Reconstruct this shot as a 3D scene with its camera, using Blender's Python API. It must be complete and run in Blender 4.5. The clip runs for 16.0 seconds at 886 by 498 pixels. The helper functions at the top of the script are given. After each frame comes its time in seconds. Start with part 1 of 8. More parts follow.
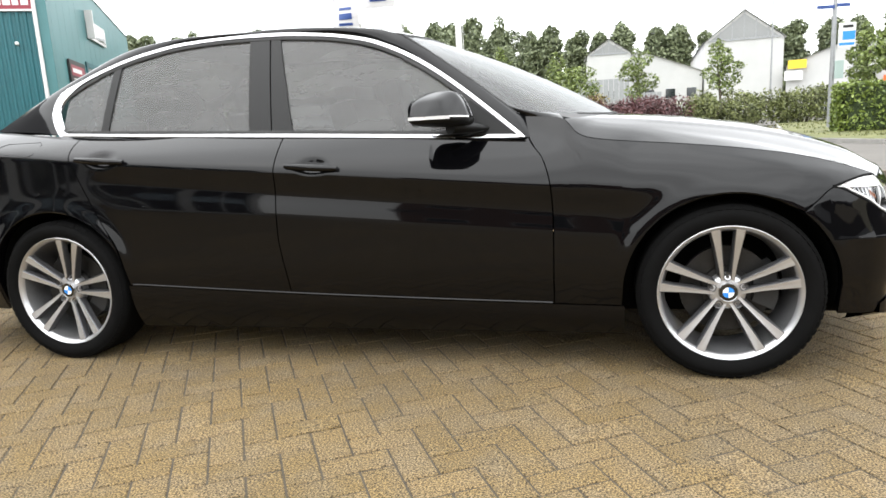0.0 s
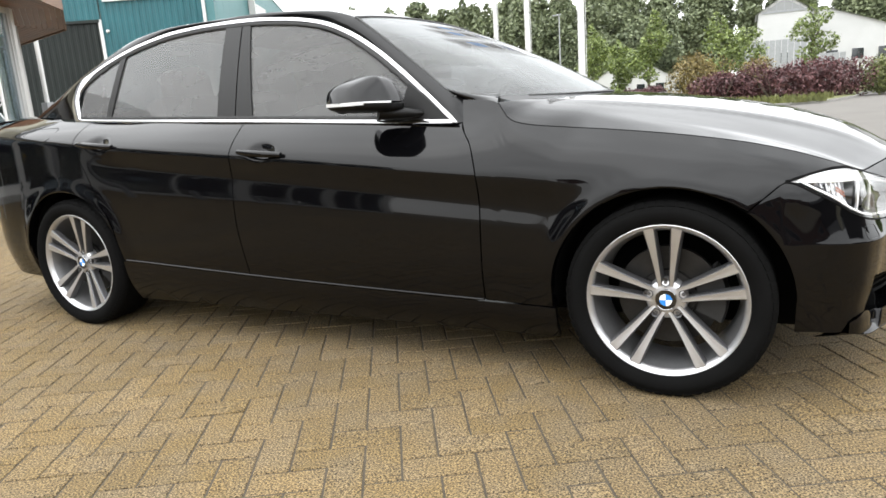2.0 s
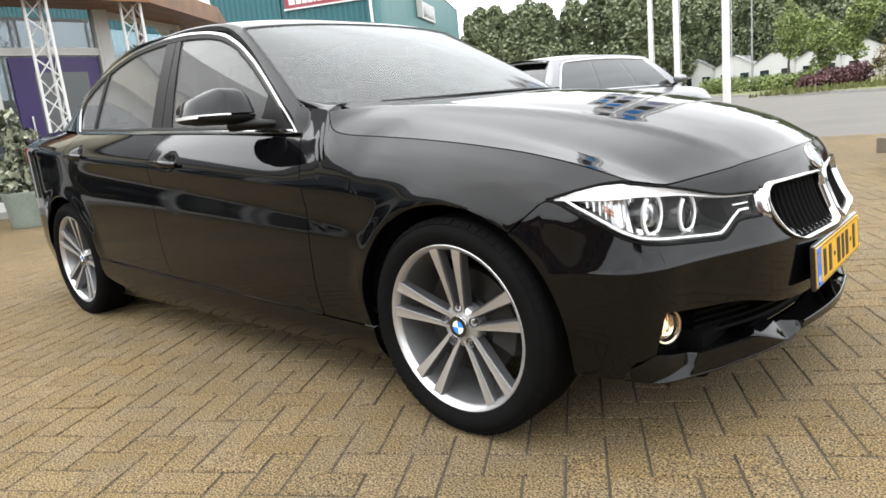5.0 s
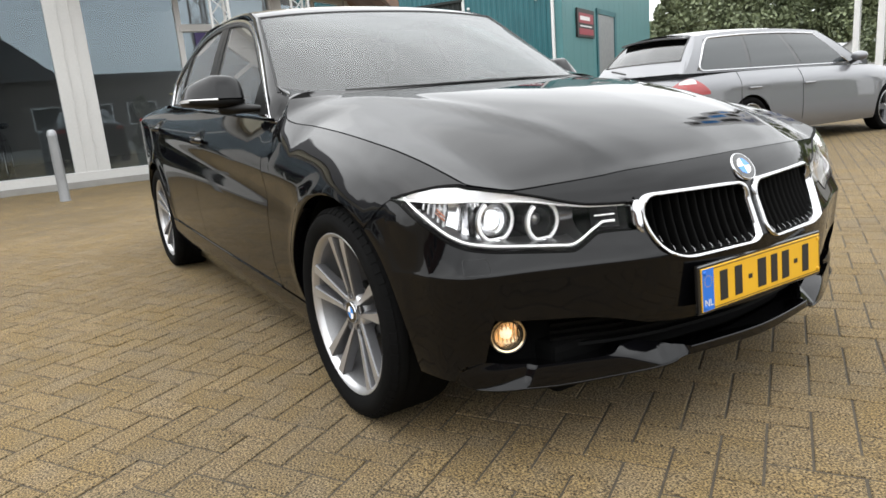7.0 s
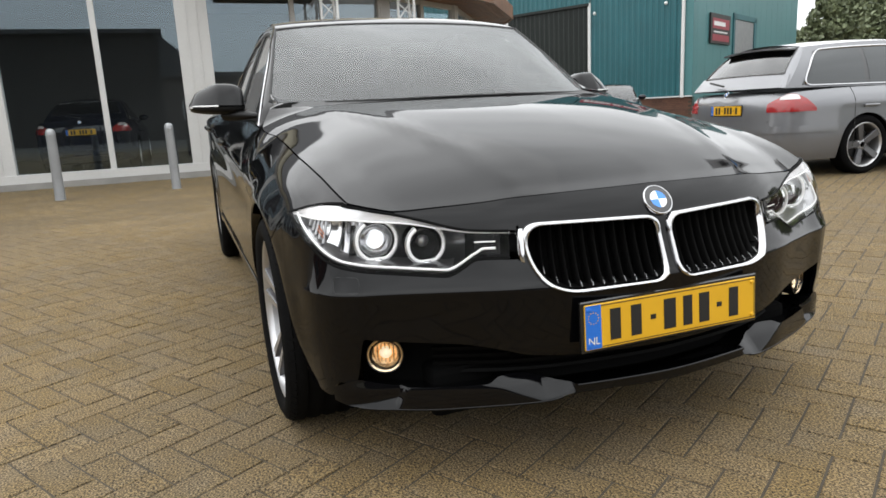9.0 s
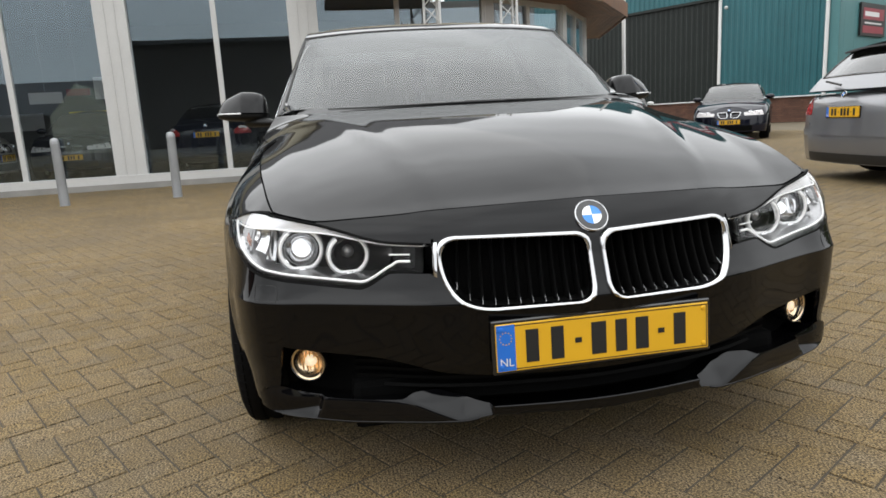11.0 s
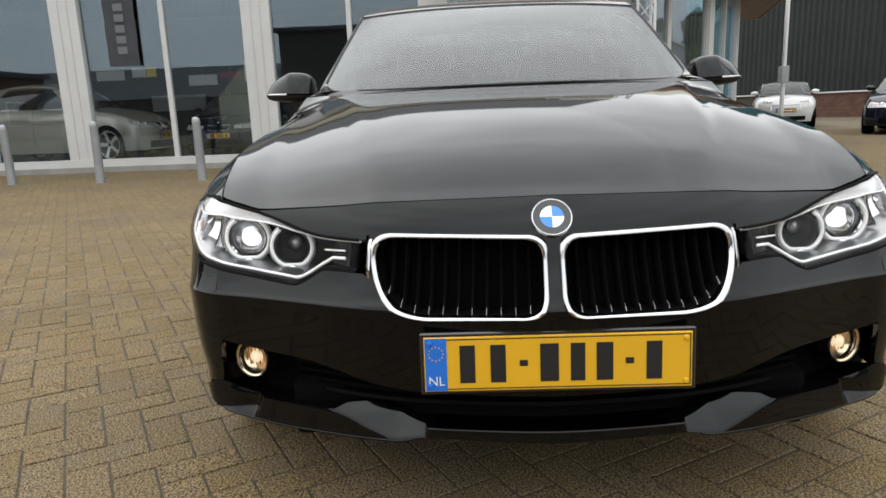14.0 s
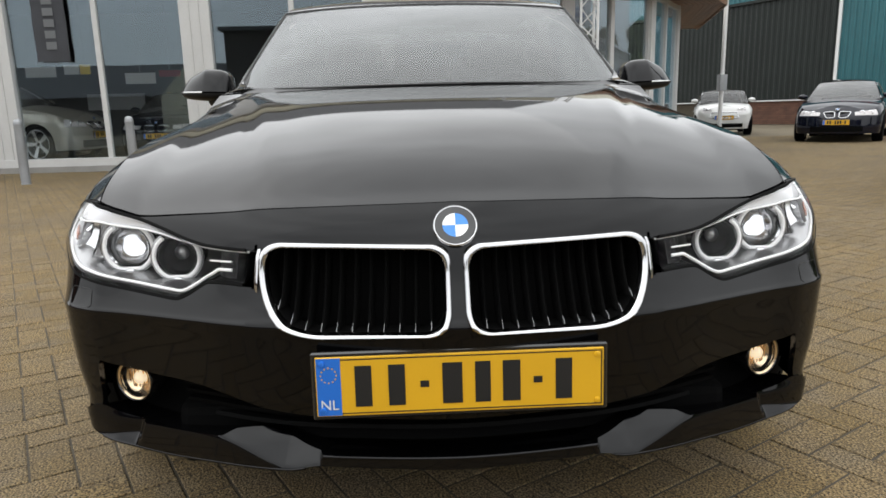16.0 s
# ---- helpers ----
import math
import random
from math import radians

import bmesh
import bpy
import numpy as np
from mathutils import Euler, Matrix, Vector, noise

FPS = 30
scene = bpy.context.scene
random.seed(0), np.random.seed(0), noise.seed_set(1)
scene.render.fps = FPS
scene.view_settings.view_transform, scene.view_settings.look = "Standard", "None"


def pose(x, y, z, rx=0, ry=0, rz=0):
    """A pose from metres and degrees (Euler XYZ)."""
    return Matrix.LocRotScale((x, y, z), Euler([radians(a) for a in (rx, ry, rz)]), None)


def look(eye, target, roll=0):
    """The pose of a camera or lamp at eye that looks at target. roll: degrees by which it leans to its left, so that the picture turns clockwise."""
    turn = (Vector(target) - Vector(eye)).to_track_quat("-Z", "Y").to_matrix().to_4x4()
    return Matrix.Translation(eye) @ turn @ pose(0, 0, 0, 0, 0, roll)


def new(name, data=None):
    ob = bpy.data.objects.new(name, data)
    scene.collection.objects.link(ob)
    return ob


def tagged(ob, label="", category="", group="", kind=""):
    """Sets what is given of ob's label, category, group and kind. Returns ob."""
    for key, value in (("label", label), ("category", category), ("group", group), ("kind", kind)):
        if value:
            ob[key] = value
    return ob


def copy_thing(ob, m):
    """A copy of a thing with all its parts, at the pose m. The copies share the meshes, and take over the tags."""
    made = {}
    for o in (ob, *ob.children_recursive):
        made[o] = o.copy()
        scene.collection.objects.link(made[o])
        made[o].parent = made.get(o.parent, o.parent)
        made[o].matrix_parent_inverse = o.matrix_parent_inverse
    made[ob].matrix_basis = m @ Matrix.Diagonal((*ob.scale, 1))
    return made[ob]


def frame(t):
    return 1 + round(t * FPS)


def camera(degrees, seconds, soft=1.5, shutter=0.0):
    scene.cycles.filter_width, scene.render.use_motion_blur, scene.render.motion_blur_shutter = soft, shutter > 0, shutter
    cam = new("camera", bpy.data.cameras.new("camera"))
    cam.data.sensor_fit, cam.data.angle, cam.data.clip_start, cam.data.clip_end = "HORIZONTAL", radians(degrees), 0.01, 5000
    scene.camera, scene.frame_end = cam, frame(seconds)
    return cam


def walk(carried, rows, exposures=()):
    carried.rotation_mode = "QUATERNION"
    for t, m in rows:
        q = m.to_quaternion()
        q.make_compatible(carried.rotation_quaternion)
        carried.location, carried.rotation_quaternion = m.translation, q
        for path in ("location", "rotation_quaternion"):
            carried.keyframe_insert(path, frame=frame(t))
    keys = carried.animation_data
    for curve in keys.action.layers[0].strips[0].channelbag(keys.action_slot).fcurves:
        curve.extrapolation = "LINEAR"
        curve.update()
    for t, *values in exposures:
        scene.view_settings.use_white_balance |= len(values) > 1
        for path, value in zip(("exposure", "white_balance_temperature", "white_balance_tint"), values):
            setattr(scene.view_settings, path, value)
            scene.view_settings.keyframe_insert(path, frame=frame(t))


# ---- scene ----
# ---- camera: seconds, eye, heading, tilt, lean ----
cam = camera(67.4, 16.0, soft=1.6)
ROWS = [
    (0, 0.964, -3.341, 0.961, 13.67, -10.47, -3.15),
    (0.5, 1.176, -3.277, 0.961, 19.32, -10.68, -3.23),
    (1, 1.334, -3.190, 0.972, 21.99, -10.89, -4.03),
    (1.5, 1.501, -3.071, 0.974, 23.64, -11.46, -3.16),
    (2, 1.703, -2.964, 0.968, 27.05, -12.21, -3.98),
    (2.5, 1.888, -2.851, 0.972, 28.28, -12.56, -2.94),
    (3, 2.022, -2.711, 0.963, 30.56, -11.71, -2.79),
    (3.5, 2.147, -2.595, 0.965, 32.15, -12.24, -4.35),
    (4, 2.333, -2.463, 0.942, 37.29, -12.16, -4.01),
    (4.5, 2.475, -2.337, 0.920, 39.21, -12.19, -4.99),
    (4.7, 2.535, -2.284, 0.924, 40.66, -11.99, -5.47),
    (6.8, 3.142, -1.668, 0.920, 56.72, -12.16, -4.83),
    (7, 3.190, -1.604, 0.917, 58.67, -12.59, -4.74),
    (7.5, 3.274, -1.473, 0.915, 61.34, -12.28, -4.33),
    (8, 3.319, -1.339, 0.916, 63.28, -12.02, -3.18),
    (8.5, 3.378, -1.223, 0.926, 65.28, -11.91, -3.78),
    (9, 3.456, -1.089, 0.924, 69.17, -11.70, -2.91),
    (9.2, 3.484, -1.038, 0.920, 70.63, -11.51, -2.69),
    (11.3, 3.560, -0.567, 0.921, 81.02, -10.90, -3.67),
    (11.5, 3.555, -0.540, 0.919, 81.80, -10.73, -3.91),
    (12, 3.521, -0.457, 0.918, 84.07, -10.51, -2.93),
    (12.5, 3.485, -0.397, 0.909, 86.47, -10.85, -2.90),
    (13, 3.453, -0.301, 0.906, 89.79, -10.93, -1.62),
    (13.5, 3.440, -0.214, 0.898, 91.64, -11.34, -2.09),
    (14, 3.413, -0.168, 0.895, 92.15, -11.72, -2.27),
    (14.5, 3.365, -0.139, 0.892, 91.54, -11.29, -1.84),
    (15, 3.334, -0.104, 0.890, 90.20, -11.12, -1.20),
    (15.5, 3.317, -0.084, 0.888, 88.46, -11.41, -1.07),
    (16, 3.308, -0.068, 0.884, 87.86, -11.57, -1.49),
]


def gaze(x, y, z, heading, tilt, lean):
    h, p = radians(heading), radians(tilt)
    way = Vector((-math.sin(h) * math.cos(p), math.cos(h) * math.cos(p), math.sin(p)))
    return look(Vector((x, y, z)), Vector((x, y, z)) + way, lean)


walk(cam, [(t, gaze(*r)) for t, *r in ROWS], [(0.0, 0.70), (2.5, 0.68), (4.5, 0.66), (7.0, 0.30), (9.0, 0.0), (12.5, -0.08), (16.0, -0.14)])

# ---- overcast daylight ----
SUN_EL, SUN_AZ = 52.0, 215.0
world = bpy.data.worlds.new("overcast_sky")
scene.world = world
world.use_nodes = True
wn, wl = world.node_tree.nodes, world.node_tree.links
wn.clear()
w_out = wn.new("ShaderNodeOutputWorld")
w_bg = wn.new("ShaderNodeBackground")
w_sky = wn.new("ShaderNodeTexSky")
w_sky.sky_type, w_sky.sun_disc = "NISHITA", False
w_sky.sun_elevation, w_sky.sun_rotation = radians(SUN_EL), radians(SUN_AZ)
w_sky.air_density, w_sky.dust_density, w_sky.ozone_density = 1.0, 1.0, 1.0
w_hsv = wn.new("ShaderNodeHueSaturation")
w_hsv.inputs["Saturation"].default_value = 0.20
w_tc = wn.new("ShaderNodeTexCoord")
w_map = wn.new("ShaderNodeMapping")
w_map.inputs["Scale"].default_value = (1.2, 1.2, 3.2)
w_noise = wn.new("ShaderNodeTexNoise")
w_noise.inputs["Scale"].default_value, w_noise.inputs["Detail"].default_value = 1.6, 5.0
w_ramp = wn.new("ShaderNodeMapRange")
w_ramp.inputs["From Min"].default_value, w_ramp.inputs["From Max"].default_value = 0.32, 0.68
w_ramp.inputs["To Min"].default_value, w_ramp.inputs["To Max"].default_value = 0.80, 1.16
w_mul = wn.new("ShaderNodeVectorMath")
w_mul.operation = "SCALE"
w_cloud = wn.new("ShaderNodeMix")
w_cloud.data_type = "RGBA"
w_cloud.inputs["Factor"].default_value = 0.72
w_cloud.inputs["B"].default_value = (12.6, 12.85, 13.0, 1)
wl.new(w_sky.outputs[0], w_hsv.inputs["Color"])
wl.new(w_hsv.outputs[0], w_cloud.inputs["A"])
wl.new(w_tc.outputs["Generated"], w_map.inputs[0])
wl.new(w_map.outputs[0], w_noise.inputs["Vector"])
wl.new(w_noise.outputs[0], w_ramp.inputs["Value"])
wl.new(w_cloud.outputs["Result"], w_mul.inputs[0])
w_sep = wn.new("ShaderNodeSeparateXYZ")
wl.new(w_tc.outputs["Generated"], w_sep.inputs[0])
w_rise = wn.new("ShaderNodeMapRange")
w_rise.inputs["From Min"].default_value, w_rise.inputs["From Max"].default_value = 0.0, 1.0
w_rise.inputs["To Min"].default_value, w_rise.inputs["To Max"].default_value = 1.0, 2.3
wl.new(w_sep.outputs["Z"], w_rise.inputs["Value"])
w_both = wn.new("ShaderNodeMath")
w_both.operation = "MULTIPLY"
wl.new(w_ramp.outputs[0], w_both.inputs[0])
wl.new(w_rise.outputs[0], w_both.inputs[1])
wl.new(w_both.outputs[0], w_mul.inputs["Scale"])
wl.new(w_mul.outputs[0], w_bg.inputs["Color"])
w_bg.inputs["Strength"].default_value = 0.135
wl.new(w_bg.outputs[0], w_out.inputs[0])

sun = new("sun", bpy.data.lights.new("sun", "SUN"))
sun.data.energy, sun.data.angle, sun.data.color = 0.6, radians(110), (1.0, 0.97, 0.92)
sun.matrix_world = pose(0, 0, 20, 90 - SUN_EL, 0, 180 - SUN_AZ)


# ---- small tools ----
def thing(name, label, category, at=(0, 0, 0), turn=0.0, group="", kind=""):
    ob = new(name)
    ob.matrix_basis = pose(*at, 0, 0, turn)
    return tagged(ob, label, category, group, kind)


def mesh_of(name, bm, mats, smooth=True):
    me = bpy.data.meshes.new(name)
    bm.normal_update()
    bm.to_mesh(me)
    bm.free()
    for m in mats if isinstance(mats, (list, tuple)) else [mats]:
        me.materials.append(m)
    if smooth:
        me.polygons.foreach_set("use_smooth", [True] * len(me.polygons))
        me.set_sharp_from_angle(angle=radians(52))
    return me


def part(name, bm, mats, parent=None, label="", smooth=True, kind=""):
    ob = new(name, mesh_of(name, bm, mats, smooth))
    ob.parent = parent
    return tagged(ob, label, kind=kind)


def lone(name, bm, mats, label, category, group="", kind="", smooth=False, at=None):
    ob = new(name, mesh_of(name, bm, mats, smooth))
    if at is not None:
        ob.matrix_basis = at
    return tagged(ob, label, category, group, kind)


def add_box(bm, x0, x1, y0, y1, z0, z1, bevel=0.0, mat=0, m=None):
    made = bmesh.ops.create_cube(bm, size=1.0)["verts"]
    for v in made:
        v.co = Vector(((x0 + x1) / 2 + v.co.x * (x1 - x0), (y0 + y1) / 2 + v.co.y * (y1 - y0), (z0 + z1) / 2 + v.co.z * (z1 - z0)))
    faces = {f for v in made for f in v.link_faces}
    if bevel > 0:
        edges = list({e for v in made for e in v.link_edges})
        res = bmesh.ops.bevel(bm, geom=edges, offset=bevel, segments=1 if bevel < 0.004 else 2, affect="EDGES", profile=0.6)
        made = list({v for f in res["faces"] for v in f.verts} | {v for v in made if v.is_valid})
        faces = {f for v in made for f in v.link_faces}
    for f in faces:
        f.material_index = mat
    if m is not None:
        bmesh.ops.transform(bm, matrix=m, verts=made)
    return made


def box(x0, x1, y0, y1, z0, z1, bevel=0.0):
    bm = bmesh.new()
    add_box(bm, x0, x1, y0, y1, z0, z1, bevel)
    return bm


def add_tube(bm, points, radius, sides=10, mat=0, caps=True, closed=False):
    """A tube along points; radius is a number or one for each point."""
    pts = [Vector(p) for p in points]
    n = len(pts)
    radii = list(radius) if isinstance(radius, (list, tuple)) else [radius] * n
    rings, up = [], None
    for i, p in enumerate(pts):
        if closed:
            d = pts[(i + 1) % n] - pts[i - 1]
        else:
            d = pts[min(i + 1, n - 1)] - pts[max(i - 1, 0)]
        d.normalize()
        if up is None:
            up = Vector((0, 0, 1)) if abs(d.z) < 0.9 else Vector((1, 0, 0))
        a = d.cross(up).normalized()
        up = a.cross(d).normalized()
        rings.append([bm.verts.new(p + radii[i] * (math.cos(k * math.tau / sides) * a + math.sin(k * math.tau / sides) * up)) for k in range(sides)])
    for i in range(n if closed else n - 1):
        r0, r1 = rings[i], rings[(i + 1) % n]
        for k in range(sides):
            f = bm.faces.new((r0[k], r0[(k + 1) % sides], r1[(k + 1) % sides], r1[k]))
            f.material_index = mat
    if caps and not closed:
        for r in (rings[0][::-1], rings[-1]):
            f = bm.faces.new(r)
            f.material_index = mat
    return rings


def tube(points, radius, sides=10, closed=False):
    bm = bmesh.new()
    add_tube(bm, points, radius, sides, closed=closed)
    bmesh.ops.recalc_face_normals(bm, faces=bm.faces[:])
    return bm


def add_lathe(bm, profile, axis=(0, 1, 0), centre=(0, 0, 0), steps=48, mat=0, span=math.tau, start=0.0):
    """Turns a profile of (radius, along) round an axis through centre."""
    ax = Vector(axis).normalized()
    a = ax.orthogonal().normalized()
    if abs(ax.y) > 0.9:
        a = Vector((1, 0, 0))
    b = ax.cross(a)
    c = Vector(centre)
    full = span >= math.tau - 1e-6
    cols = []
    for i in range(steps if full else steps + 1):
        th = start + span * i / steps
        d = math.cos(th) * a + math.sin(th) * b
        cols.append([bm.verts.new(c + r * d + h * ax) for r, h in profile])
    for i in range(steps):
        c0, c1 = cols[i], cols[(i + 1) % len(cols)]
        for k in range(len(profile) - 1):
            f = bm.faces.new((c0[k], c1[k], c1[k + 1], c0[k + 1]))
            f.material_index = mat


def lathe(profile, axis=(0, 1, 0), centre=(0, 0, 0), steps=48, span=math.tau, start=0.0):
    bm = bmesh.new()
    add_lathe(bm, profile, axis, centre, steps, 0, span, start)
    bmesh.ops.remove_doubles(bm, verts=bm.verts[:], dist=1e-5)
    bmesh.ops.recalc_face_normals(bm, faces=bm.faces[:])
    return bm


def prism(bm, outline, depth, m=None, mat=0, bevel=0.0):
    """A flat outline of (x, z) pushed along y from 0 to depth."""
    lo = [bm.verts.new((x, 0, z)) for x, z in outline]
    hi = [bm.verts.new((x, depth, z)) for x, z in outline]
    faces = [bm.faces.new(lo), bm.faces.new(hi[::-1])]
    n = len(outline)
    for i in range(n):
        faces.append(bm.faces.new((lo[i], hi[i], hi[(i + 1) % n], lo[(i + 1) % n])))
    for f in faces:
        f.material_index = mat
    bmesh.ops.recalc_face_normals(bm, faces=faces)
    verts = lo + hi
    if bevel:
        es = list({e for f in faces[:2] for e in f.edges})
        res = bmesh.ops.bevel(bm, geom=es, offset=bevel, segments=2, affect="EDGES")
        verts = list({v for v in verts if v.is_valid} | set(res["verts"]))
    if m is not None:
        bmesh.ops.transform(bm, matrix=m, verts=verts)
    return verts


def curve(table):
    """A smooth function through rows of (t, value), monotone between them."""
    table = sorted(table)
    t = np.array([r[0] for r in table], float)
    v = np.array([r[1] for r in table], float)
    h = np.diff(t)
    d = np.diff(v) / h
    m = np.zeros_like(v)
    m[0], m[-1] = d[0], d[-1]
    for i in range(1, len(v) - 1):
        if d[i - 1] * d[i] > 0:
            w1, w2 = 2 * h[i] + h[i - 1], h[i] + 2 * h[i - 1]
            m[i] = (w1 + w2) / (w1 / d[i - 1] + w2 / d[i])

    def f(x):
        x = min(max(x, t[0]), t[-1])
        i = min(max(int(np.searchsorted(t, x)) - 1, 0), len(h) - 1)
        s = (x - t[i]) / h[i]
        return float((1 + 2 * s) * (1 - s) ** 2 * v[i] + s * (1 - s) ** 2 * h[i] * m[i] + s * s * (3 - 2 * s) * v[i + 1] - s * s * (1 - s) * h[i] * m[i + 1])

    return f


def smooth_step(a, b, x):
    t = min(max((x - a) / (b - a), 0.0), 1.0)
    return t * t * (3 - 2 * t)


def sheet(rows, flange=0.0, closed=False):
    """A bmesh of quads through rows of points (all the same length), with an inward rim of that depth along its border."""
    bm = bmesh.new()
    vs = [[bm.verts.new(p) for p in r] for r in rows]
    for i in range(len(vs) - 1):
        for j in range(len(vs[0]) - 1):
            q = (vs[i][j], vs[i][j + 1], vs[i + 1][j + 1], vs[i + 1][j])
            if (q[0].co - q[2].co).length > 1e-6 and (q[1].co - q[3].co).length > 1e-6:
                bm.faces.new(q)
    if flange:
        bm.normal_update()
        n, m = len(vs), len(vs[0])
        ring = [(0, j) for j in range(m)] + [(i, m - 1) for i in range(1, n)] + [(n - 1, j) for j in range(m - 2, -1, -1)] + [(i, 0) for i in range(n - 2, 0, -1)]
        top = [bm.verts.new(vs[i][j].co) for i, j in ring]
        low = [bm.verts.new(vs[i][j].co - vs[i][j].normal * flange) for i, j in ring]
        k = len(ring)
        for a in range(k):
            b = (a + 1) % k
            if (top[a].co - top[b].co).length > 1e-6:
                bm.faces.new((top[a], low[a], low[b], top[b]))
    return bm


def mirror_y(bm):
    for v in bm.verts:
        v.co.y = -v.co.y
    bmesh.ops.reverse_faces(bm, faces=bm.faces[:])
    return bm


# ---- materials ----
def material(name, colour, rough=0.5, metal=0.0, vary=0.0, scale=4.0, fine=60.0, bump=0.0, coat=0.0, coat_rough=0.02, spec=0.5, second=None, each=0.0, rough_vary=0.0, glow=0.0, glow_colour=None, grain=0.4):
    """A surface with colour that drifts at two scales, grain in its relief, and, with each, a tone of its own for every piece."""
    m = bpy.data.materials.new(name)
    m.use_nodes = True
    n, l = m.node_tree.nodes, m.node_tree.links
    b = n["Principled BSDF"]
    b.inputs["Base Color"].default_value = (*colour, 1)
    b.inputs["Roughness"].default_value = rough
    b.inputs["Metallic"].default_value = metal
    b.inputs["Specular IOR Level"].default_value = spec
    b.inputs["Coat Weight"].default_value = coat
    b.inputs["Coat Roughness"].default_value = coat_rough
    if glow:
        b.inputs["Emission Color"].default_value = (*(glow_colour or colour), 1)
        b.inputs["Emission Strength"].default_value = glow
    if vary or bump or each or rough_vary:
        tc = n.new("ShaderNodeTexCoord")
        big = n.new("ShaderNodeTexNoise")
        big.inputs["Scale"].default_value, big.inputs["Detail"].default_value = scale, 5.0
        small = n.new("ShaderNodeTexNoise")
        small.inputs["Scale"].default_value, small.inputs["Detail"].default_value = fine, 3.0
        l.new(tc.outputs["Object"], big.inputs["Vector"])
        l.new(tc.outputs["Object"], small.inputs["Vector"])
        both = n.new("ShaderNodeMath")
        both.operation = "MULTIPLY_ADD"
        both.inputs[1].default_value = 1.0 - grain
        l.new(big.outputs[0], both.inputs[0])
        half = n.new("ShaderNodeMath")
        half.operation = "MULTIPLY"
        half.inputs[1].default_value = grain
        l.new(small.outputs[0], half.inputs[0])
        l.new(half.outputs[0], both.inputs[2])
        tone = both.outputs[0]
        if each:
            info = n.new("ShaderNodeObjectInfo")
            isl = n.new("ShaderNodeNewGeometry")
            add = n.new("ShaderNodeMath")
            add.operation = "ADD"
            l.new(info.outputs["Random"], add.inputs[0])
            l.new(isl.outputs["Random Per Island"], add.inputs[1])
            fr = n.new("ShaderNodeMath")
            fr.operation = "FRACT"
            l.new(add.outputs[0], fr.inputs[0])
            mr = n.new("ShaderNodeMapRange")
            mr.inputs["To Min"].default_value, mr.inputs["To Max"].default_value = -each, each
            l.new(fr.outputs[0], mr.inputs["Value"])
            sum_ = n.new("ShaderNodeMath")
            sum_.operation = "ADD"
            l.new(tone, sum_.inputs[0])
            l.new(mr.outputs[0], sum_.inputs[1])
            tone = sum_.outputs[0]
        if vary or each:
            ramp = n.new("ShaderNodeMapRange")
            ramp.inputs["From Min"].default_value, ramp.inputs["From Max"].default_value = 0.3, 0.7
            l.new(tone, ramp.inputs["Value"])
            mix = n.new("ShaderNodeMix")
            mix.data_type = "RGBA"
            dark = tuple(c * (1 - vary) for c in colour)
            light = second or tuple(min(c * (1 + vary), 1.0) for c in colour)
            mix.inputs["A"].default_value = (*dark, 1)
            mix.inputs["B"].default_value = (*light, 1)
            l.new(ramp.outputs[0], mix.inputs["Factor"])
            l.new(mix.outputs["Result"], b.inputs["Base Color"])
        if rough_vary:
            rr = n.new("ShaderNodeMapRange")
            rr.inputs["From Min"].default_value, rr.inputs["From Max"].default_value = 0.3, 0.7
            rr.inputs["To Min"].default_value, rr.inputs["To Max"].default_value = max(rough - rough_vary, 0.0), rough + rough_vary
            l.new(big.outputs[0], rr.inputs["Value"])
            l.new(rr.outputs[0], b.inputs["Roughness"])
        if bump:
            bp = n.new("ShaderNodeBump")
            bp.inputs["Strength"].default_value, bp.inputs["Distance"].default_value = 1.0, bump
            l.new(both.outputs[0], bp.inputs["Height"])
            l.new(bp.outputs[0], b.inputs["Normal"])
    return m


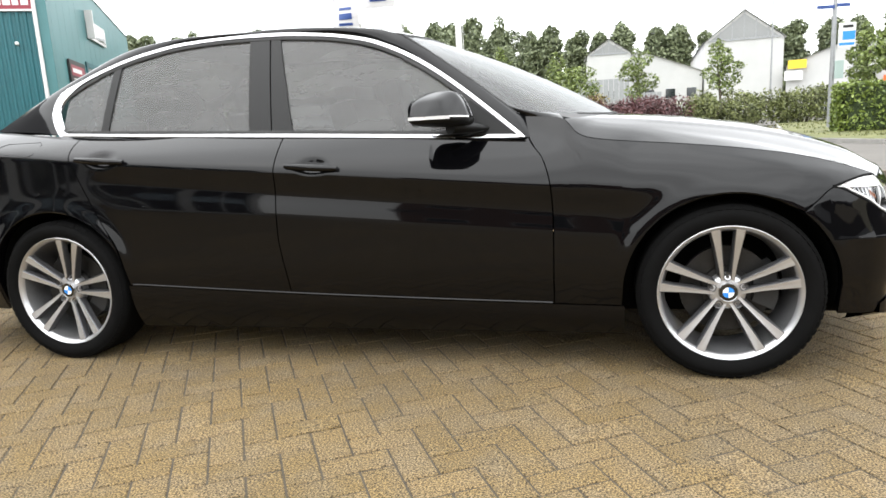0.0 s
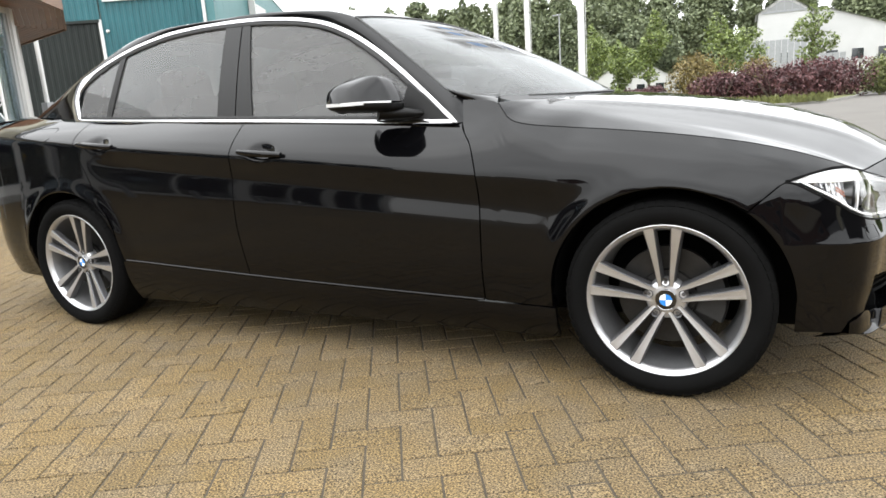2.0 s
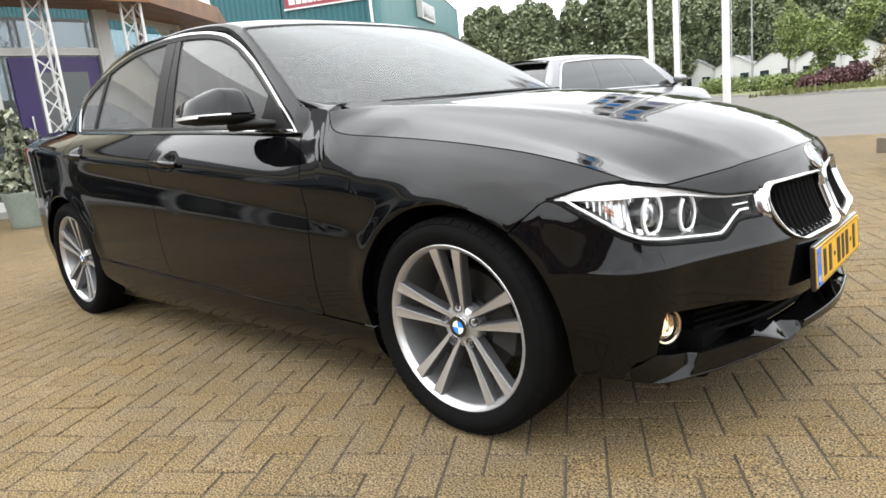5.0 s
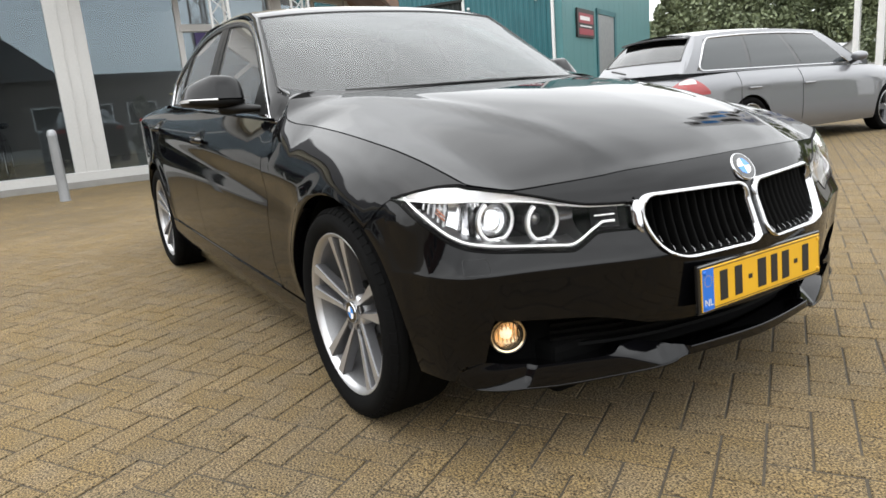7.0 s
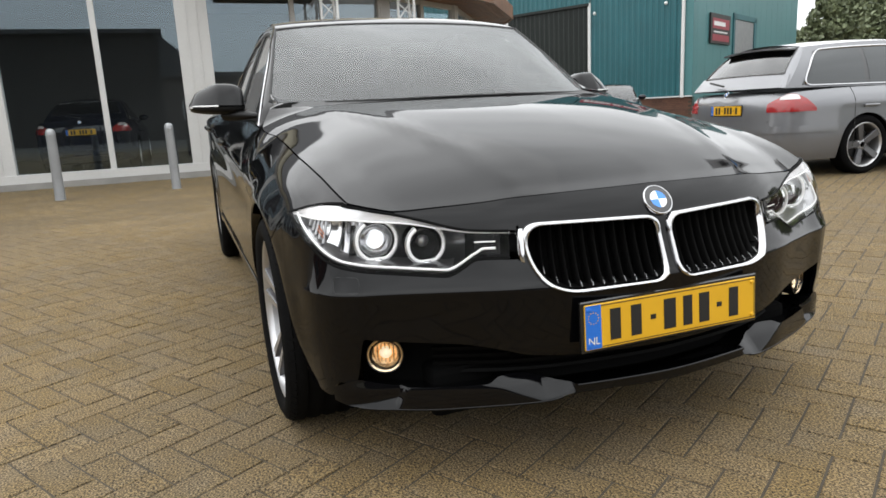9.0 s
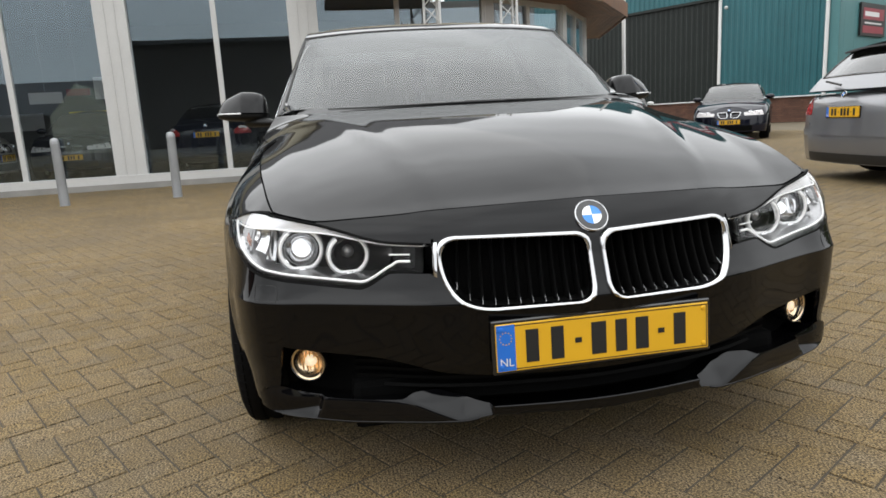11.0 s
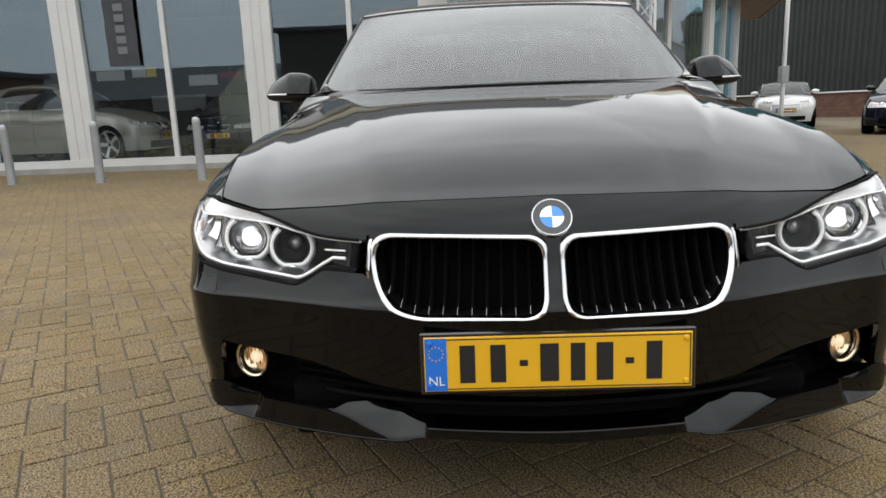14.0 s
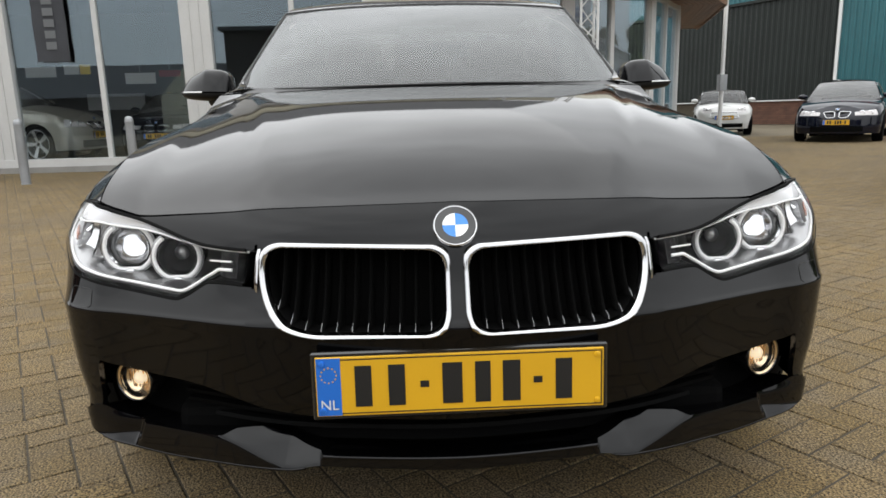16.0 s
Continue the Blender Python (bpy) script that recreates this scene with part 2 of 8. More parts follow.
def glass(name, tint=(0.9, 0.95, 0.93), sheen=(1.0, 1.0, 1.0), rough=0.0, ior=1.5, painted_sheen=0.0):
    """A thin pane: clear, tinted, with the mirror of its angle and, on request, a grey film painted for reflected sky.
    """
    m = bpy.data.materials.new(name)
    m.use_nodes = True
    n, l = m.node_tree.nodes, m.node_tree.links
    n.clear()
    out = n.new("ShaderNodeOutputMaterial")
    clear = n.new("ShaderNodeBsdfTransparent")
    clear.inputs[0].default_value = (*tint, 1)
    gloss = n.new("ShaderNodeBsdfGlossy")
    gloss.inputs["Roughness"].default_value = rough
    gloss.inputs["Color"].default_value = (*sheen, 1)
    # Schlick's curve, the same from both sides of the pane
    f0 = ((ior - 1) / (ior + 1)) ** 2
    facing = n.new("ShaderNodeLayerWeight")
    facing.inputs["Blend"].default_value = 0.5
    fifth = n.new("ShaderNodeMath")
    fifth.operation = "POWER"
    fifth.inputs[1].default_value = 5.0
    fres = n.new("ShaderNodeMath")
    fres.operation = "MULTIPLY_ADD"
    fres.inputs[1].default_value, fres.inputs[2].default_value = 1 - f0, f0
    l.new(facing.outputs["Facing"], fifth.inputs[0])
    l.new(fifth.outputs[0], fres.inputs[0])
    mix = n.new("ShaderNodeMixShader")
    # both faces of the pane reflect: 2F / (1 + F)
    twice = n.new("ShaderNodeMath")
    twice.operation = "MULTIPLY"
    twice.inputs[1].default_value = 2.0
    plus = n.new("ShaderNodeMath")
    plus.operation = "ADD"
    plus.inputs[1].default_value = 1.0
    ratio = n.new("ShaderNodeMath")
    ratio.operation = "DIVIDE"
    l.new(fres.outputs[0], twice.inputs[0])
    l.new(fres.outputs[0], plus.inputs[0])
    l.new(twice.outputs[0], ratio.inputs[0])
    l.new(plus.outputs[0], ratio.inputs[1])
    l.new(ratio.outputs[0], mix.inputs[0])
    l.new(clear.outputs[0], mix.inputs[1])
    l.new(gloss.outputs[0], mix.inputs[2])
    # pale diffuse film paints the sky's reflection onto the pane
    if painted_sheen:
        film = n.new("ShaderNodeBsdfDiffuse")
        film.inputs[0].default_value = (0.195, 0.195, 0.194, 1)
        sheen_noise = n.new("ShaderNodeTexNoise")
        sheen_noise.inputs["Scale"].default_value, sheen_noise.inputs["Detail"].default_value = 5.0, 4.0
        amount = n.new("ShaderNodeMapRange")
        amount.inputs["To Min"].default_value, amount.inputs["To Max"].default_value = painted_sheen * 0.7, painted_sheen * 1.3
        l.new(sheen_noise.outputs[0], amount.inputs["Value"])
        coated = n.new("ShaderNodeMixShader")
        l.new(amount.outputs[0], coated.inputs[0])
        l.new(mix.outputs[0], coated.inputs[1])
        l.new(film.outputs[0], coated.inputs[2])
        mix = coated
    l.new(mix.outputs[0], out.inputs[0])
    return m


BLACK_PAINT = material("black_car_paint", (0.0018, 0.0018, 0.0022), 0.7, 0.0, coat=1.0, coat_rough=0.045, spec=0.0)
BLACK_PAINT.node_tree.nodes["Principled BSDF"].inputs["Coat IOR"].default_value = 1.355
SILVER_PAINT = material("silver_car_paint", (0.155, 0.158, 0.168), 0.38, 0.55, coat=1.0, vary=0.04, scale=900, fine=2000)
NAVY_PAINT = material("navy_car_paint", (0.004, 0.005, 0.011), 0.7, 0.0, coat=1.0, spec=0.0)
NAVY_PAINT.node_tree.nodes["Principled BSDF"].inputs["Coat IOR"].default_value = 1.43
WHITE_PAINT = material("white_car_paint", (0.5544, 0.5544, 0.539), 0.35, 0.0, coat=0.8)
BEIGE_PAINT = material("champagne_car_paint", (0.36, 0.34, 0.30), 0.35, 0.4, coat=0.8)
CHROME = material("bright_chrome", (0.52, 0.52, 0.53), 0.08, 1.0)
SATIN = material("satin_aluminium_trim", (0.78, 0.78, 0.78), 0.22, 1.0)
ALLOY = material("alloy_wheel_silver", (0.50, 0.50, 0.51), 0.36, 0.85, vary=0.06, scale=20, fine=300)
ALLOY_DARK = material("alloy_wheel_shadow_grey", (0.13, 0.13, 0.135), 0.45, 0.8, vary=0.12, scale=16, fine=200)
TYRE = material("black_tyre_rubber", (0.0045, 0.0045, 0.0045), 0.8, spec=0.05, vary=0.25, scale=9, fine=120, bump=0.0006)
PLASTIC = material("black_plastic", (0.010, 0.010, 0.010), 0.5, vary=0.15, scale=12, fine=300, bump=0.0002)
GLOSS_BLACK = material("gloss_black_trim", (0.006, 0.006, 0.006), 0.18, coat=0.6)
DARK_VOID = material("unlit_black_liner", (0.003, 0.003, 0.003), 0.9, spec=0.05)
RUBBER = material("rubber_seal", (0.008, 0.008, 0.008), 0.6)
SEAT = material("black_leather", (0.018, 0.017, 0.017), 0.5, vary=0.2, scale=8, fine=150, bump=0.0006)
HEADLINER = material("grey_headliner_cloth", (0.10, 0.098, 0.094), 0.9, vary=0.05, scale=8, fine=200)
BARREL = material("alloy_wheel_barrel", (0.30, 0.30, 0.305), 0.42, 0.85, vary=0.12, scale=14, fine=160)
BRAKE = material("cast_iron_brake", (0.030, 0.029, 0.028), 0.45, 0.8, vary=0.25, scale=30, fine=200)
CALIPER = material("grey_brake_caliper", (0.022, 0.022, 0.022), 0.55, 0.4, vary=0.2, scale=14, fine=80)
# car panes: part of their sky reflection is put into the grey film
CAR_GLASS = glass("clear_car_glass", (0.42, 0.44, 0.435), ior=1.25, painted_sheen=0.42)
SHIELD_GLASS = glass("windscreen_glass", (0.58, 0.60, 0.595), sheen=(0.54, 0.555, 0.56), ior=1.42, painted_sheen=0.37)
TINT_GLASS = glass("dark_tinted_glass", (0.16, 0.17, 0.18))
LENS = glass("clear_lamp_lens", (0.97, 0.97, 0.97), ior=1.13)
LAMP_REFLECTOR = material("lamp_reflector", (0.72, 0.72, 0.73), 0.14, 1.0)
LAMP_BROW = material("lamp_brow_white", (0.80, 0.80, 0.82), 0.24, 0.35, glow=0.04, glow_colour=(0.95, 0.97, 1.0))
LAMP_MID = material("lamp_smoked_silver", (0.15, 0.15, 0.155), 0.28, 1.0)
LAMP_GREY = material("lamp_inner_grey", (0.006, 0.006, 0.0065), 0.5, 0.0, spec=0.15)
LAMP_WHITE = material("lit_white_lamp", (1.0, 1.0, 1.0), 0.3, glow=1.1, glow_colour=(0.93, 0.97, 1.0))
LAMP_RING = material("lit_light_ring", (0.78, 0.78, 0.78), 0.25, glow=0.12, glow_colour=(1.0, 1.0, 1.0))
LAMP_WARM = material("lit_warm_fog_lamp", (1.0, 0.9, 0.7), 0.3, glow=0.7, glow_colour=(1.0, 0.76, 0.47))
AMBER = material("amber_reflector", (0.30, 0.10, 0.045), 0.25)
RED_LENS = material("red_tail_lens", (0.26, 0.006, 0.007), 0.15, coat=0.6)
PALE_BOARD = material("pale_grey_green_board", (0.32, 0.40, 0.38), 0.5, vary=0.08, scale=4, fine=40)
CLEAR_GREY = material("clear_grey_lens", (0.55, 0.53, 0.53), 0.15, coat=0.5)
PLATE_YELLOW = material("yellow_plate", (0.616, 0.3388, 0.00924), 0.42, vary=0.03, scale=10, fine=300)
PLATE_BLUE = material("blue_plate_band", (0.012, 0.13, 0.52), 0.4)
INK = material("black_ink", (0.006, 0.006, 0.006), 0.5)
WHITE_INK = material("white_ink", (0.6006, 0.6006, 0.6006), 0.5)
BADGE_BLUE = material("badge_blue", (0.02, 0.20, 0.62), 0.2, coat=0.6)
BADGE_WHITE = material("badge_white", (0.82, 0.82, 0.82), 0.2, coat=0.6)



def paver_stone():
    """Worn concrete block: yellow body, pale and dark grains, grey patches of dirt."""
    m = material("yellow_grey_concrete_paver", (0.20, 0.15, 0.07), 0.9)
    n, l = m.node_tree.nodes, m.node_tree.links
    b = n["Principled BSDF"]
    b.inputs["Specular IOR Level"].default_value = 0.3
    tc = n.new("ShaderNodeTexCoord")
    geo = n.new("ShaderNodeNewGeometry")
    info = n.new("ShaderNodeObjectInfo")

    def noise(scale, detail, lo, hi, to=(0.0, 1.0)):
        t = n.new("ShaderNodeTexNoise")
        t.inputs["Scale"].default_value, t.inputs["Detail"].default_value = scale, detail
        l.new(geo.outputs["Position"], t.inputs["Vector"])
        r = n.new("ShaderNodeMapRange")
        r.inputs["From Min"].default_value, r.inputs["From Max"].default_value = lo, hi
        r.inputs["To Min"].default_value, r.inputs["To Max"].default_value = to
        l.new(t.outputs[0], r.inputs["Value"])
        return r.outputs[0]

    def blend(kind, fac, a, c):
        x = n.new("ShaderNodeMix")
        x.data_type, x.blend_type = "RGBA", kind
        for key, v in (("Factor", fac), ("A", a), ("B", c)):
            if isinstance(v, tuple):
                x.inputs[key].default_value = (*v, 1)
            elif isinstance(v, float):
                x.inputs[key].default_value = v
            else:
                l.new(v, x.inputs[key])
        return x.outputs["Result"]

    add = n.new("ShaderNodeMath")
    add.operation = "ADD"
    l.new(info.outputs["Random"], add.inputs[0])
    l.new(geo.outputs["Random Per Island"], add.inputs[1])
    own = n.new("ShaderNodeMath")
    own.operation = "FRACT"
    l.new(add.outputs[0], own.inputs[0])
    body = blend("MIX", own.outputs[0], (0.1388, 0.09548, 0.03884), (0.1665, 0.1178, 0.05676))
    body = blend("MIX", noise(6.5, 4.0, 0.42, 0.78, (0.0, 0.6)), body, (0.1388, 0.1132, 0.07917))
    body = blend("MIX", noise(0.9, 5.0, 0.42, 0.72, (0.0, 0.55)), body, (0.09141, 0.07315, 0.0493))
    grain = noise(185.0, 3.0, 0.36, 0.64)
    body = blend("OVERLAY", 0.85, body, grain)
    pale = noise(230.0, 2.0, 0.68, 0.75)
    body = blend("MIX", pale, body, (0.40, 0.35, 0.25))
    pits = noise(95.0, 3.0, 0.56, 0.70, (0.0, 0.65))
    body = blend("MIX", pits, body, (0.045, 0.036, 0.022))
    l.new(body, b.inputs["Base Color"])
    bp = n.new("ShaderNodeBump")
    bp.inputs["Strength"].default_value, bp.inputs["Distance"].default_value = 1.0, 0.0018
    l.new(grain, bp.inputs["Height"])
    l.new(bp.outputs[0], b.inputs["Normal"])
    return m


PAVER = paver_stone()
PAVED_FAR = material("worn_paving", (0.08855, 0.0693, 0.04158), 0.9, vary=0.22, scale=0.9, fine=22, bump=0.003, second=(0.1309, 0.1047, 0.06314))
JOINT = material("dark_sand_joint", (0.052, 0.042, 0.028), 0.95, vary=0.4, scale=14, fine=260, bump=0.003)
ASPHALT = material("grey_road_surface", (0.08855, 0.08085, 0.07084), 0.9, vary=0.2, scale=0.7, fine=90, bump=0.002)
KERB = material("concrete_kerb", (0.231, 0.2233, 0.2079), 0.85, vary=0.2, scale=3, fine=80, bump=0.001)
GRASS = material("grass_verge", (0.05775, 0.077, 0.01694), 0.9, vary=0.45, scale=2.5, fine=60, bump=0.01, second=(0.154, 0.154, 0.0462))
WHITE_FRAME = material("white_window_frame", (0.4774, 0.4736, 0.462), 0.38, vary=0.07, scale=1.6, fine=30)
WHITE_WALL = material("white_panel_wall", (0.44, 0.44, 0.435), 0.55, vary=0.06, scale=0.8, fine=12)
CREAM_WALL = material("cream_fascia", (0.5082, 0.4774, 0.3696), 0.6, vary=0.06, scale=1.2, fine=20)
TEAL = material("teal_corrugated_steel", (0.0120, 0.092, 0.108), 0.45, 0.1, vary=0.16, scale=0.8, fine=16)
TEAL_FLAT = material("teal_flat_steel", (0.05775, 0.1656, 0.1733), 0.45, 0.1, vary=0.09, scale=0.6, fine=14)
DARK_STEEL = material("dark_grey_corrugated_steel", (0.011, 0.015, 0.0135), 0.45, 0.0, spec=0.25, vary=0.25, scale=0.7, fine=12)
BRICK = material("red_brown_brick", (0.1001, 0.0462, 0.02926), 0.85, vary=0.3, scale=3.0, fine=70, bump=0.002, each=0.12)
WOOD = material("varnished_soffit_planks", (0.154, 0.06314, 0.02002), 0.45, vary=0.35, scale=3.0, fine=40, bump=0.0006, each=0.12)
STEEL = material("galvanised_steel", (0.2772, 0.2849, 0.2926), 0.42, 0.6, vary=0.16, scale=5, fine=90)
POLE_WHITE = material("white_painted_pole", (0.5852, 0.5852, 0.5775), 0.35, vary=0.05, scale=2, fine=30)
PURPLE = material("purple_door_paint", (0.03465, 0.01925, 0.1001), 0.4, vary=0.1, scale=3, fine=60)
RED_SIGN = material("red_sign_board", (0.231, 0.0231, 0.0385), 0.45, vary=0.06, scale=2, fine=20)
BLUE_SIGN = material("blue_sign_board", (0.02, 0.22, 0.60), 0.4)
NAVY_SIGN = material("navy_sign_board", (0.015, 0.05, 0.20), 0.4)
YELLOW_SIGN = material("yellow_sign_board", (0.75, 0.52, 0.03), 0.45)
ORANGE = material("orange_door_panel", (0.62, 0.13, 0.03), 0.5)
SHOP_GLASS = glass("showroom_glass", (0.90, 0.92, 0.92), sheen=(0.72, 0.86, 0.96), ior=1.50)
DARK_GLASS = material("dark_window_pane", (0.015, 0.02, 0.022), 0.06, spec=0.8)
SHOW_FLOOR = material("grey_showroom_tiles", (0.11, 0.105, 0.10), 0.25, vary=0.1, scale=2, fine=20)
SHOW_WALL = material("showroom_inner_wall", (0.10, 0.098, 0.096), 0.8, vary=0.08, scale=0.8, fine=9)
BARN = material("dark_timber_cladding", (0.020, 0.017, 0.015), 0.7, vary=0.3, scale=1.4, fine=20, bump=0.004)
ROOF_TILE = material("grey_roof_covering", (0.055, 0.055, 0.058), 0.7, vary=0.25, scale=1.2, fine=18)
LEAF = material("green_leaves", (0.082, 0.118, 0.026), 0.55, vary=0.35, scale=1.5, fine=9, each=0.25, second=(0.19, 0.24, 0.062))
LEAF_HEDGE = material("fresh_hedge_leaves", (0.085, 0.130, 0.020), 0.5, vary=0.35, scale=2, fine=12, each=0.25, second=(0.20, 0.26, 0.05))
# far crowns: distance haze is put into this paler, greyer green
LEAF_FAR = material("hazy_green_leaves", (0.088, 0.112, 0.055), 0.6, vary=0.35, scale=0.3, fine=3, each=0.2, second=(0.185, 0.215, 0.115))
LEAF_OLIVE = material("olive_green_leaves", (0.075, 0.090, 0.026), 0.6, vary=0.4, scale=1.2, fine=9, each=0.25, second=(0.17, 0.19, 0.062))
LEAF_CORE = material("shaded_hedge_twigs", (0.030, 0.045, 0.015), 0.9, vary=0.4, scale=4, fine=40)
LEAF_RED = material("dark_red_leaves", (0.06545, 0.02156, 0.02464), 0.6, vary=0.4, scale=1.5, fine=9, each=0.25, second=(0.1309, 0.0539, 0.05544))
LEAF_GOLD = material("olive_gold_leaves", (0.1309, 0.09625, 0.02695), 0.6, vary=0.4, scale=1.5, fine=9, each=0.25, second=(0.231, 0.1771, 0.05775))
BARK = material("grey_brown_bark", (0.077, 0.0616, 0.0462), 0.9, vary=0.3, scale=6, fine=50, bump=0.004)
OLD_WOOD = material("weathered_rail_timber", (0.1232, 0.1001, 0.077), 0.85, vary=0.35, scale=4, fine=60, bump=0.002)

INDICATOR = material("indicator_lens", (0.75, 0.75, 0.75), 0.15, 0.3, coat=0.6)
PILLAR = material("matt_black_pillar", (0.006, 0.006, 0.006), 0.42, spec=0.25)


INTAKE_BLACK = material("matt_black_grille_plastic", (0.0025, 0.0025, 0.0025), 0.6, spec=0.06)
LAMP_SATIN = material("lamp_satin_silver", (0.34, 0.34, 0.345), 0.30, 1.0)
FOG_REFLECTOR = material("golden_fog_reflector", (0.80, 0.62, 0.42), 0.2, 1.0)
BANNER_WHITE = material("white_banner_cloth", (0.55, 0.55, 0.56), 0.8, vary=0.05, scale=2, fine=40)
BANNER = material("dark_grey_banner_cloth", (0.036, 0.038, 0.044), 0.8, vary=0.15, scale=3, fine=60)
BANNER_MARK = material("pale_banner_mark", (0.12, 0.125, 0.13), 0.8)
ZINC = material("ribbed_grey_green_tub", (0.20, 0.23, 0.20), 0.55, 0.3, vary=0.2, scale=4, fine=40)
IVY = material("variegated_ivy_leaves", (0.04235, 0.06545, 0.02695), 0.5, vary=0.4, scale=6, fine=30, each=0.3, second=(0.3234, 0.3388, 0.2464))
GRILLE_BAR = material("black_grille_bar", (0.003, 0.003, 0.003), 0.45, spec=0.10)
MIRROR_BLACK = material("dark_mirror_plastic", (0.005, 0.005, 0.005), 0.45, spec=0.2, vary=0.1, scale=12, fine=300)
DARK_BRICK = material("dark_brown_brick", (0.075, 0.062, 0.053), 0.8, vary=0.2, scale=1.5, fine=14)

# ---- ground, road, verge ----
def flat_sheet(name, outline, z, mat, label, category, kind="structure"):
    bm = bmesh.new()
    bm.faces.new([bm.verts.new((x, y, z)) for x, y in outline])
    bmesh.ops.recalc_face_normals(bm, faces=bm.faces[:])
    for f in bm.faces:
        if f.normal.z < 0:
            f.normal_flip()
    return lone(name, bm, mat, label, category, kind=kind)


flat_sheet("ground", [(-900, -900), (900, -900), (900, 900), (-900, 900)], -0.016, PAVED_FAR, "weathered yellow-grey paved ground reaching the horizon", "ground")
flat_sheet("road", [(1.9, 6.6), (-0.6, 9.0), (-7.6, 21), (-30, 60), (-60, 110), (60, 130), (70, -10), (14, -10), (6.5, 3.0)], -0.010, ASPHALT, "smooth grey-brown road past the yard", "road")


def kerbed(name, outline, label):
    """A grass area a kerb's height above the road, with its stone edge."""
    area = thing(name, label, "grass verge", kind="structure")
    n = len(outline)
    c = Vector((sum(p[0] for p in outline) / n, sum(p[1] for p in outline) / n))
    inner = [Vector(p) + (c - Vector(p)).normalized() * 0.14 for p in outline]
    bm = bmesh.new()
    lo = [bm.verts.new((*p, -0.02)) for p in outline]
    hi = [bm.verts.new((*p, 0.10)) for p in outline]
    inn = [bm.verts.new((*p, 0.10)) for p in inner]
    for i in range(n):
        j = (i + 1) % n
        bm.faces.new((lo[i], lo[j], hi[j], hi[i]))
        bm.faces.new((hi[i], hi[j], inn[j], inn[i]))
    bmesh.ops.recalc_face_normals(bm, faces=bm.faces[:])
    part("kerb", bm, KERB, area, smooth=False)
    bm = bmesh.new()
    bm.faces.new([bm.verts.new((*p, 0.105)) for p in inner])
    for f in bm.faces:
        f.normal_update()
        if f.normal.z < 0:
            f.normal_flip()
    part("turf", bm, GRASS, area, smooth=False)
    return area


kerbed("grass_verge", [(-60, 120), (-22, 56), (-9, 36), (-1.5, 27.6), (1.0, 27.0), (3.6, 29.5), (4.9, 34), (6.0, 42), (15, 66), (34, 118)], "rough grass verge with shrubs beside the road")
kerbed("grass_island", [(7.5, 24.0), (6.7, 19.5), (6.5, 16.8), (7.4, 14.4), (24, 10.5), (44, 16), (40, 45), (11.2, 41.0)], "mown grass island with a concrete kerb")
kerbed("grass_strip", [(1.75, 4.5), (1.6, 6.3), (2.6, 6.4), (5.4, 3.6), (4.6, 2.9)], "worn strip of grass at the yard's edge")


def grass_tufts(name, areas, seed, label):
    rng = np.random.default_rng(seed)
    verts, faces = [], []
    for x0, x1, y0, y1, n, h in areas:
        for _ in range(n):
            x, y, a, hh = rng.uniform(x0, x1), rng.uniform(y0, y1), rng.uniform(0, math.tau), h * rng.uniform(0.5, 1.3)
            w = hh * 0.35
            i = len(verts)
            verts += [(x - w * math.cos(a), y - w * math.sin(a), 0.09), (x + w * math.cos(a), y + w * math.sin(a), 0.09), (x + rng.uniform(-1, 1) * w, y + rng.uniform(-1, 1) * w, 0.09 + hh)]
            faces.append((i, i + 1, i + 2))
    me = bpy.data.meshes.new(name)
    me.from_pydata(verts, [], faces)
    me.materials.append(GRASS)
    return tagged(new(name, me), label, "grass", kind="stuff")


grass_tufts("grass_blades", [(-1.2, 3.4, 28.0, 31.0, 900, 0.20), (-8, 4, 31, 37, 900, 0.26), (1.9, 3.0, 4.6, 6.2, 500, 0.09), (7.4, 16, 16.5, 22, 900, 0.07), (8.5, 14, 24, 34, 700, 0.08)], 5, "tufts of rough green grass")

# ---- warehouse in teal and dark sheet steel ----
warehouse = thing("warehouse", "industrial hall in teal and dark corrugated steel on a brick base", "building")
W0, WD, WE = Vector((-20.0, 19.7)), Vector((-0.8821, -0.4711)), Vector((-0.4711, 0.8821))
WN = Vector((0.4711, -0.8821))


def wall_point(along, z, out=0.0):
    p = W0 + WD * along + WN * out
    return Vector((p.x, p.y, z))


def corrugated(a0, a1, z0, z1, pitch=0.27, depth=0.04):
    bm = bmesh.new()
    cols, a = [], a0
    shape = ((0.0, 0.0), (0.42, 0.0), (0.55, depth), (0.87, depth))
    while a < a1 - 1e-6:
        for f, d in shape:
            q = a + f * pitch
            if q <= a1:
                cols.append((bm.verts.new(wall_point(q, z0, d)), bm.verts.new(wall_point(q, z1, d))))
        a += pitch
    cols.append((bm.verts.new(wall_point(a1, z0, 0)), bm.verts.new(wall_point(a1, z1, 0))))
    for i in range(len(cols) - 1):
        bm.faces.new((cols[i][0], cols[i][1], cols[i + 1][1], cols[i + 1][0]))
    return bm


def wall_box(a0, a1, z0, z1, out0, out1, bevel=0.0):
    bm = bmesh.new()
    add_box(bm, a0, a1, out0, out1, z0, z1, bevel)
    for v in bm.verts:
        v.co = wall_point(v.co.x, v.co.z, v.co.y)
    bmesh.ops.recalc_face_normals(bm, faces=bm.faces[:])
    return bm


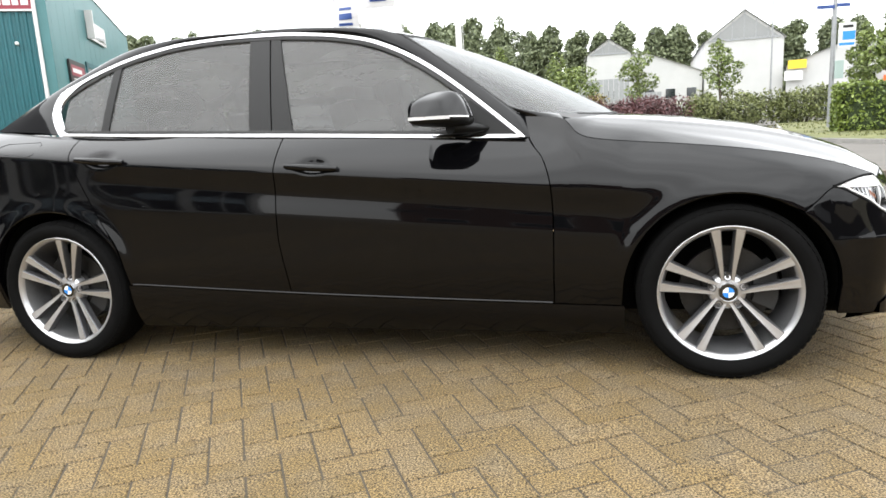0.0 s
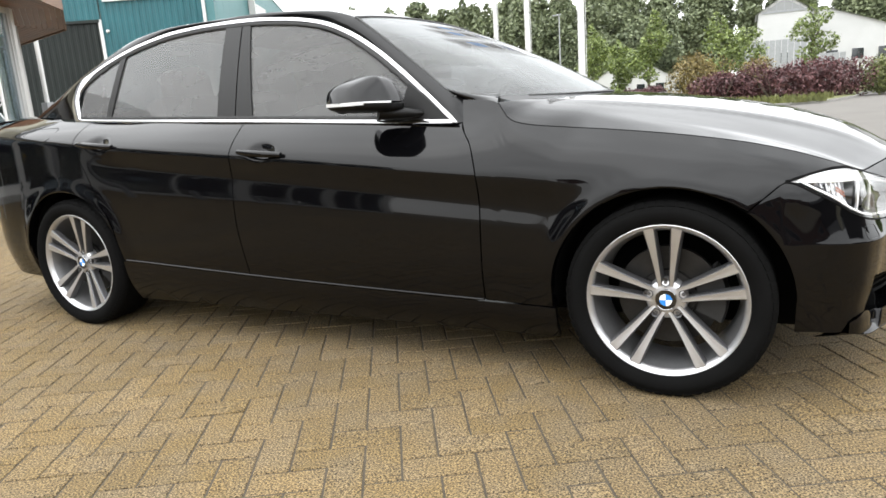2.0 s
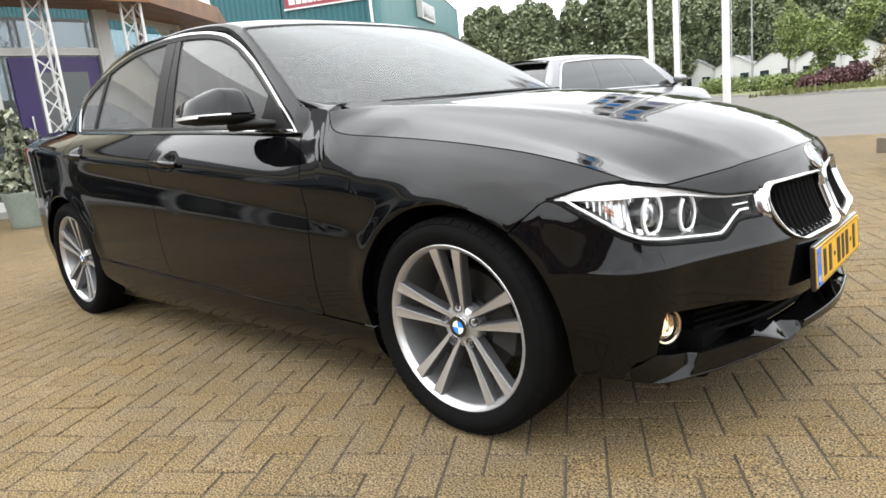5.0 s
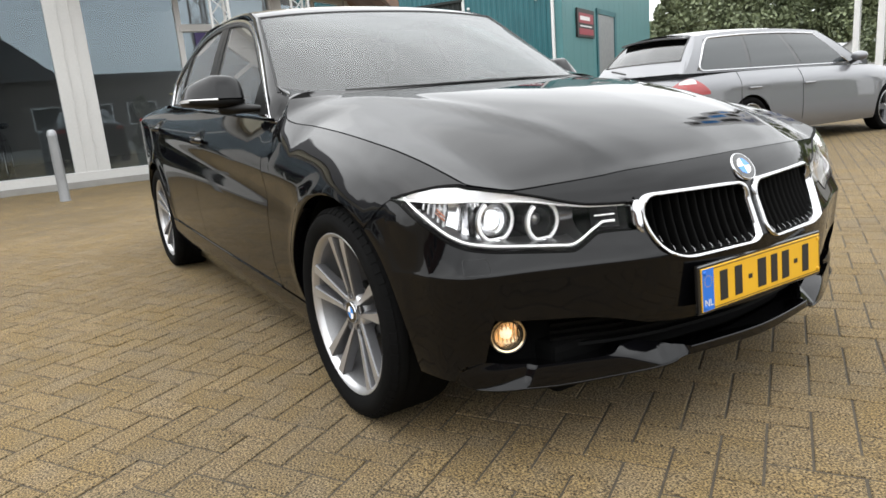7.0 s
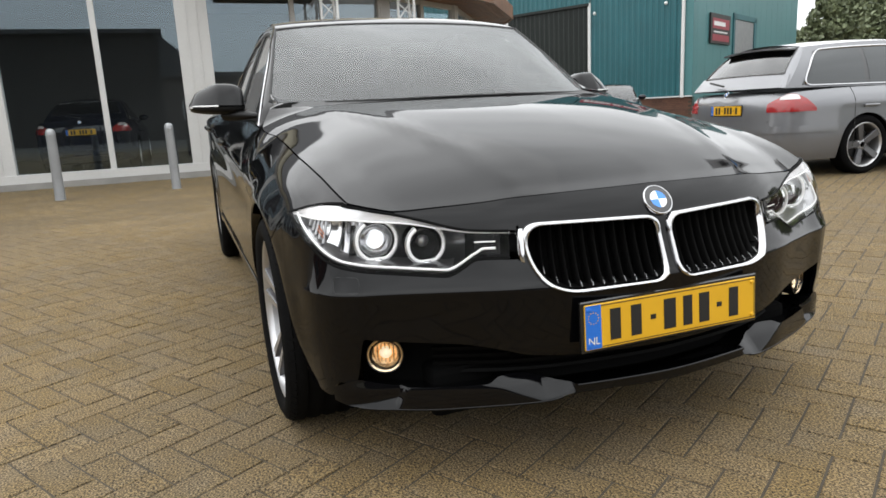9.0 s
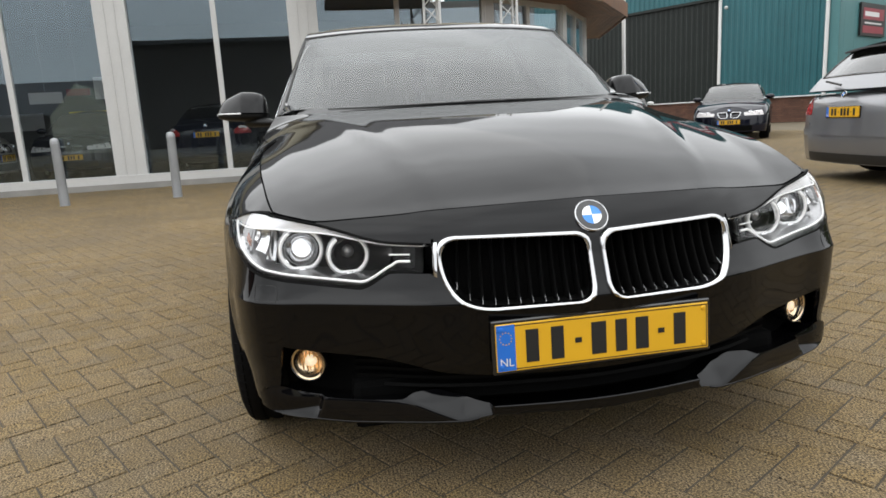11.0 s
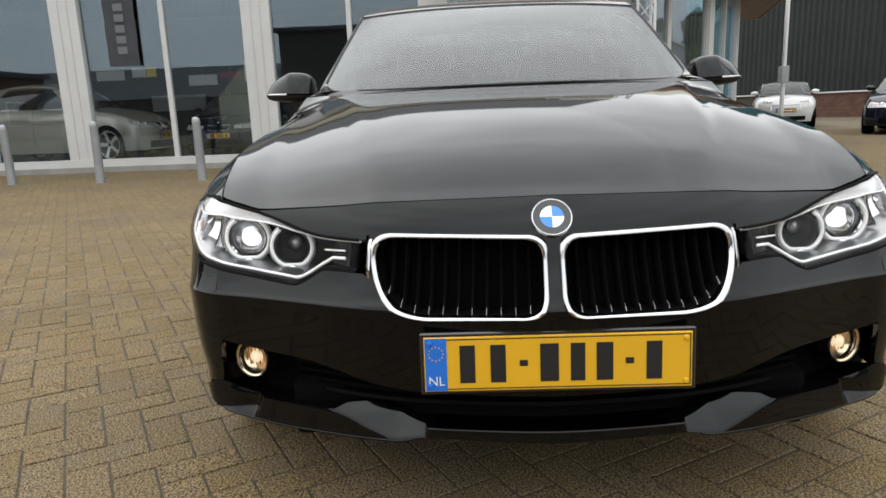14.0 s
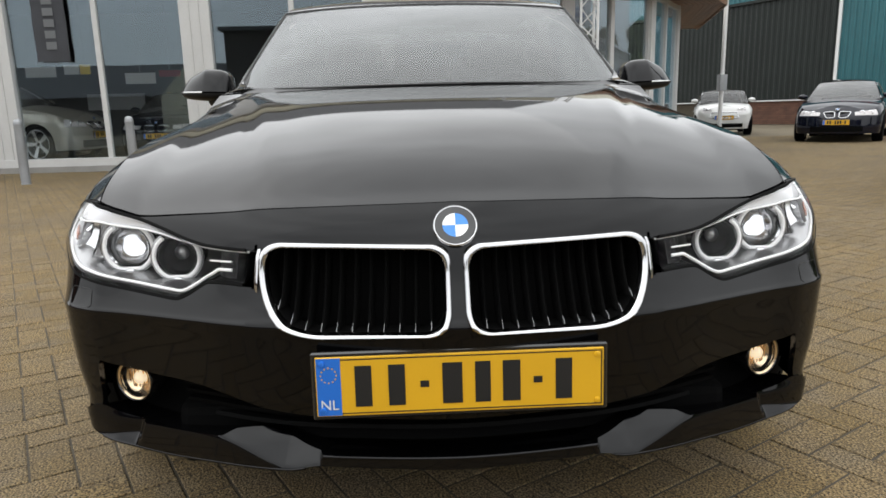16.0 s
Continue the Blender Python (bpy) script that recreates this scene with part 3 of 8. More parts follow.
part("teal_wall", corrugated(0.35, 4.85, 1.06, 8.6), TEAL, warehouse, "teal corrugated wall", smooth=False)
part("upper_wall", corrugated(4.9, 24, 5.45, 8.6), TEAL, warehouse, smooth=False)
part("dark_wall", corrugated(4.95, 24, 1.06, 5.40), DARK_STEEL, warehouse, "dark grey corrugated wall", smooth=False)
part("corner_trim", wall_box(0.0, 0.35, 1.06, 8.6, -0.05, 0.06), TEAL_FLAT, warehouse, smooth=False)
part("white_edge", wall_box(4.82, 4.95, 1.0, 5.5, 0.02, 0.09), POLE_WHITE, warehouse, smooth=False)
part("ledge", wall_box(4.9, 24, 5.38, 5.50, 0.0, 0.14), DARK_STEEL, warehouse, smooth=False)
part("drip_rail", wall_box(0.0, 24, 1.02, 1.07, -0.02, 0.10), POLE_WHITE, warehouse, smooth=False)
part("downpipe", tube([wall_point(0.42, 1.0, 0.12), wall_point(0.42, 8.5, 0.12)], 0.075, 10), POLE_WHITE, warehouse)
part("plinth_core", wall_box(0.0, 24, -0.02, 1.02, -0.20, -0.01), JOINT, warehouse, smooth=False)
part("roof_edge", wall_box(-0.1, 24, 8.6, 8.85, -0.3, 0.2), TEAL_FLAT, warehouse, smooth=False)
for a in (1.2, 4.6):
    part("wall_lamp", lathe([(0.0005, 0), (0.07, 0.02), (0.08, 0.06), (0.05, 0.10), (0.0005, 0.11)], (*WN, 0), wall_point(a, 5.0, 0.04), 14), POLE_WHITE, warehouse)
sign = part("sign_board", wall_box(0.5, 4.6, 6.25, 7.5, 0.05, 0.11, 0.01), RED_SIGN, warehouse, "red board with one row of white marks", smooth=False)
for k, (a, w) in enumerate(((0.72, 0.26), (1.04, 0.22), (1.34, 0.26), (1.66, 0.26), (2.10, 0.22), (2.38, 0.24), (2.82, 0.26), (3.08, 0.10), (3.30, 0.24), (3.58, 0.24), (3.88, 0.24), (4.22, 0.30))):
    part("letter_bar", wall_box(a - w / 2, a + w / 2, 6.42, 6.98, 0.112, 0.118), WHITE_INK, sign, smooth=False)
part("sign_rim", wall_box(0.46, 4.64, 6.20, 6.27, 0.04, 0.13), POLE_WHITE, sign, smooth=False)


def end_point(along, z, out=0.0):
    p = W0 + WE * along + Vector((0.8821, 0.4711)) * out
    return Vector((p.x, p.y, z))


def end_box(a0, a1, z0, z1, out0, out1, bevel=0.0):
    bm = bmesh.new()
    add_box(bm, a0, a1, out0, out1, z0, z1, bevel)
    for v in bm.verts:
        v.co = end_point(v.co.x, v.co.z, v.co.y)
    bmesh.ops.recalc_face_normals(bm, faces=bm.faces[:])
    return bm


bm = bmesh.new()
bm.faces.new([bm.verts.new(end_point(a, z)) for a, z in ((0, 0.0), (16.8, 0.0), (16.8, 7.5), (7, 8.3), (0, 8.9))])
part("end_wall", bm, TEAL_FLAT, warehouse, "smooth teal end wall", smooth=False)
for k in range(17):
    part("panel_joint", end_box(k - 0.006 + 0.4, k + 0.006 + 0.4, 0.3, 7.3, 0.0, 0.003), TEAL_FLAT, warehouse, smooth=False)
bm = bmesh.new()
bm.faces.new([bm.verts.new(end_point(a, z, o)) for a, z, o in ((0, 8.9, 0.05), (7, 8.3, 0.05), (16.8, 7.5, 0.05), (16.8, 7.6, -20), (0, 9.0, -20))])
part("roof", bm, ROOF_TILE, warehouse, smooth=False)
board = part("notice_board", end_box(1.75, 4.35, 3.30, 4.60, 0.02, 0.10, 0.01), INK, warehouse, "dark board with red and white marks", smooth=False)
part("notice_red", end_box(1.95, 4.15, 3.95, 4.40, 0.102, 0.108), RED_SIGN, board, smooth=False)
part("notice_red", end_box(1.95, 4.15, 3.42, 3.70, 0.102, 0.108), RED_SIGN, board, smooth=False)
part("notice_bar", end_box(2.1, 3.6, 4.08, 4.26, 0.11, 0.114), WHITE_INK, board, smooth=False)
part("notice_bar", end_box(2.1, 3.9, 3.78, 3.84, 0.11, 0.114), WHITE_INK, board, smooth=False)
part("door_recess", end_box(5.0, 8.6, 0.0, 4.75, -0.30, -0.02), DARK_VOID, warehouse, smooth=False)
bm = end_box(5.2, 8.2, 0.0, 4.55, -0.02, 0.015)
part("loading_door", bm, STEEL, warehouse, "grey steel loading door", smooth=False)
part("door_frame", end_box(4.95, 5.2, 0, 4.8, -0.02, 0.06), TEAL, warehouse, smooth=False)
part("door_frame", end_box(8.2, 8.6, 0, 4.8, -0.02, 0.06), TEAL, warehouse, smooth=False)
part("door_frame", end_box(4.95, 8.6, 4.55, 4.8, -0.02, 0.06), TEAL, warehouse, smooth=False)
tilt = part("open_window", end_box(6.3, 9.7, 6.0, 6.9, 0.03, 0.12), WHITE_FRAME, warehouse, "white top-hung window", smooth=False)
part("pane", end_box(6.5, 9.5, 6.12, 6.78, 0.121, 0.125), DARK_GLASS, tilt, smooth=False)
part("stay", end_box(6.1, 6.25, 6.0, 7.3, 0.03, 0.35), WHITE_FRAME, tilt, smooth=False)

# ---- showroom ----
showroom = thing("showroom", "white-framed glass car showroom with a timber soffit over its corner", "building")
FX = -9.3
COLUMNS = (-18.0, -14.5, -10.98, -7.46, -3.90, -0.66)
MULLIONS = (-16.3, -12.8, -9.22, -5.66, -2.20, 1.06)
GLASS_TOP = 3.75


def facade_box(y0, y1, z0, z1, out0, out1, bevel=0.004):
    return box(FX + out0, FX + out1, y0, y1, z0, z1, bevel)


for y in COLUMNS:
    col = part("column", facade_box(y - 0.265, y + 0.265, 0.12, 4.1, -0.06, 0.10), WHITE_FRAME, showroom, smooth=False)
    part("column_rib", facade_box(y - 0.095, y - 0.075, 0.14, 4.08, 0.095, 0.114, 0.002), WHITE_FRAME, col, smooth=False)
    part("column_rib", facade_box(y + 0.075, y + 0.095, 0.14, 4.08, 0.095, 0.114, 0.002), WHITE_FRAME, col, smooth=False)
for y in MULLIONS:
    part("mullion", facade_box(y - 0.045, y + 0.045, 0.24, 4.0, -0.04, 0.05), WHITE_FRAME, showroom, smooth=False)
edges = sorted(COLUMNS + MULLIONS + (2.78,))
for a, b in zip(edges[:-1], edges[1:]):
    pane = facade_box(a + 0.02, b - 0.02, 0.22, GLASS_TOP, -0.005, 0.005, 0)
    ob = part("pane", pane, SHOP_GLASS, showroom, smooth=False)
    ob.visible_shadow = False
part("sill_rail", facade_box(-18.3, 1.15, 0.10, 0.24, -0.05, 0.12), WHITE_FRAME, showroom, smooth=False)
part("footing", facade_box(-18.3, 2.9, -0.02, 0.10, -0.2, 0.16), KERB, showroom, smooth=False)
part("head_rail", facade_box(-18.3, 2.9, GLASS_TOP, 4.1, -0.05, 0.06), WHITE_FRAME, showroom, smooth=False)
part("fascia", facade_box(-18.3, 2.9, 4.1, 4.75, -0.10, 0.35), CREAM_WALL, showroom, smooth=False)
bm = bmesh.new()
for a, b in ((-18.3, 2.9),):
    bm.faces.new([bm.verts.new(p) for p in ((FX + 0.5, a, 4.75), (FX + 0.5, b, 4.75), (FX - 4.2, b, 8.0), (FX - 4.2, a, 8.0))])
    bm.faces.new([bm.verts.new(p) for p in ((FX - 4.2, a, 8.0), (FX - 4.2, b, 8.0), (FX - 12, b, 5.0), (FX - 12, a, 5.0))])
part("roof", bm, ROOF_TILE, showroom, smooth=False)

# polygonal entrance corner
CORNER = [(FX, 2.78), (-10.55, 4.75), (-12.5, 6.05), (-17.2, 7.3)]
part("corner_post", box(FX - 0.09, FX + 0.10, 2.66, 2.90, 0.0, 4.1, 0.01), WHITE_FRAME, showroom, smooth=False)
door = part("entrance_door", box(FX - 0.02, FX + 0.06, 1.30, 2.62, 0.10, 2.40, 0.004), PURPLE, showroom, "purple-painted glazed entrance door", smooth=False)
ob = part("door_pane", box(FX + 0.061, FX + 0.066, 1.62, 2.42, 0.55, 2.16), DARK_GLASS, door, smooth=False)
part("door_handle", tube([(FX + 0.11, 1.45, 0.9), (FX + 0.11, 1.45, 1.5)], 0.018, 8), SATIN, door)
part("transom", box(FX - 0.05, FX + 0.08, 1.06, 2.70, 2.42, 2.54, 0.004), WHITE_FRAME, showroom, smooth=False)
for (x0, y0), (x1, y1) in zip(CORNER[:-1], CORNER[1:]):
    d = Vector((x1 - x0, y1 - y0))
    n = max(2, round(d.length / 1.1))
    turn = math.degrees(math.atan2(d.y, d.x))
    m = pose(x0, y0, 0, 0, 0, turn)
    for k in range(n + 1):
        w = 0.11 if k in (0, n) else 0.05
        bm = box(k * d.length / n - w, k * d.length / n + w, -0.06, 0.06, 0.0, 3.35, 0.006)
        bmesh.ops.transform(bm, matrix=m, verts=bm.verts[:])
        part("corner_mullion", bm, WHITE_FRAME, showroom, smooth=False)
    for z0, z1 in ((0.0, 0.35), (3.05, 3.35)):
        bm = box(0, d.length, -0.05, 0.05, z0, z1, 0.004)
        bmesh.ops.transform(bm, matrix=m, verts=bm.verts[:])
        part("corner_rail", bm, WHITE_FRAME, showroom, smooth=False)
    for k in range(n):
        bm = box(k * d.length / n + 0.05, (k + 1) * d.length / n - 0.05, -0.004, 0.004, 0.3, 3.08)
        bmesh.ops.transform(bm, matrix=m, verts=bm.verts[:])
        ob = part("corner_pane", bm, SHOP_GLASS, showroom, smooth=False)
        ob.visible_shadow = False
EAVE = [(FX + 0.95, -0.2), (FX + 0.98, 3.2), (-10.05, 5.45), (-12.35, 7.1), (-17.0, 8.4)]
bm = bmesh.new()
lo = [bm.verts.new((x, y, 3.14)) for x, y in EAVE]
hi = [bm.verts.new((x, y, 3.42)) for x, y in EAVE]
top = [bm.verts.new((x - 0.5, y - 0.6, 4.2)) for x, y in EAVE]
for i in range(len(EAVE) - 1):
    bm.faces.new((hi[i], hi[i + 1], top[i + 1], top[i]))
bmesh.ops.recalc_face_normals(bm, faces=bm.faces[:])
part("eave_roof", bm, CREAM_WALL, showroom, smooth=False)
bm = bmesh.new()
for i in range(len(EAVE) - 1):
    (x0, y0), (x1, y1) = EAVE[i], EAVE[i + 1]
    d = Vector((x1 - x0, y1 - y0))
    b = box(-0.02, d.length + 0.02, -0.04, 0.0, 3.12, 3.44)
    bmesh.ops.transform(b, matrix=pose(x0, y0, 0, 0, 0, math.degrees(math.atan2(d.y, d.x))), verts=b.verts[:])
    part("eave_board", b, WOOD, showroom, "brown varnished eaves board", smooth=False)
# soffit planks run along each facet
inner_eave = [(FX + 0.02, -0.2), (FX + 0.02, 2.8), (-10.55, 4.78), (-12.5, 6.08), (-17.2, 7.35)]
for i in range(len(EAVE) - 1):
    a0, a1, b0, b1 = Vector(EAVE[i]), Vector(EAVE[i + 1]), Vector(inner_eave[i]), Vector(inner_eave[i + 1])
    for k in range(9):
        t0, t1 = k / 9 + 0.006, (k + 1) / 9 - 0.006
        q = [a0 + (b0 - a0) * t0, a1 + (b1 - a1) * t0, a1 + (b1 - a1) * t1, a0 + (b0 - a0) * t1]
        bm = bmesh.new()
        v0 = [bm.verts.new((p.x, p.y, 3.15)) for p in q]
        v1 = [bm.verts.new((p.x, p.y, 3.18)) for p in q]
        bm.faces.new(v0[::-1])
        bm.faces.new(v1)
        for j in range(4):
            bm.faces.new((v0[j], v0[(j + 1) % 4], v1[(j + 1) % 4], v1[j]))
        bmesh.ops.recalc_face_normals(bm, faces=bm.faces[:])
        part("soffit_plank", bm, WOOD, showroom, smooth=False)
# inside: floor, back wall, ceiling
part("inner_floor", box(-19, FX - 0.06, -18.3, 6.0, 0.0, 0.10), SHOW_FLOOR, showroom, smooth=False)
part("back_wall", box(-19.3, -19.0, -18.3, 7, 0.0, 4.7), SHOW_WALL, showroom, smooth=False)
part("side_wall", box(-19.3, FX - 0.1, -18.6, -18.3, 0.0, 4.7), SHOW_WALL, showroom, smooth=False)
part("inner_ceiling", box(-19.3, FX - 0.1, -18.3, 2.9, 4.2, 4.4), SHOW_WALL, showroom, smooth=False)
for y, w in ((-14.4, 1.5), (-9.6, 1.8), (-7.3, 1.3), (-3.4, 0.7)):
    part("wall_poster", box(-18.98, -18.95, y - w / 2, y + w / 2, 1.25, 1.75), YELLOW_SIGN if y > -9.5 and y < -7 else WHITE_INK, showroom, smooth=False)


def lattice(x, y, height=4.6, r=0.17):
    """A three-chord lattice mast of white tube."""
    mast = thing("lattice_mast", "white lattice mast with three chords before the entrance", "mast", (x, y, 0), group="lattice masts at the entrance")
    feet = [Vector((r * math.cos(a), r * math.sin(a), 0)) for a in (0.5, 0.5 + math.tau / 3, 0.5 + 2 * math.tau / 3)]
    for p in feet:
        part("chord", tube([p, p + Vector((0, 0, height))], 0.024, 8), POLE_WHITE, mast)
    n = int(height / 0.28)
    for i in range(3):
        a, b = feet[i], feet[(i + 1) % 3]
        for k in range(n):
            z0, z1 = k * height / n, (k + 1) * height / n
            p, q = (a, b) if k % 2 == 0 else (b, a)
            part("brace", tube([p + Vector((0, 0, z0)), q + Vector((0, 0, z1))], 0.011, 6), POLE_WHITE, mast)
    part("foot_plate", box(-0.28, 0.28, -0.28, 0.28, 0.0, 0.03, 0.004), STEEL, mast, smooth=False)


lattice(-8.55, 1.62)
lattice(-8.55, 3.02)

# bollards
def bollard(x, y, lean):
    b = thing("bollard", "galvanised round steel bollard with a domed cap", "bollard", (x, y, 0), group="bollards before the showroom")
    b.matrix_basis = pose(x, y, 0, lean, 0, 0)
    part("post", lathe([(0.070, 0.0), (0.066, 0.02), (0.064, 0.45), (0.058, 0.90)], (0, 0, 1), (0, 0, 0), 20), STEEL, b)
    part("cap", lathe([(0.059, 0.89), (0.059, 0.905), (0.050, 0.935), (0.030, 0.953), (0.0005, 0.958)], (0, 0, 1), (0, 0, 0), 20), STEEL, b)
    part("collar", lathe([(0.060, 0.86), (0.0615, 0.865), (0.0615, 0.885), (0.059, 0.89)], (0, 0, 1), (0, 0, 0), 20), STEEL, b)


for x, y, lean in ((-7.14, -1.22, 0.3), (-6.84, -2.70, -0.5), (-6.72, -4.21, 0.4), (-6.85, -5.88, -0.3), (-7.1, -7.48, 0.2), (-7.2, -9.1, 0.0)):
    bollard(x, y, lean)

# flagpoles along the road, a thin street lamp, the white post by the hall
def flagpole(x, y):
    f = thing("flagpole", "tall white flagpole beside the road", "flagpole", (x, y, 0), group="flagpoles by the road")
    part("shaft", lathe([(0.075, 0.0), (0.072, 1.0), (0.06, 5.0), (0.04, 9.0), (0.0005, 9.02)], (0, 0, 1), (0, 0, 0), 16), POLE_WHITE, f)
    part("socket", lathe([(0.13, 0.0), (0.13, 0.16), (0.08, 0.20)], (0, 0, 1), (0, 0, 0), 16), STEEL, f)
    part("halyard", tube([(0.10, 0, 1.0), (0.07, 0, 8.7)], 0.006, 5), POLE_WHITE, f)
    cloth = sheet([[Vector((-0.10 - 0.85 * q, 0.05 * math.sin(5 * z + 3 * q), z)) for z in np.linspace(4.0, 8.5, 24)] for q in np.linspace(0, 1, 7)])
    banner = part("banner", cloth, BANNER_WHITE, f, "white upright banner with blue and dark marks")
    part("banner_arm", tube([Vector((0, 0, 8.52)), Vector((-0.98, 0, 8.52))], 0.016, 8), STEEL, f)
    for z0, z1, mat in ((4.16, 4.24, NAVY_SIGN), (4.34, 4.52, NAVY_SIGN), (4.62, 4.70, NAVY_SIGN), (5.0, 5.9, INK), (6.1, 7.0, BLUE_SIGN), (7.2, 7.9, INK)):
        for face in (-0.012, 0.012):
            part("banner_mark", sheet([[Vector((-0.10 - 0.85 * q, 0.05 * math.sin(5 * z + 3 * q) + face, z)) for z in np.linspace(z0, z1, 6)] for q in np.linspace(0.25, 0.75, 5)]), mat, banner)
    return f


for x, y in ((-1.91, 10.9), (-3.97, 13.6), (-6.11, 16.9)):
    flagpole(x, y)
post = thing("white_post", "slim white post beside the dark hall", "post", (-15.83, 8.72, 0))
part("shaft", lathe([(0.06, 0.0), (0.055, 6.0), (0.0005, 6.02)], (0, 0, 1), (0, 0, 0), 12), POLE_WHITE, post)
part("box", box(-0.12, 0.12, -0.10, 0.10, 1.3, 1.75, 0.01), STEEL, post, smooth=False)


def street_lamp(x, y, h, turn):
    s = thing("street_lamp", "thin grey street lamp with a flat head", "street lamp", (x, y, 0), turn)
    part("shaft", lathe([(0.09, 0.0), (0.08, 1.0), (0.05, h), (0.0005, h + 0.02)], (0, 0, 1), (0, 0, 0), 12), STEEL, s)
    part("head", box(-0.15, 0.75, -0.12, 0.12, h - 0.05, h + 0.05, 0.02), STEEL, s)


street_lamp(-16.57, 59.4, 8.3, 150)
street_lamp(14.1, 55.2, 9.6, 200)

# low timber barrier at the edge of the yard
barrier = thing("timber_barrier", "weathered low timber barrier on short posts", "barrier", (1.50, 4.95, 0), -22)
part("rail", box(0.0, 3.6, -0.07, 0.07, 0.16, 0.30, 0.012), OLD_WOOD, barrier, smooth=False)
for x in (0.35, 1.8, 3.2):
    part("post", box(x - 0.09, x + 0.09, -0.20, -0.02, 0.0, 0.20, 0.01), OLD_WOOD, barrier, smooth=False)

# sign pole on the grass island
sp = thing("sign_pole", "grey pole with street signs and a blue board", "sign pole", (9.66, 25.8, 0.09), 3)
part("shaft", lathe([(0.10, 0.0), (0.09, 2.0), (0.075, 6.2), (0.0005, 6.22)], (0, 0, 1), (0, 0, 0), 14), STEEL, sp)
for z, turn, x0, x1 in ((4.55, 8, 0.05, 0.52), (4.50, 12, -0.72, -0.05)):
    bm = box(x0, x1, -0.02, 0.02, z - 0.065, z + 0.065)
    bmesh.ops.transform(bm, matrix=pose(0, -0.08, 0, 0, 0, turn), verts=bm.verts[:])
    part("street_sign", bm, NAVY_SIGN, sp, smooth=False)
blue = part("board", box(0.12, 0.72, -0.14, -0.09, 3.00, 3.88, 0.01), WHITE_INK, sp, "white board with a blue field", smooth=False)
part("blue_field", box(0.26, 0.70, -0.146, -0.142, 3.26, 3.58), BLUE_SIGN, blue, smooth=False)
part("mark_bar", box(0.26, 0.62, -0.146, -0.142, 3.70, 3.80), INK, blue, smooth=False)
part("lower_wave", box(0.15, 0.68, -0.146, -0.142, 3.06, 3.16), BLUE_SIGN, blue, smooth=False)
part("lower_board", box(0.05, 0.36, -0.14, -0.10, 1.85, 2.52, 0.01), PALE_BOARD, sp, smooth=False)


# ---- the black saloon: nose towards +x, its right flank towards -y ----
saloon = thing("saloon_car", "glossy black four-door saloon with chrome window trim and lit lamps", "car")
AXLE, HUB_Z, ARCH_R = 1.405, 0.318, 0.368
PLAN = [(2.182, 0), (2.168, 0.18), (2.147, 0.31), (2.113, 0.425), (2.060, 0.545), (2.008, 0.665), (1.975, 0.752), (1.942, 0.802), (1.89, 0.836), (1.80, 0.862), (1.66, 0.879), (1.5, 0.891), (1.2, 0.890),
        (0.8, 0.885), (0.2, 0.888), (-0.5, 0.893), (-1.0, 0.900), (-1.405, 0.905), (-1.8, 0.885), (-2.1, 0.82), (-2.3, 0.69), (-2.41, 0.42), (-2.44, 0)]
plan_pts = np.array(PLAN)
plan_s = np.concatenate([[0], np.cumsum(np.hypot(*np.diff(plan_pts, axis=0).T))])
plan_t = np.gradient(plan_pts, plan_s, axis=0)
plan_t[0], plan_t[-1] = (0, 1), (0, -1)


def plan(s):
    i = min(max(int(np.searchsorted(plan_s, s)) - 1, 0), len(plan_s) - 2)
    h = plan_s[i + 1] - plan_s[i]
    u = (s - plan_s[i]) / h
    p0, p1, t0, t1 = plan_pts[i], plan_pts[i + 1], plan_t[i] * h, plan_t[i + 1] * h
    p = (2 * u**3 - 3 * u**2 + 1) * p0 + (u**3 - 2 * u**2 + u) * t0 + (3 * u**2 - 2 * u**3) * p1 + (u**3 - u**2) * t1
    d = (6 * u**2 - 6 * u) * p0 + (3 * u**2 - 4 * u + 1) * t0 + (6 * u - 6 * u**2) * p1 + (3 * u**2 - 2 * u) * t1
    d = d / np.hypot(*d)
    return p, np.array([d[1], -d[0]])


dense_s = np.linspace(0, plan_s[-1], 1200)
dense_p = np.array([plan(s)[0] for s in dense_s])
S_TAIL = float(plan_s[-1])


def s_x(x):
    return float(np.interp(-x, -dense_p[:, 0], dense_s))


def s_y(y):
    k = 600
    return float(np.interp(y, np.maximum.accumulate(dense_p[:k, 1]) + np.arange(k) * 1e-7, dense_s[:k]))


crease_z = curve([(-2.44, 0.985), (-1.65, 0.935), (-0.99, 0.872), (-0.04, 0.794), (0.78, 0.724), (1.19, 0.69), (1.6, 0.655), (2.2, 0.60)])
top_inset = curve([(-2.44, 0.10), (-1.9, 0.17), (-1.43, 0.152), (-0.5, 0.125), (0.68, 0.116), (0.9, 0.094), (1.0, 0.090), (1.2, 0.075), (1.35, 0.070), (1.5, 0.076), (1.7, 0.088), (1.87, 0.05), (2.2, 0.05)])
top_rise = curve([(-2.44, 0.06), (-1.43, 0.095), (-0.5, 0.13), (0.68, 0.18), (1.0, 0.172), (1.14, 0.155), (1.44, 0.14), (1.7, 0.112), (1.87, 0.09), (2.2, 0.09)])
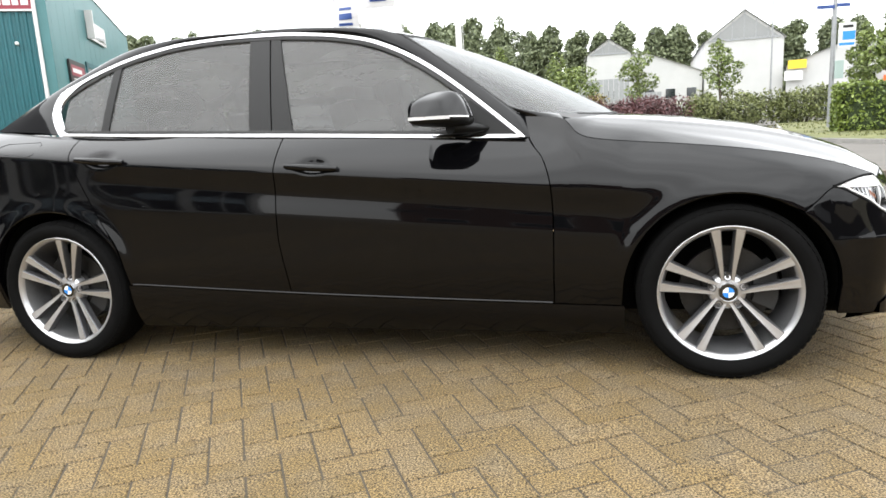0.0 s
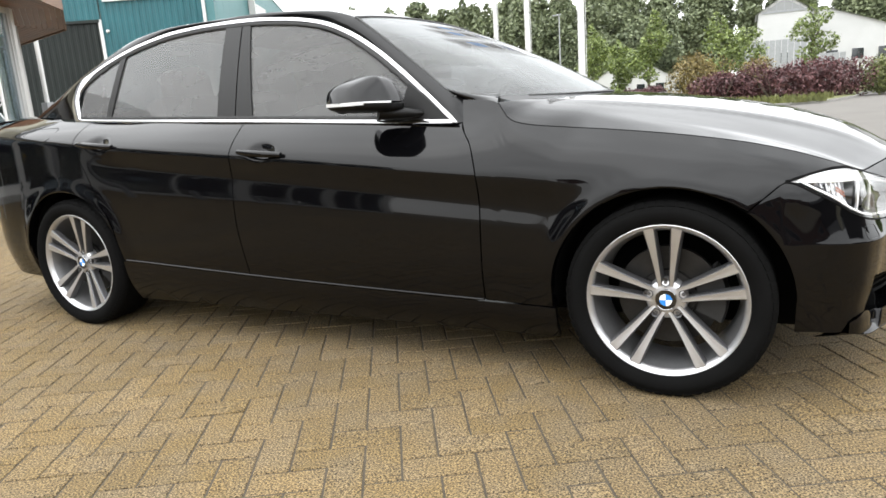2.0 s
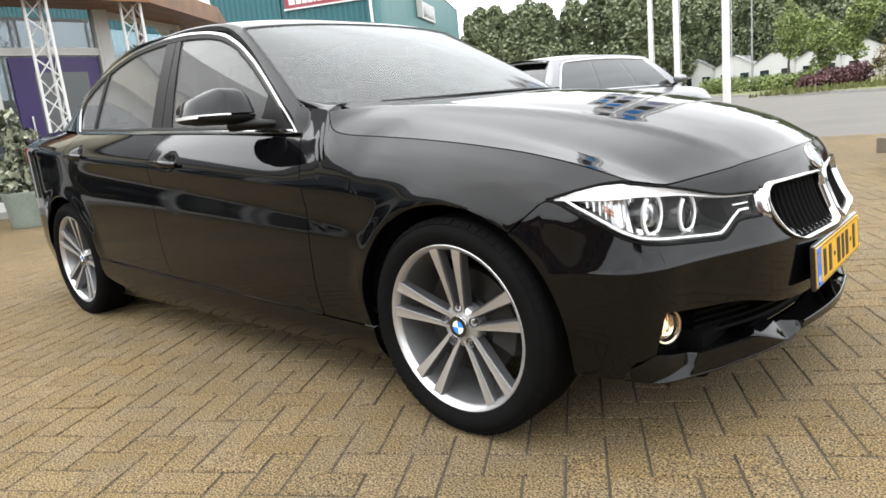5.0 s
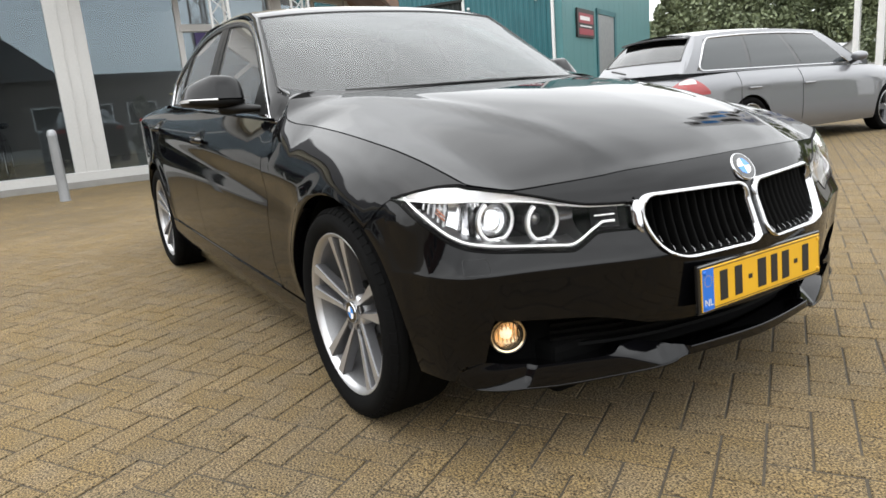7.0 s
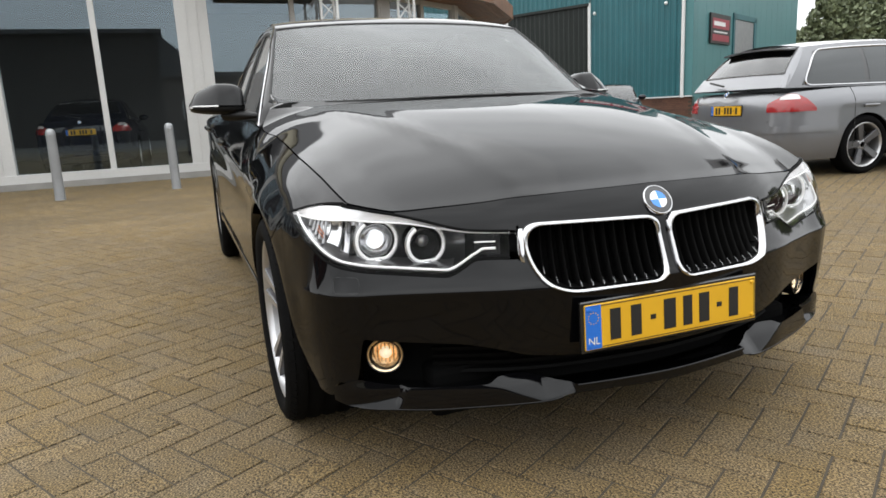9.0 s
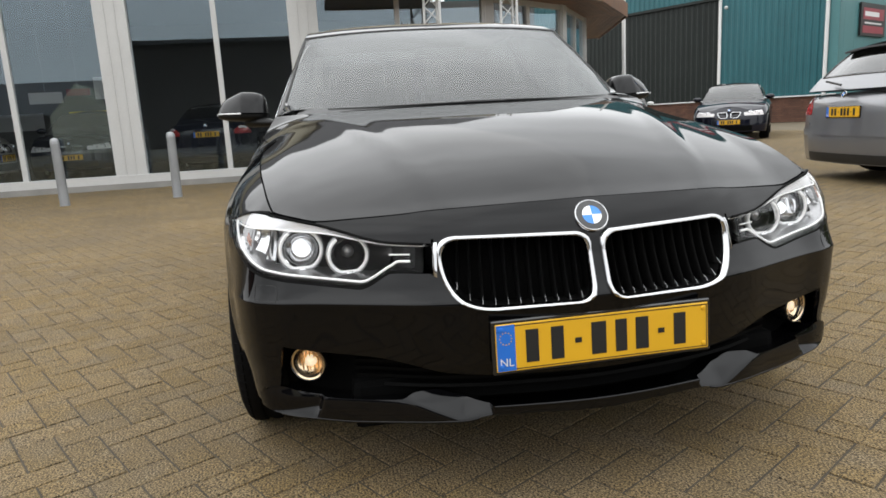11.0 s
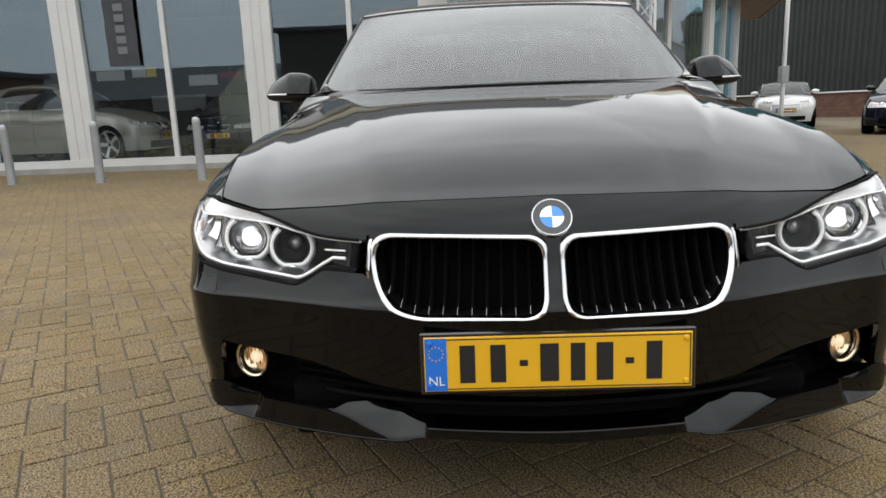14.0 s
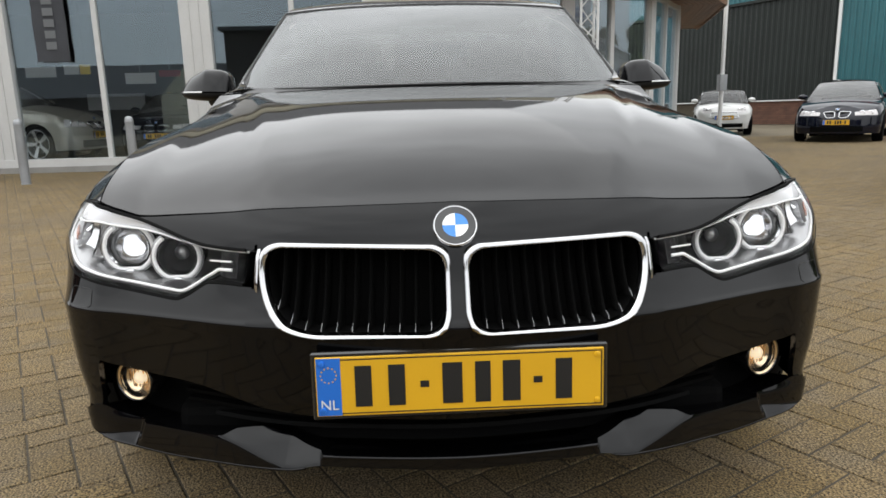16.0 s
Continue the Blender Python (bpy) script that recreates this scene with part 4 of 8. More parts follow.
front_inset = curve([(0.12, 0.09), (0.16, 0.045), (0.19, 0.018), (0.215, 0.010), (0.26, 0.012), (0.30, 0.022), (0.36, 0.013), (0.44, 0.006), (0.49, 0.002), (0.508, 0.0),
                     (0.518, 0.006), (0.54, 0.018), (0.57, 0.031), (0.60, 0.042), (0.64, 0.052), (0.682, 0.070), (0.722, 0.100), (0.78, 0.17)])
shoulder = curve([(-3, 1.5), (0.45, 1.5), (0.70, 1.15), (0.85, 0.85), (1.0, 0.85), (1.2, 1.3), (1.4, 1.5), (3, 1.5)])
S_FRONT, S_SIDE = s_y(0.62), s_x(1.66)
HANDLES = ((-0.150, 0.833), (-1.106, 0.897))


def inset(s, z):
    x = plan(s)[0][0]
    w = 1.0 - smooth_step(S_FRONT, S_SIDE, s)
    h = z - crease_z(x)
    if h >= 0:
        r = h / top_rise(x)
        over = smooth_step(0.55, 0.95, x) * (1 - smooth_step(1.72, 1.86, x))
        up = r**1.5 + over * (0.45 * r**1.2 + 0.55 * r**3.6 - r**1.5) if r <= 1 else 1 + (shoulder(x) + 0.9 * over) * (r - 1)
        side = top_inset(x) * up
    else:
        hollow = 0.009 * (1 - smooth_step(0.95, 1.2, x)) * smooth_step(-1.25, -0.9, x)
        side = hollow * (math.exp(-(((-h) - 0.085) / 0.06) ** 2) - math.exp(-(0.085 / 0.06) ** 2) * math.exp(h / 0.03))
    if z < 0.45:
        side += 0.8 * (0.45 - z) ** 2
    for c in (AXLE, -AXLE):
        r = math.hypot(x - c, z - HUB_Z)
        side -= 0.011 * math.exp(-(((r - ARCH_R) / 0.045) ** 2)) * smooth_step(0.2, 0.5, z)
    for hx, hz in HANDLES:
        q = ((x - hx) / 0.078) ** 2 + ((z - hz) / 0.036) ** 2
        if q < 1:
            side += 0.020 * (1 - q) ** 1.5
    return w * front_inset(z) + (1 - w) * side


def ring(s, z, proud=0.0, side=-1):
    p, n = plan(s)
    d = proud - inset(s, z)
    return Vector((p[0] + n[0] * d, side * (p[1] + n[1] * d), z))


def outward(rows):
    a = (rows[1][0] - rows[0][0]).cross(rows[0][1] - rows[0][0])
    k, j = len(rows) // 2, len(rows[0]) // 2
    a = (rows[k + 1][j] - rows[k][j]).cross(rows[k][j + 1] - rows[k][j]) if k + 1 < len(rows) and j + 1 < len(rows[0]) else a
    c = rows[k][j]
    away = c - Vector((min(max(c.x, -1.7), 1.5), 0, 0.45))
    return rows if a.dot(away) < 0 else [r[::-1] for r in rows]


def panel(name, rows, mat, parent, flange=0.012, label="", both=True):
    """A body panel on the right flank and, with both, its twin on the left."""
    ob = part(name, sheet(outward(rows), flange), mat, parent, label)
    if both:
        twin = [[Vector((p.x, -p.y, p.z)) for p in r] for r in rows]
        return ob, part(name, sheet(outward(twin), flange), mat, parent, label)
    return ob


def spaced(a, b, n, dense=()):
    """n values from a to b, closer together near the given ones."""
    t = np.linspace(a, b, 400)
    w = np.ones_like(t)
    for d in dense:
        w += 8 * np.exp(-(((t - d) / (0.03 * abs(b - a) + 0.008)) ** 2))
    c = np.cumsum(w)
    return np.interp(np.linspace(c[0], c[-1], n), c, t)


def flank(x, z, proud=0.0):
    return ring(s_x(x), z, proud)


GAP = 0.0025
sill_z = curve([(-1.2, 0.358), (-1.05, 0.350), (-0.08, 0.302), (1.01, 0.268), (1.4, 0.262)])
belt_z = curve([(-2.44, 1.02), (-2.2, 1.045), (-1.9, 1.042), (-1.43, 1.008), (-0.31, 0.952), (0.68, 0.903), (0.71, 0.902)])
gap_front = curve([(0.26, 0.786), (0.36, 0.788), (0.571, 0.791), (0.715, 0.784), (0.818, 0.757), (0.895, 0.703), (1.1, 0.66)])
gap_mid = curve([(0.26, -0.292), (0.334, -0.294), (0.568, -0.322), (0.952, -0.312), (1.1, -0.31)])
gap_rear = curve([(0.26, -1.035), (0.35, -1.045), (0.507, -1.076), (0.634, -1.146), (0.837, -1.236), (1.0, -1.292), (1.1, -1.3)])


def arch_z(x, c, low):
    d = abs(x - c)
    return HUB_Z + math.sqrt(ARCH_R**2 - d * d) if d < ARCH_R else low


def door_rows(x_low, x_high, nx=84, nz=64):
    rows = []
    for i in range(nx):
        u, row = i / (nx - 1), []
        for j in range(nz):
            v, z, x = j / (nz - 1), 0.6, 0.0
            for _ in range(5):
                a, b = x_low(z) + GAP, x_high(z) - GAP
                x = a + u * (b - a)
                z = sill_z(x) + GAP + v * (belt_z(x) - sill_z(x) - 2 * GAP)
            row.append(flank(x, z))
        rows.append(row)
    return rows


panel("front_door", door_rows(gap_mid, gap_front), BLACK_PAINT, saloon)
panel("rear_door", door_rows(gap_rear, gap_mid), BLACK_PAINT, saloon)

# rocker below the doors
panel("sill", [[flank(x, z, 0.004 + 0.010 * math.sin(math.pi * k / 7)) for k, z in enumerate(np.linspace(0.145, sill_z(x) - GAP, 8))] for x in np.linspace(-1.05, 1.045, 40)], BLACK_PAINT, saloon, 0.02)

for side in (-1, 1):
    part("door_foot_edge", tube([Vector((p.x, -side * p.y, p.z)) for p in (flank(x, sill_z(x) + 0.004, 0.001) for x in np.linspace(-1.03, 0.78, 40))], 0.0042, 6), BLACK_PAINT, saloon)

# front wing: from the door to the headlamp
wing_edge_y = curve([(0.60, 0.728), (0.66, 0.738), (0.70, 0.748), (0.76, 0.762), (0.80, 0.770), (0.83, 0.775), (0.85, 0.781), (0.875, 0.788), (0.90, 0.789), (0.93, 0.787), (0.96, 0.784), (1.08, 0.780), (1.2, 0.782), (1.32, 0.783), (1.44, 0.784), (1.56, 0.780), (1.62, 0.775), (1.68, 0.769), (1.74, 0.761), (1.80, 0.753), (1.85, 0.744), (1.888, 0.735)])
wing_edge_z = curve([(0.60, 0.985), (0.66, 0.983), (0.70, 0.981), (0.76, 0.977), (0.80, 0.973), (0.83, 0.964), (0.85, 0.943), (0.875, 0.914), (0.90, 0.899), (0.93, 0.890), (0.96, 0.884), (1.02, 0.876), (1.08, 0.869), (1.2, 0.858), (1.32, 0.845), (1.44, 0.830), (1.56, 0.811), (1.62, 0.800), (1.68, 0.786), (1.74, 0.770), (1.80, 0.751), (1.85, 0.733), (1.888, 0.718)])
edge_x = curve([(0.5, 0.5), (1.2, 1.2), (1.48, 1.477), (1.60, 1.592), (1.72, 1.708), (1.84, 1.815), (1.90, 1.861), (1.9586, 1.888)])
roll_z = curve([(0.60, 0.905), (0.70, 0.895), (0.76, 0.872), (0.82, 0.835), (0.90, 0.800), (1.0, 0.770), (1.2, 0.735), (1.6, 0.700), (2.0, 0.690)])
lamp_tip_x, bumper_arch_x = 1.728, 1.632
wing_lamp = curve([(1.72, 0.691), (1.797, 0.709), (1.851, 0.7185), (1.88, 0.7205), (1.92, 0.7205), (1.9586, 0.716)])


def wing_low(x):
    if x < bumper_arch_x:
        return max(arch_z(x, AXLE, 0.15), 0.15) if x > AXLE - ARCH_R else sill_z(x) + GAP
    if x < lamp_tip_x:
        return 0.608 + (x - bumper_arch_x) / (lamp_tip_x - bumper_arch_x) * (0.690 - 0.608) + GAP
    return wing_lamp(x)


def wing_skin(x, z, proud=0.0):
    """The flank of the wing, rolled over towards the bonnet at the top."""
    top = Vector((edge_x(x), -run_y(x), run_z(x)))
    q = max((z - roll_z(x)) / max(top.z - roll_z(x), 0.001), 0.0)
    return flank(x, z, proud) + (top - flank(x, top.z)) * (1.35 * q * q / (q + 0.35))


def wing_edge(x):
    """The shut line between wing and bonnet, from the screen's corner to the lamp."""
    return Vector((x, -wing_edge_y(x), wing_edge_z(x))) if x > 1.08 else wing_skin(x, wing_edge_z(x))


# height and half width at which the wing's skin would run out
run_z = lambda x: wing_edge_z(edge_x(x)) if x > 1.08 else crown_z(x)
run_y = lambda x: wing_edge_y(edge_x(x)) if x > 1.08 else crown_y(x)
crown_z = curve([(0.55, 0.985), (0.70, 0.983), (0.83, 0.972), (0.90, 0.957), (0.96, 0.934), (1.02, 0.903), (1.08, 0.869), (1.2, 0.858)])
crown_y = curve([(0.55, 0.712), (0.66, 0.722), (0.70, 0.728), (0.76, 0.740), (0.80, 0.750), (0.83, 0.758), (0.88, 0.765), (0.96, 0.766), (1.02, 0.772), (1.08, 0.780), (1.2, 0.782)])


wing_rows = []
for u in spaced(0.0, 1.0, 110, [0.10, 0.13, 0.16, 0.20, 0.94]):
    row = []
    for j in range(26):
        v, z, x = j / 25, 0.6, 1.0
        for _ in range(5):
            a = gap_front(z) + GAP
            x = a + u * (1.9586 - a)
            lo, hi = wing_low(x), wing_edge_z(edge_x(x)) - 0.5 * GAP
            z = lo + v * max(hi - lo, 0.001)
        row.append(wing_skin(x, z))
    wing_rows.append(row)
panel("front_wing", wing_rows, BLACK_PAINT, saloon)

# rear quarter, round to the tail
quarter_rows = []
for u in spaced(0.0, 1.0, 80, [0.0, 0.36]):
    row = []
    for j in range(26):
        v, z, s = j / 25, 0.6, 2.0
        for _ in range(5):
            a = s_x(gap_rear(max(z, 0.35)) - GAP)
            s = a + u * (S_TAIL - a)
            x = plan(s)[0][0]
            lo = arch_z(x, -AXLE, 0.22 if x < -AXLE else 0.352)
            z = lo + v * (belt_z(x) - lo)
        row.append(ring(s, z))
    quarter_rows.append(row)
panel("rear_quarter", quarter_rows, BLACK_PAINT, saloon)

# wheel arch lips and liners
for c in (AXLE, -AXLE):
    lip, liner = [], []
    for k in range(41):
        th = math.radians(-8 + 196 * k / 40)
        x, z = c - ARCH_R * math.cos(th), HUB_Z + ARCH_R * math.sin(th)
        p = flank(x, max(z, 0.2))
        lip.append([Vector((x, p.y, z)), Vector((x, p.y + 0.004, z - 0.006 * math.sin(th))), Vector((x, p.y + 0.05, z))])
        liner.append([Vector((x, p.y + 0.03, z)), Vector((x, -0.60, z)), Vector((c, -0.58, HUB_Z))])
    panel("arch_lip", lip, BLACK_PAINT, saloon, 0)
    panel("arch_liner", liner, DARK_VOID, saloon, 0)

# ---- nose: bumper, grille, lamps ----
S_KID, S_TIP, S_CORNER = s_y(0.392), s_x(lamp_tip_x), 0.820
S_WEDGE, S_LAMP = 0.690, s_y(0.411)
lamp_top = curve([(0, 0.637), (0.38, 0.638), (0.42, 0.639), (0.516, 0.644), (0.55, 0.650), (0.63, 0.671), (0.69, 0.686), (0.735, 0.696), (0.81, 0.708), (0.884, 0.716), (0.93, 0.716), (0.995, 0.707), (1.07, 0.690), (1.1, 0.689)])
lamp_low = curve([(0, 0.578), (0.40, 0.578), (0.46, 0.580), (0.495, 0.580), (0.53, 0.562), (0.55, 0.550), (0.57, 0.544), (0.60, 0.546), (0.65, 0.550), (0.735, 0.559), (0.81, 0.571), (0.875, 0.590), (0.93, 0.621), (0.985, 0.651), (1.07, 0.688), (1.1, 0.6885)])
brow_low = curve([(0.40, 0.634), (0.522, 0.640), (0.58, 0.649), (0.66, 0.664), (0.735, 0.672), (0.82, 0.680), (0.92, 0.681), (1.0, 0.684), (1.07, 0.688)])
hood_edge_z = curve([(0, 0.723), (0.215, 0.719), (0.40, 0.713), (0.472, 0.707), (0.60, 0.698), (0.69, 0.693), (0.735, 0.702), (0.81, 0.714), (0.849, 0.7225), (0.9, 0.723)])
intake_top = curve([(0, 0.326), (0.138, 0.328), (0.25, 0.330), (0.377, 0.341), (0.45, 0.360), (0.541, 0.377), (0.654, 0.385), (0.748, 0.395), (0.80, 0.405), (0.9, 0.405)])
INTAKE_LOW = 0.262
S_INTAKE = s_y(0.770)


def bumper_low(s):
    x = plan(s)[0][0]
    if s <= S_INTAKE:
        return intake_top(s) - 0.12 * smooth_step(S_INTAKE - 0.035, S_INTAKE, s)
    low = 0.284 - 0.045 * smooth_step(0.865, 0.90, s)
    return max(low, arch_z(x, AXLE, 0.0)) if x < AXLE + ARCH_R else low


def bumper_top(s):
    if s <= S_TIP:
        return lamp_low(s) - 0.004
    x = plan(s)[0][0]
    return 0.608 + (x - bumper_arch_x) / (lamp_tip_x - bumper_arch_x) * (0.690 - 0.608) - GAP


side_rows = []
for s in spaced(S_KID, s_x(bumper_arch_x + 0.004), 80, [S_INTAKE, s_x(AXLE + ARCH_R)]):
    lo, hi = bumper_low(s), bumper_top(s)
    side_rows.append([ring(s, z) for z in spaced(lo, max(hi, lo + 0.002), 30, [0.508] if lo < 0.5 < hi else [])])
panel("bumper_side", side_rows, BLACK_PAINT, saloon)


def kidney_outline(grow=0.0, n=120):
    """The rounded outline of one grille opening, as (y, z) on the right side."""
    corners = [(0.021, 0.498, 0.042), (0.352, 0.495, 0.110), (0.377, 0.650, 0.056), (0.021, 0.643, 0.040)]
    pts, k = [], len(corners)
    for i, (y, z, r) in enumerate(corners):
        p, a, b = Vector((y, z)), Vector(corners[i - 1][:2]), Vector(corners[(i + 1) % k][:2])
        da, db = (a - p).normalized(), (b - p).normalized()
        t0, t1 = p + da * r, p + db * r
        for q in range(n // k):
            u = q / (n // k - 1)
            pts.append((1 - u) ** 2 * t0 + 2 * u * (1 - u) * p + u * u * t1)
    c = sum(pts, Vector((0, 0))) / len(pts)
    return [p + (p - c).normalized() * grow for p in pts]


def inside(p, outline):
    hit = False
    for i in range(len(outline)):
        a, b = outline[i - 1], outline[i]
        if (a.y > p.y) != (b.y > p.y) and p.x < (b.x - a.x) * (p.y - a.y) / (b.y - a.y) + a.x:
            hit = not hit
    return hit


hole = kidney_outline(0.0035)
nose = bmesh.new()
ys = np.linspace(-0.392, 0.392, 129)
grid = []
for y in ys:
    s = s_y(abs(y))
    grid.append([nose.verts.new(ring(s, intake_top(s) + (hood_edge_z(s) - 0.5 * GAP - intake_top(s)) * j / 60, side=1 if y > 0 else -1)) for j in range(61)])
for i in range(len(ys) - 1):
    for j in range(60):
        q = (grid[i][j], grid[i + 1][j], grid[i + 1][j + 1], grid[i][j + 1])
        c = sum((v.co for v in q), Vector()) / 4
        if not inside(Vector((abs(c.y), c.z)), hole):
            nose.faces.new(q)
for v in nose.verts:
    if v.link_faces and any(len(e.link_faces) == 1 for e in v.link_edges) and abs(v.co.y) < 0.388 and intake_top(s_y(abs(v.co.y))) + 0.05 < v.co.z < 0.70:
        p = Vector((abs(v.co.y), v.co.z))
        best = min(hole, key=lambda q: (q - p).length)
        if (best - p).length < 0.016:
            v.co = ring(s_y(max(best.x, 0.004)), best.y, 0.0, 1 if v.co.y > 0 else -1)
bmesh.ops.delete(nose, geom=[v for v in nose.verts if not v.link_faces], context="VERTS")
part("nose_panel", nose, BLACK_PAINT, saloon)
panel("lamp_brow", [[ring(s, lamp_top(s) + 0.003 + (hood_edge_z(s) - 0.5 * GAP - lamp_top(s) - 0.003) * j / 6) for j in range(7)] for s in np.linspace(S_KID, S_WEDGE, 20)], BLACK_PAINT, saloon)

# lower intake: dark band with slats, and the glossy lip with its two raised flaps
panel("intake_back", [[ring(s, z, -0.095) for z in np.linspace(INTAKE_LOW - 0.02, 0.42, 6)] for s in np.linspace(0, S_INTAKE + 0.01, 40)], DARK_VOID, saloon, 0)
for z in (0.285, 0.305, 0.325, 0.345):
    panel("intake_slat", [[ring(s, z + dz, -0.055 + dp) for dz, dp in ((-0.004, -0.015), (-0.004, 0.0), (0.004, 0.0), (0.004, -0.015))] for s in np.linspace(0 if z < 0.32 else 0.42, 0.62, 30)], INTAKE_BLACK, saloon, 0)
lip_top = curve([(0, 0.257), (0.262, 0.258), (0.30, 0.263), (0.36, 0.277), (0.41, 0.288), (0.455, 0.286), (0.485, 0.274), (0.6, 0.270), (0.69, 0.272), (0.753, 0.282), (0.80, 0.292), (0.88, 0.27)])
lip_low = curve([(0, 0.231), (0.262, 0.236), (0.335, 0.224), (0.45, 0.221), (0.62, 0.214), (0.70, 0.217), (0.80, 0.224), (0.88, 0.236)])


def lip_lean(s, z):
    """How far the blade stands forward: two facets lean back to the sky."""
    top, low = lip_top(s), lip_low(s)
    inner = smooth_step(0.262, 0.275, s)
    off = 0.93 * (z - max(low, 0.224)) - 0.37 * max(s - 0.345, 0)
    fold = 0.5 * (off + math.sqrt(off * off + 0.00002))
    wedge_top = low + 0.026 * min(max(1 - (s - 0.70) / 0.14, 0), 1)
    outer = smooth_step(-0.012, 0.012, s - (0.704 - (z - 0.217) * 0.35)) * (1 - smooth_step(0.84, 0.875, s))
    back = 0.85 * fold * inner + 0.6 * max(min(z, wedge_top) - low, 0) * outer
    return 0.006 - back


lip_rows = []
for s in spaced(0.0, 0.878, 260, [0.27, 0.345, 0.42, 0.70]):
    lo, hi = lip_low(s), lip_top(s)
    face = [ring(s, lo + (hi - lo) * k / 24, lip_lean(s, lo + (hi - lo) * k / 24)) for k in range(25)]
    lip_rows.append([ring(s, 0.180, -0.12), ring(s, lo - 0.004, -0.01)] + face + [ring(s, hi - 0.003, lip_lean(s, hi) - 0.005), ring(s, hi - 0.022, -0.10)])
lip = panel("bumper_lip", lip_rows, BLACK_PAINT, saloon, 0)
for o in lip:
    o.data.set_sharp_from_angle(angle=0.9)
for side in (-1, 1):
    part("lip_edge", tube([ring(q, lip_top(q) - 0.002, 0.007, side) for q in np.linspace(0.0, 0.262, 24)], 0.0042, 8), BLACK_PAINT, saloon)
    part("lip_foot", tube([ring(q, lip_low(q) - 0.001, 0.004, side) for q in np.linspace(0.30, 0.80, 40)], 0.0030, 8), BLACK_PAINT, saloon)

for side in (-1, 1):
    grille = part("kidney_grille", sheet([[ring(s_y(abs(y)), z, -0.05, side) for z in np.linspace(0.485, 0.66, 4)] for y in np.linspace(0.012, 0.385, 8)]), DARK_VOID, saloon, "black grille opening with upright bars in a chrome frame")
    prof = [(0.0100, -0.004), (0.0092, 0.004), (0.0066, 0.0092), (0.0035, 0.0105), (0.000, 0.0090), (-0.0030, 0.004), (-0.0048, -0.003), (-0.0052, -0.008)]
    rows = []
    for g, pr in prof:
        broad = [a + (b - a) * smooth_step(0.60, 0.65, a.y) for a, b in zip(kidney_outline(g), kidney_outline(g * 1.8 if g > 0 else g))]
        rows.append([ring(s_y(max(p.x, 0.004)), p.y, pr, side) for p in broad])
        rows[-1].append(rows[-1][0])
    frame_bm = sheet(rows)
    bmesh.ops.remove_doubles(frame_bm, verts=frame_bm.verts[:], dist=1e-5)
    bmesh.ops.recalc_face_normals(frame_bm, faces=frame_bm.faces[:])
    part("chrome_frame", frame_bm, CHROME, grille, "bright chrome surround")
    lining = [[ring(s_y(max(p.x, 0.004)), p.y, pr, side) for p in kidney_outline(g)] for g, pr in ((-0.0050, -0.007), (-0.0065, -0.045))]
    for r in lining:
        r.append(r[0])
    part("frame_lining", sheet(lining), GRILLE_BAR, grille, "black inner wall of the opening")
    inner = kidney_outline(-0.008)
    for k in range(11):
        y = 0.050 + 0.0284 * k
        zs = []
        for i in range(len(inner)):
            a, b = inner[i - 1], inner[i]
            if (a.x > y) != (b.x > y):
                zs.append(a.y + (b.y - a.y) * (y - a.x) / (b.x - a.x))
        if len(zs) >= 2:
            lo, hi = min(zs), max(zs)
            bm = bmesh.new()
            pts = [[ring(s_y(y + dy), z, pr, side) for dy, pr in ((-0.004, -0.045), (-0.003, -0.016), (0.0, -0.011), (0.003, -0.016), (0.004, -0.045))] for z in np.linspace(lo, hi, 9)]
            bm = sheet(pts)
            bmesh.ops.recalc_face_normals(bm, faces=bm.faces[:])
            bar = part("grille_bar", bm, GRILLE_BAR, grille)
            part("bar_tip", tube([ring(s_y(y), lo + dz, pr, side) for dz, pr in ((0.001, -0.001), (0.006, -0.003), (0.014, -0.008))], [0.0008, 0.0006, 0.0003], 6), LAMP_SATIN, bar)
    # chrome piece that joins grille and lamp
    rows = []
    for q in np.linspace(0, 1, 9):
        y, back = 0.378 + 0.031 * q, 0.008 - 0.030 * smooth_step(0.1, 1.0, q)
        z0, z1 = 0.566 + 0.010 * q, 0.644 - 0.004 * q
        rows.append([ring(s_y(y), z0 + (z1 - z0) * j / 8, back - 0.006 * (1 - math.sin(math.pi * j / 8) ** 0.5), side) for j in range(9)])
    part("chrome_bridge", sheet(outward(rows), 0.01), CHROME, saloon)

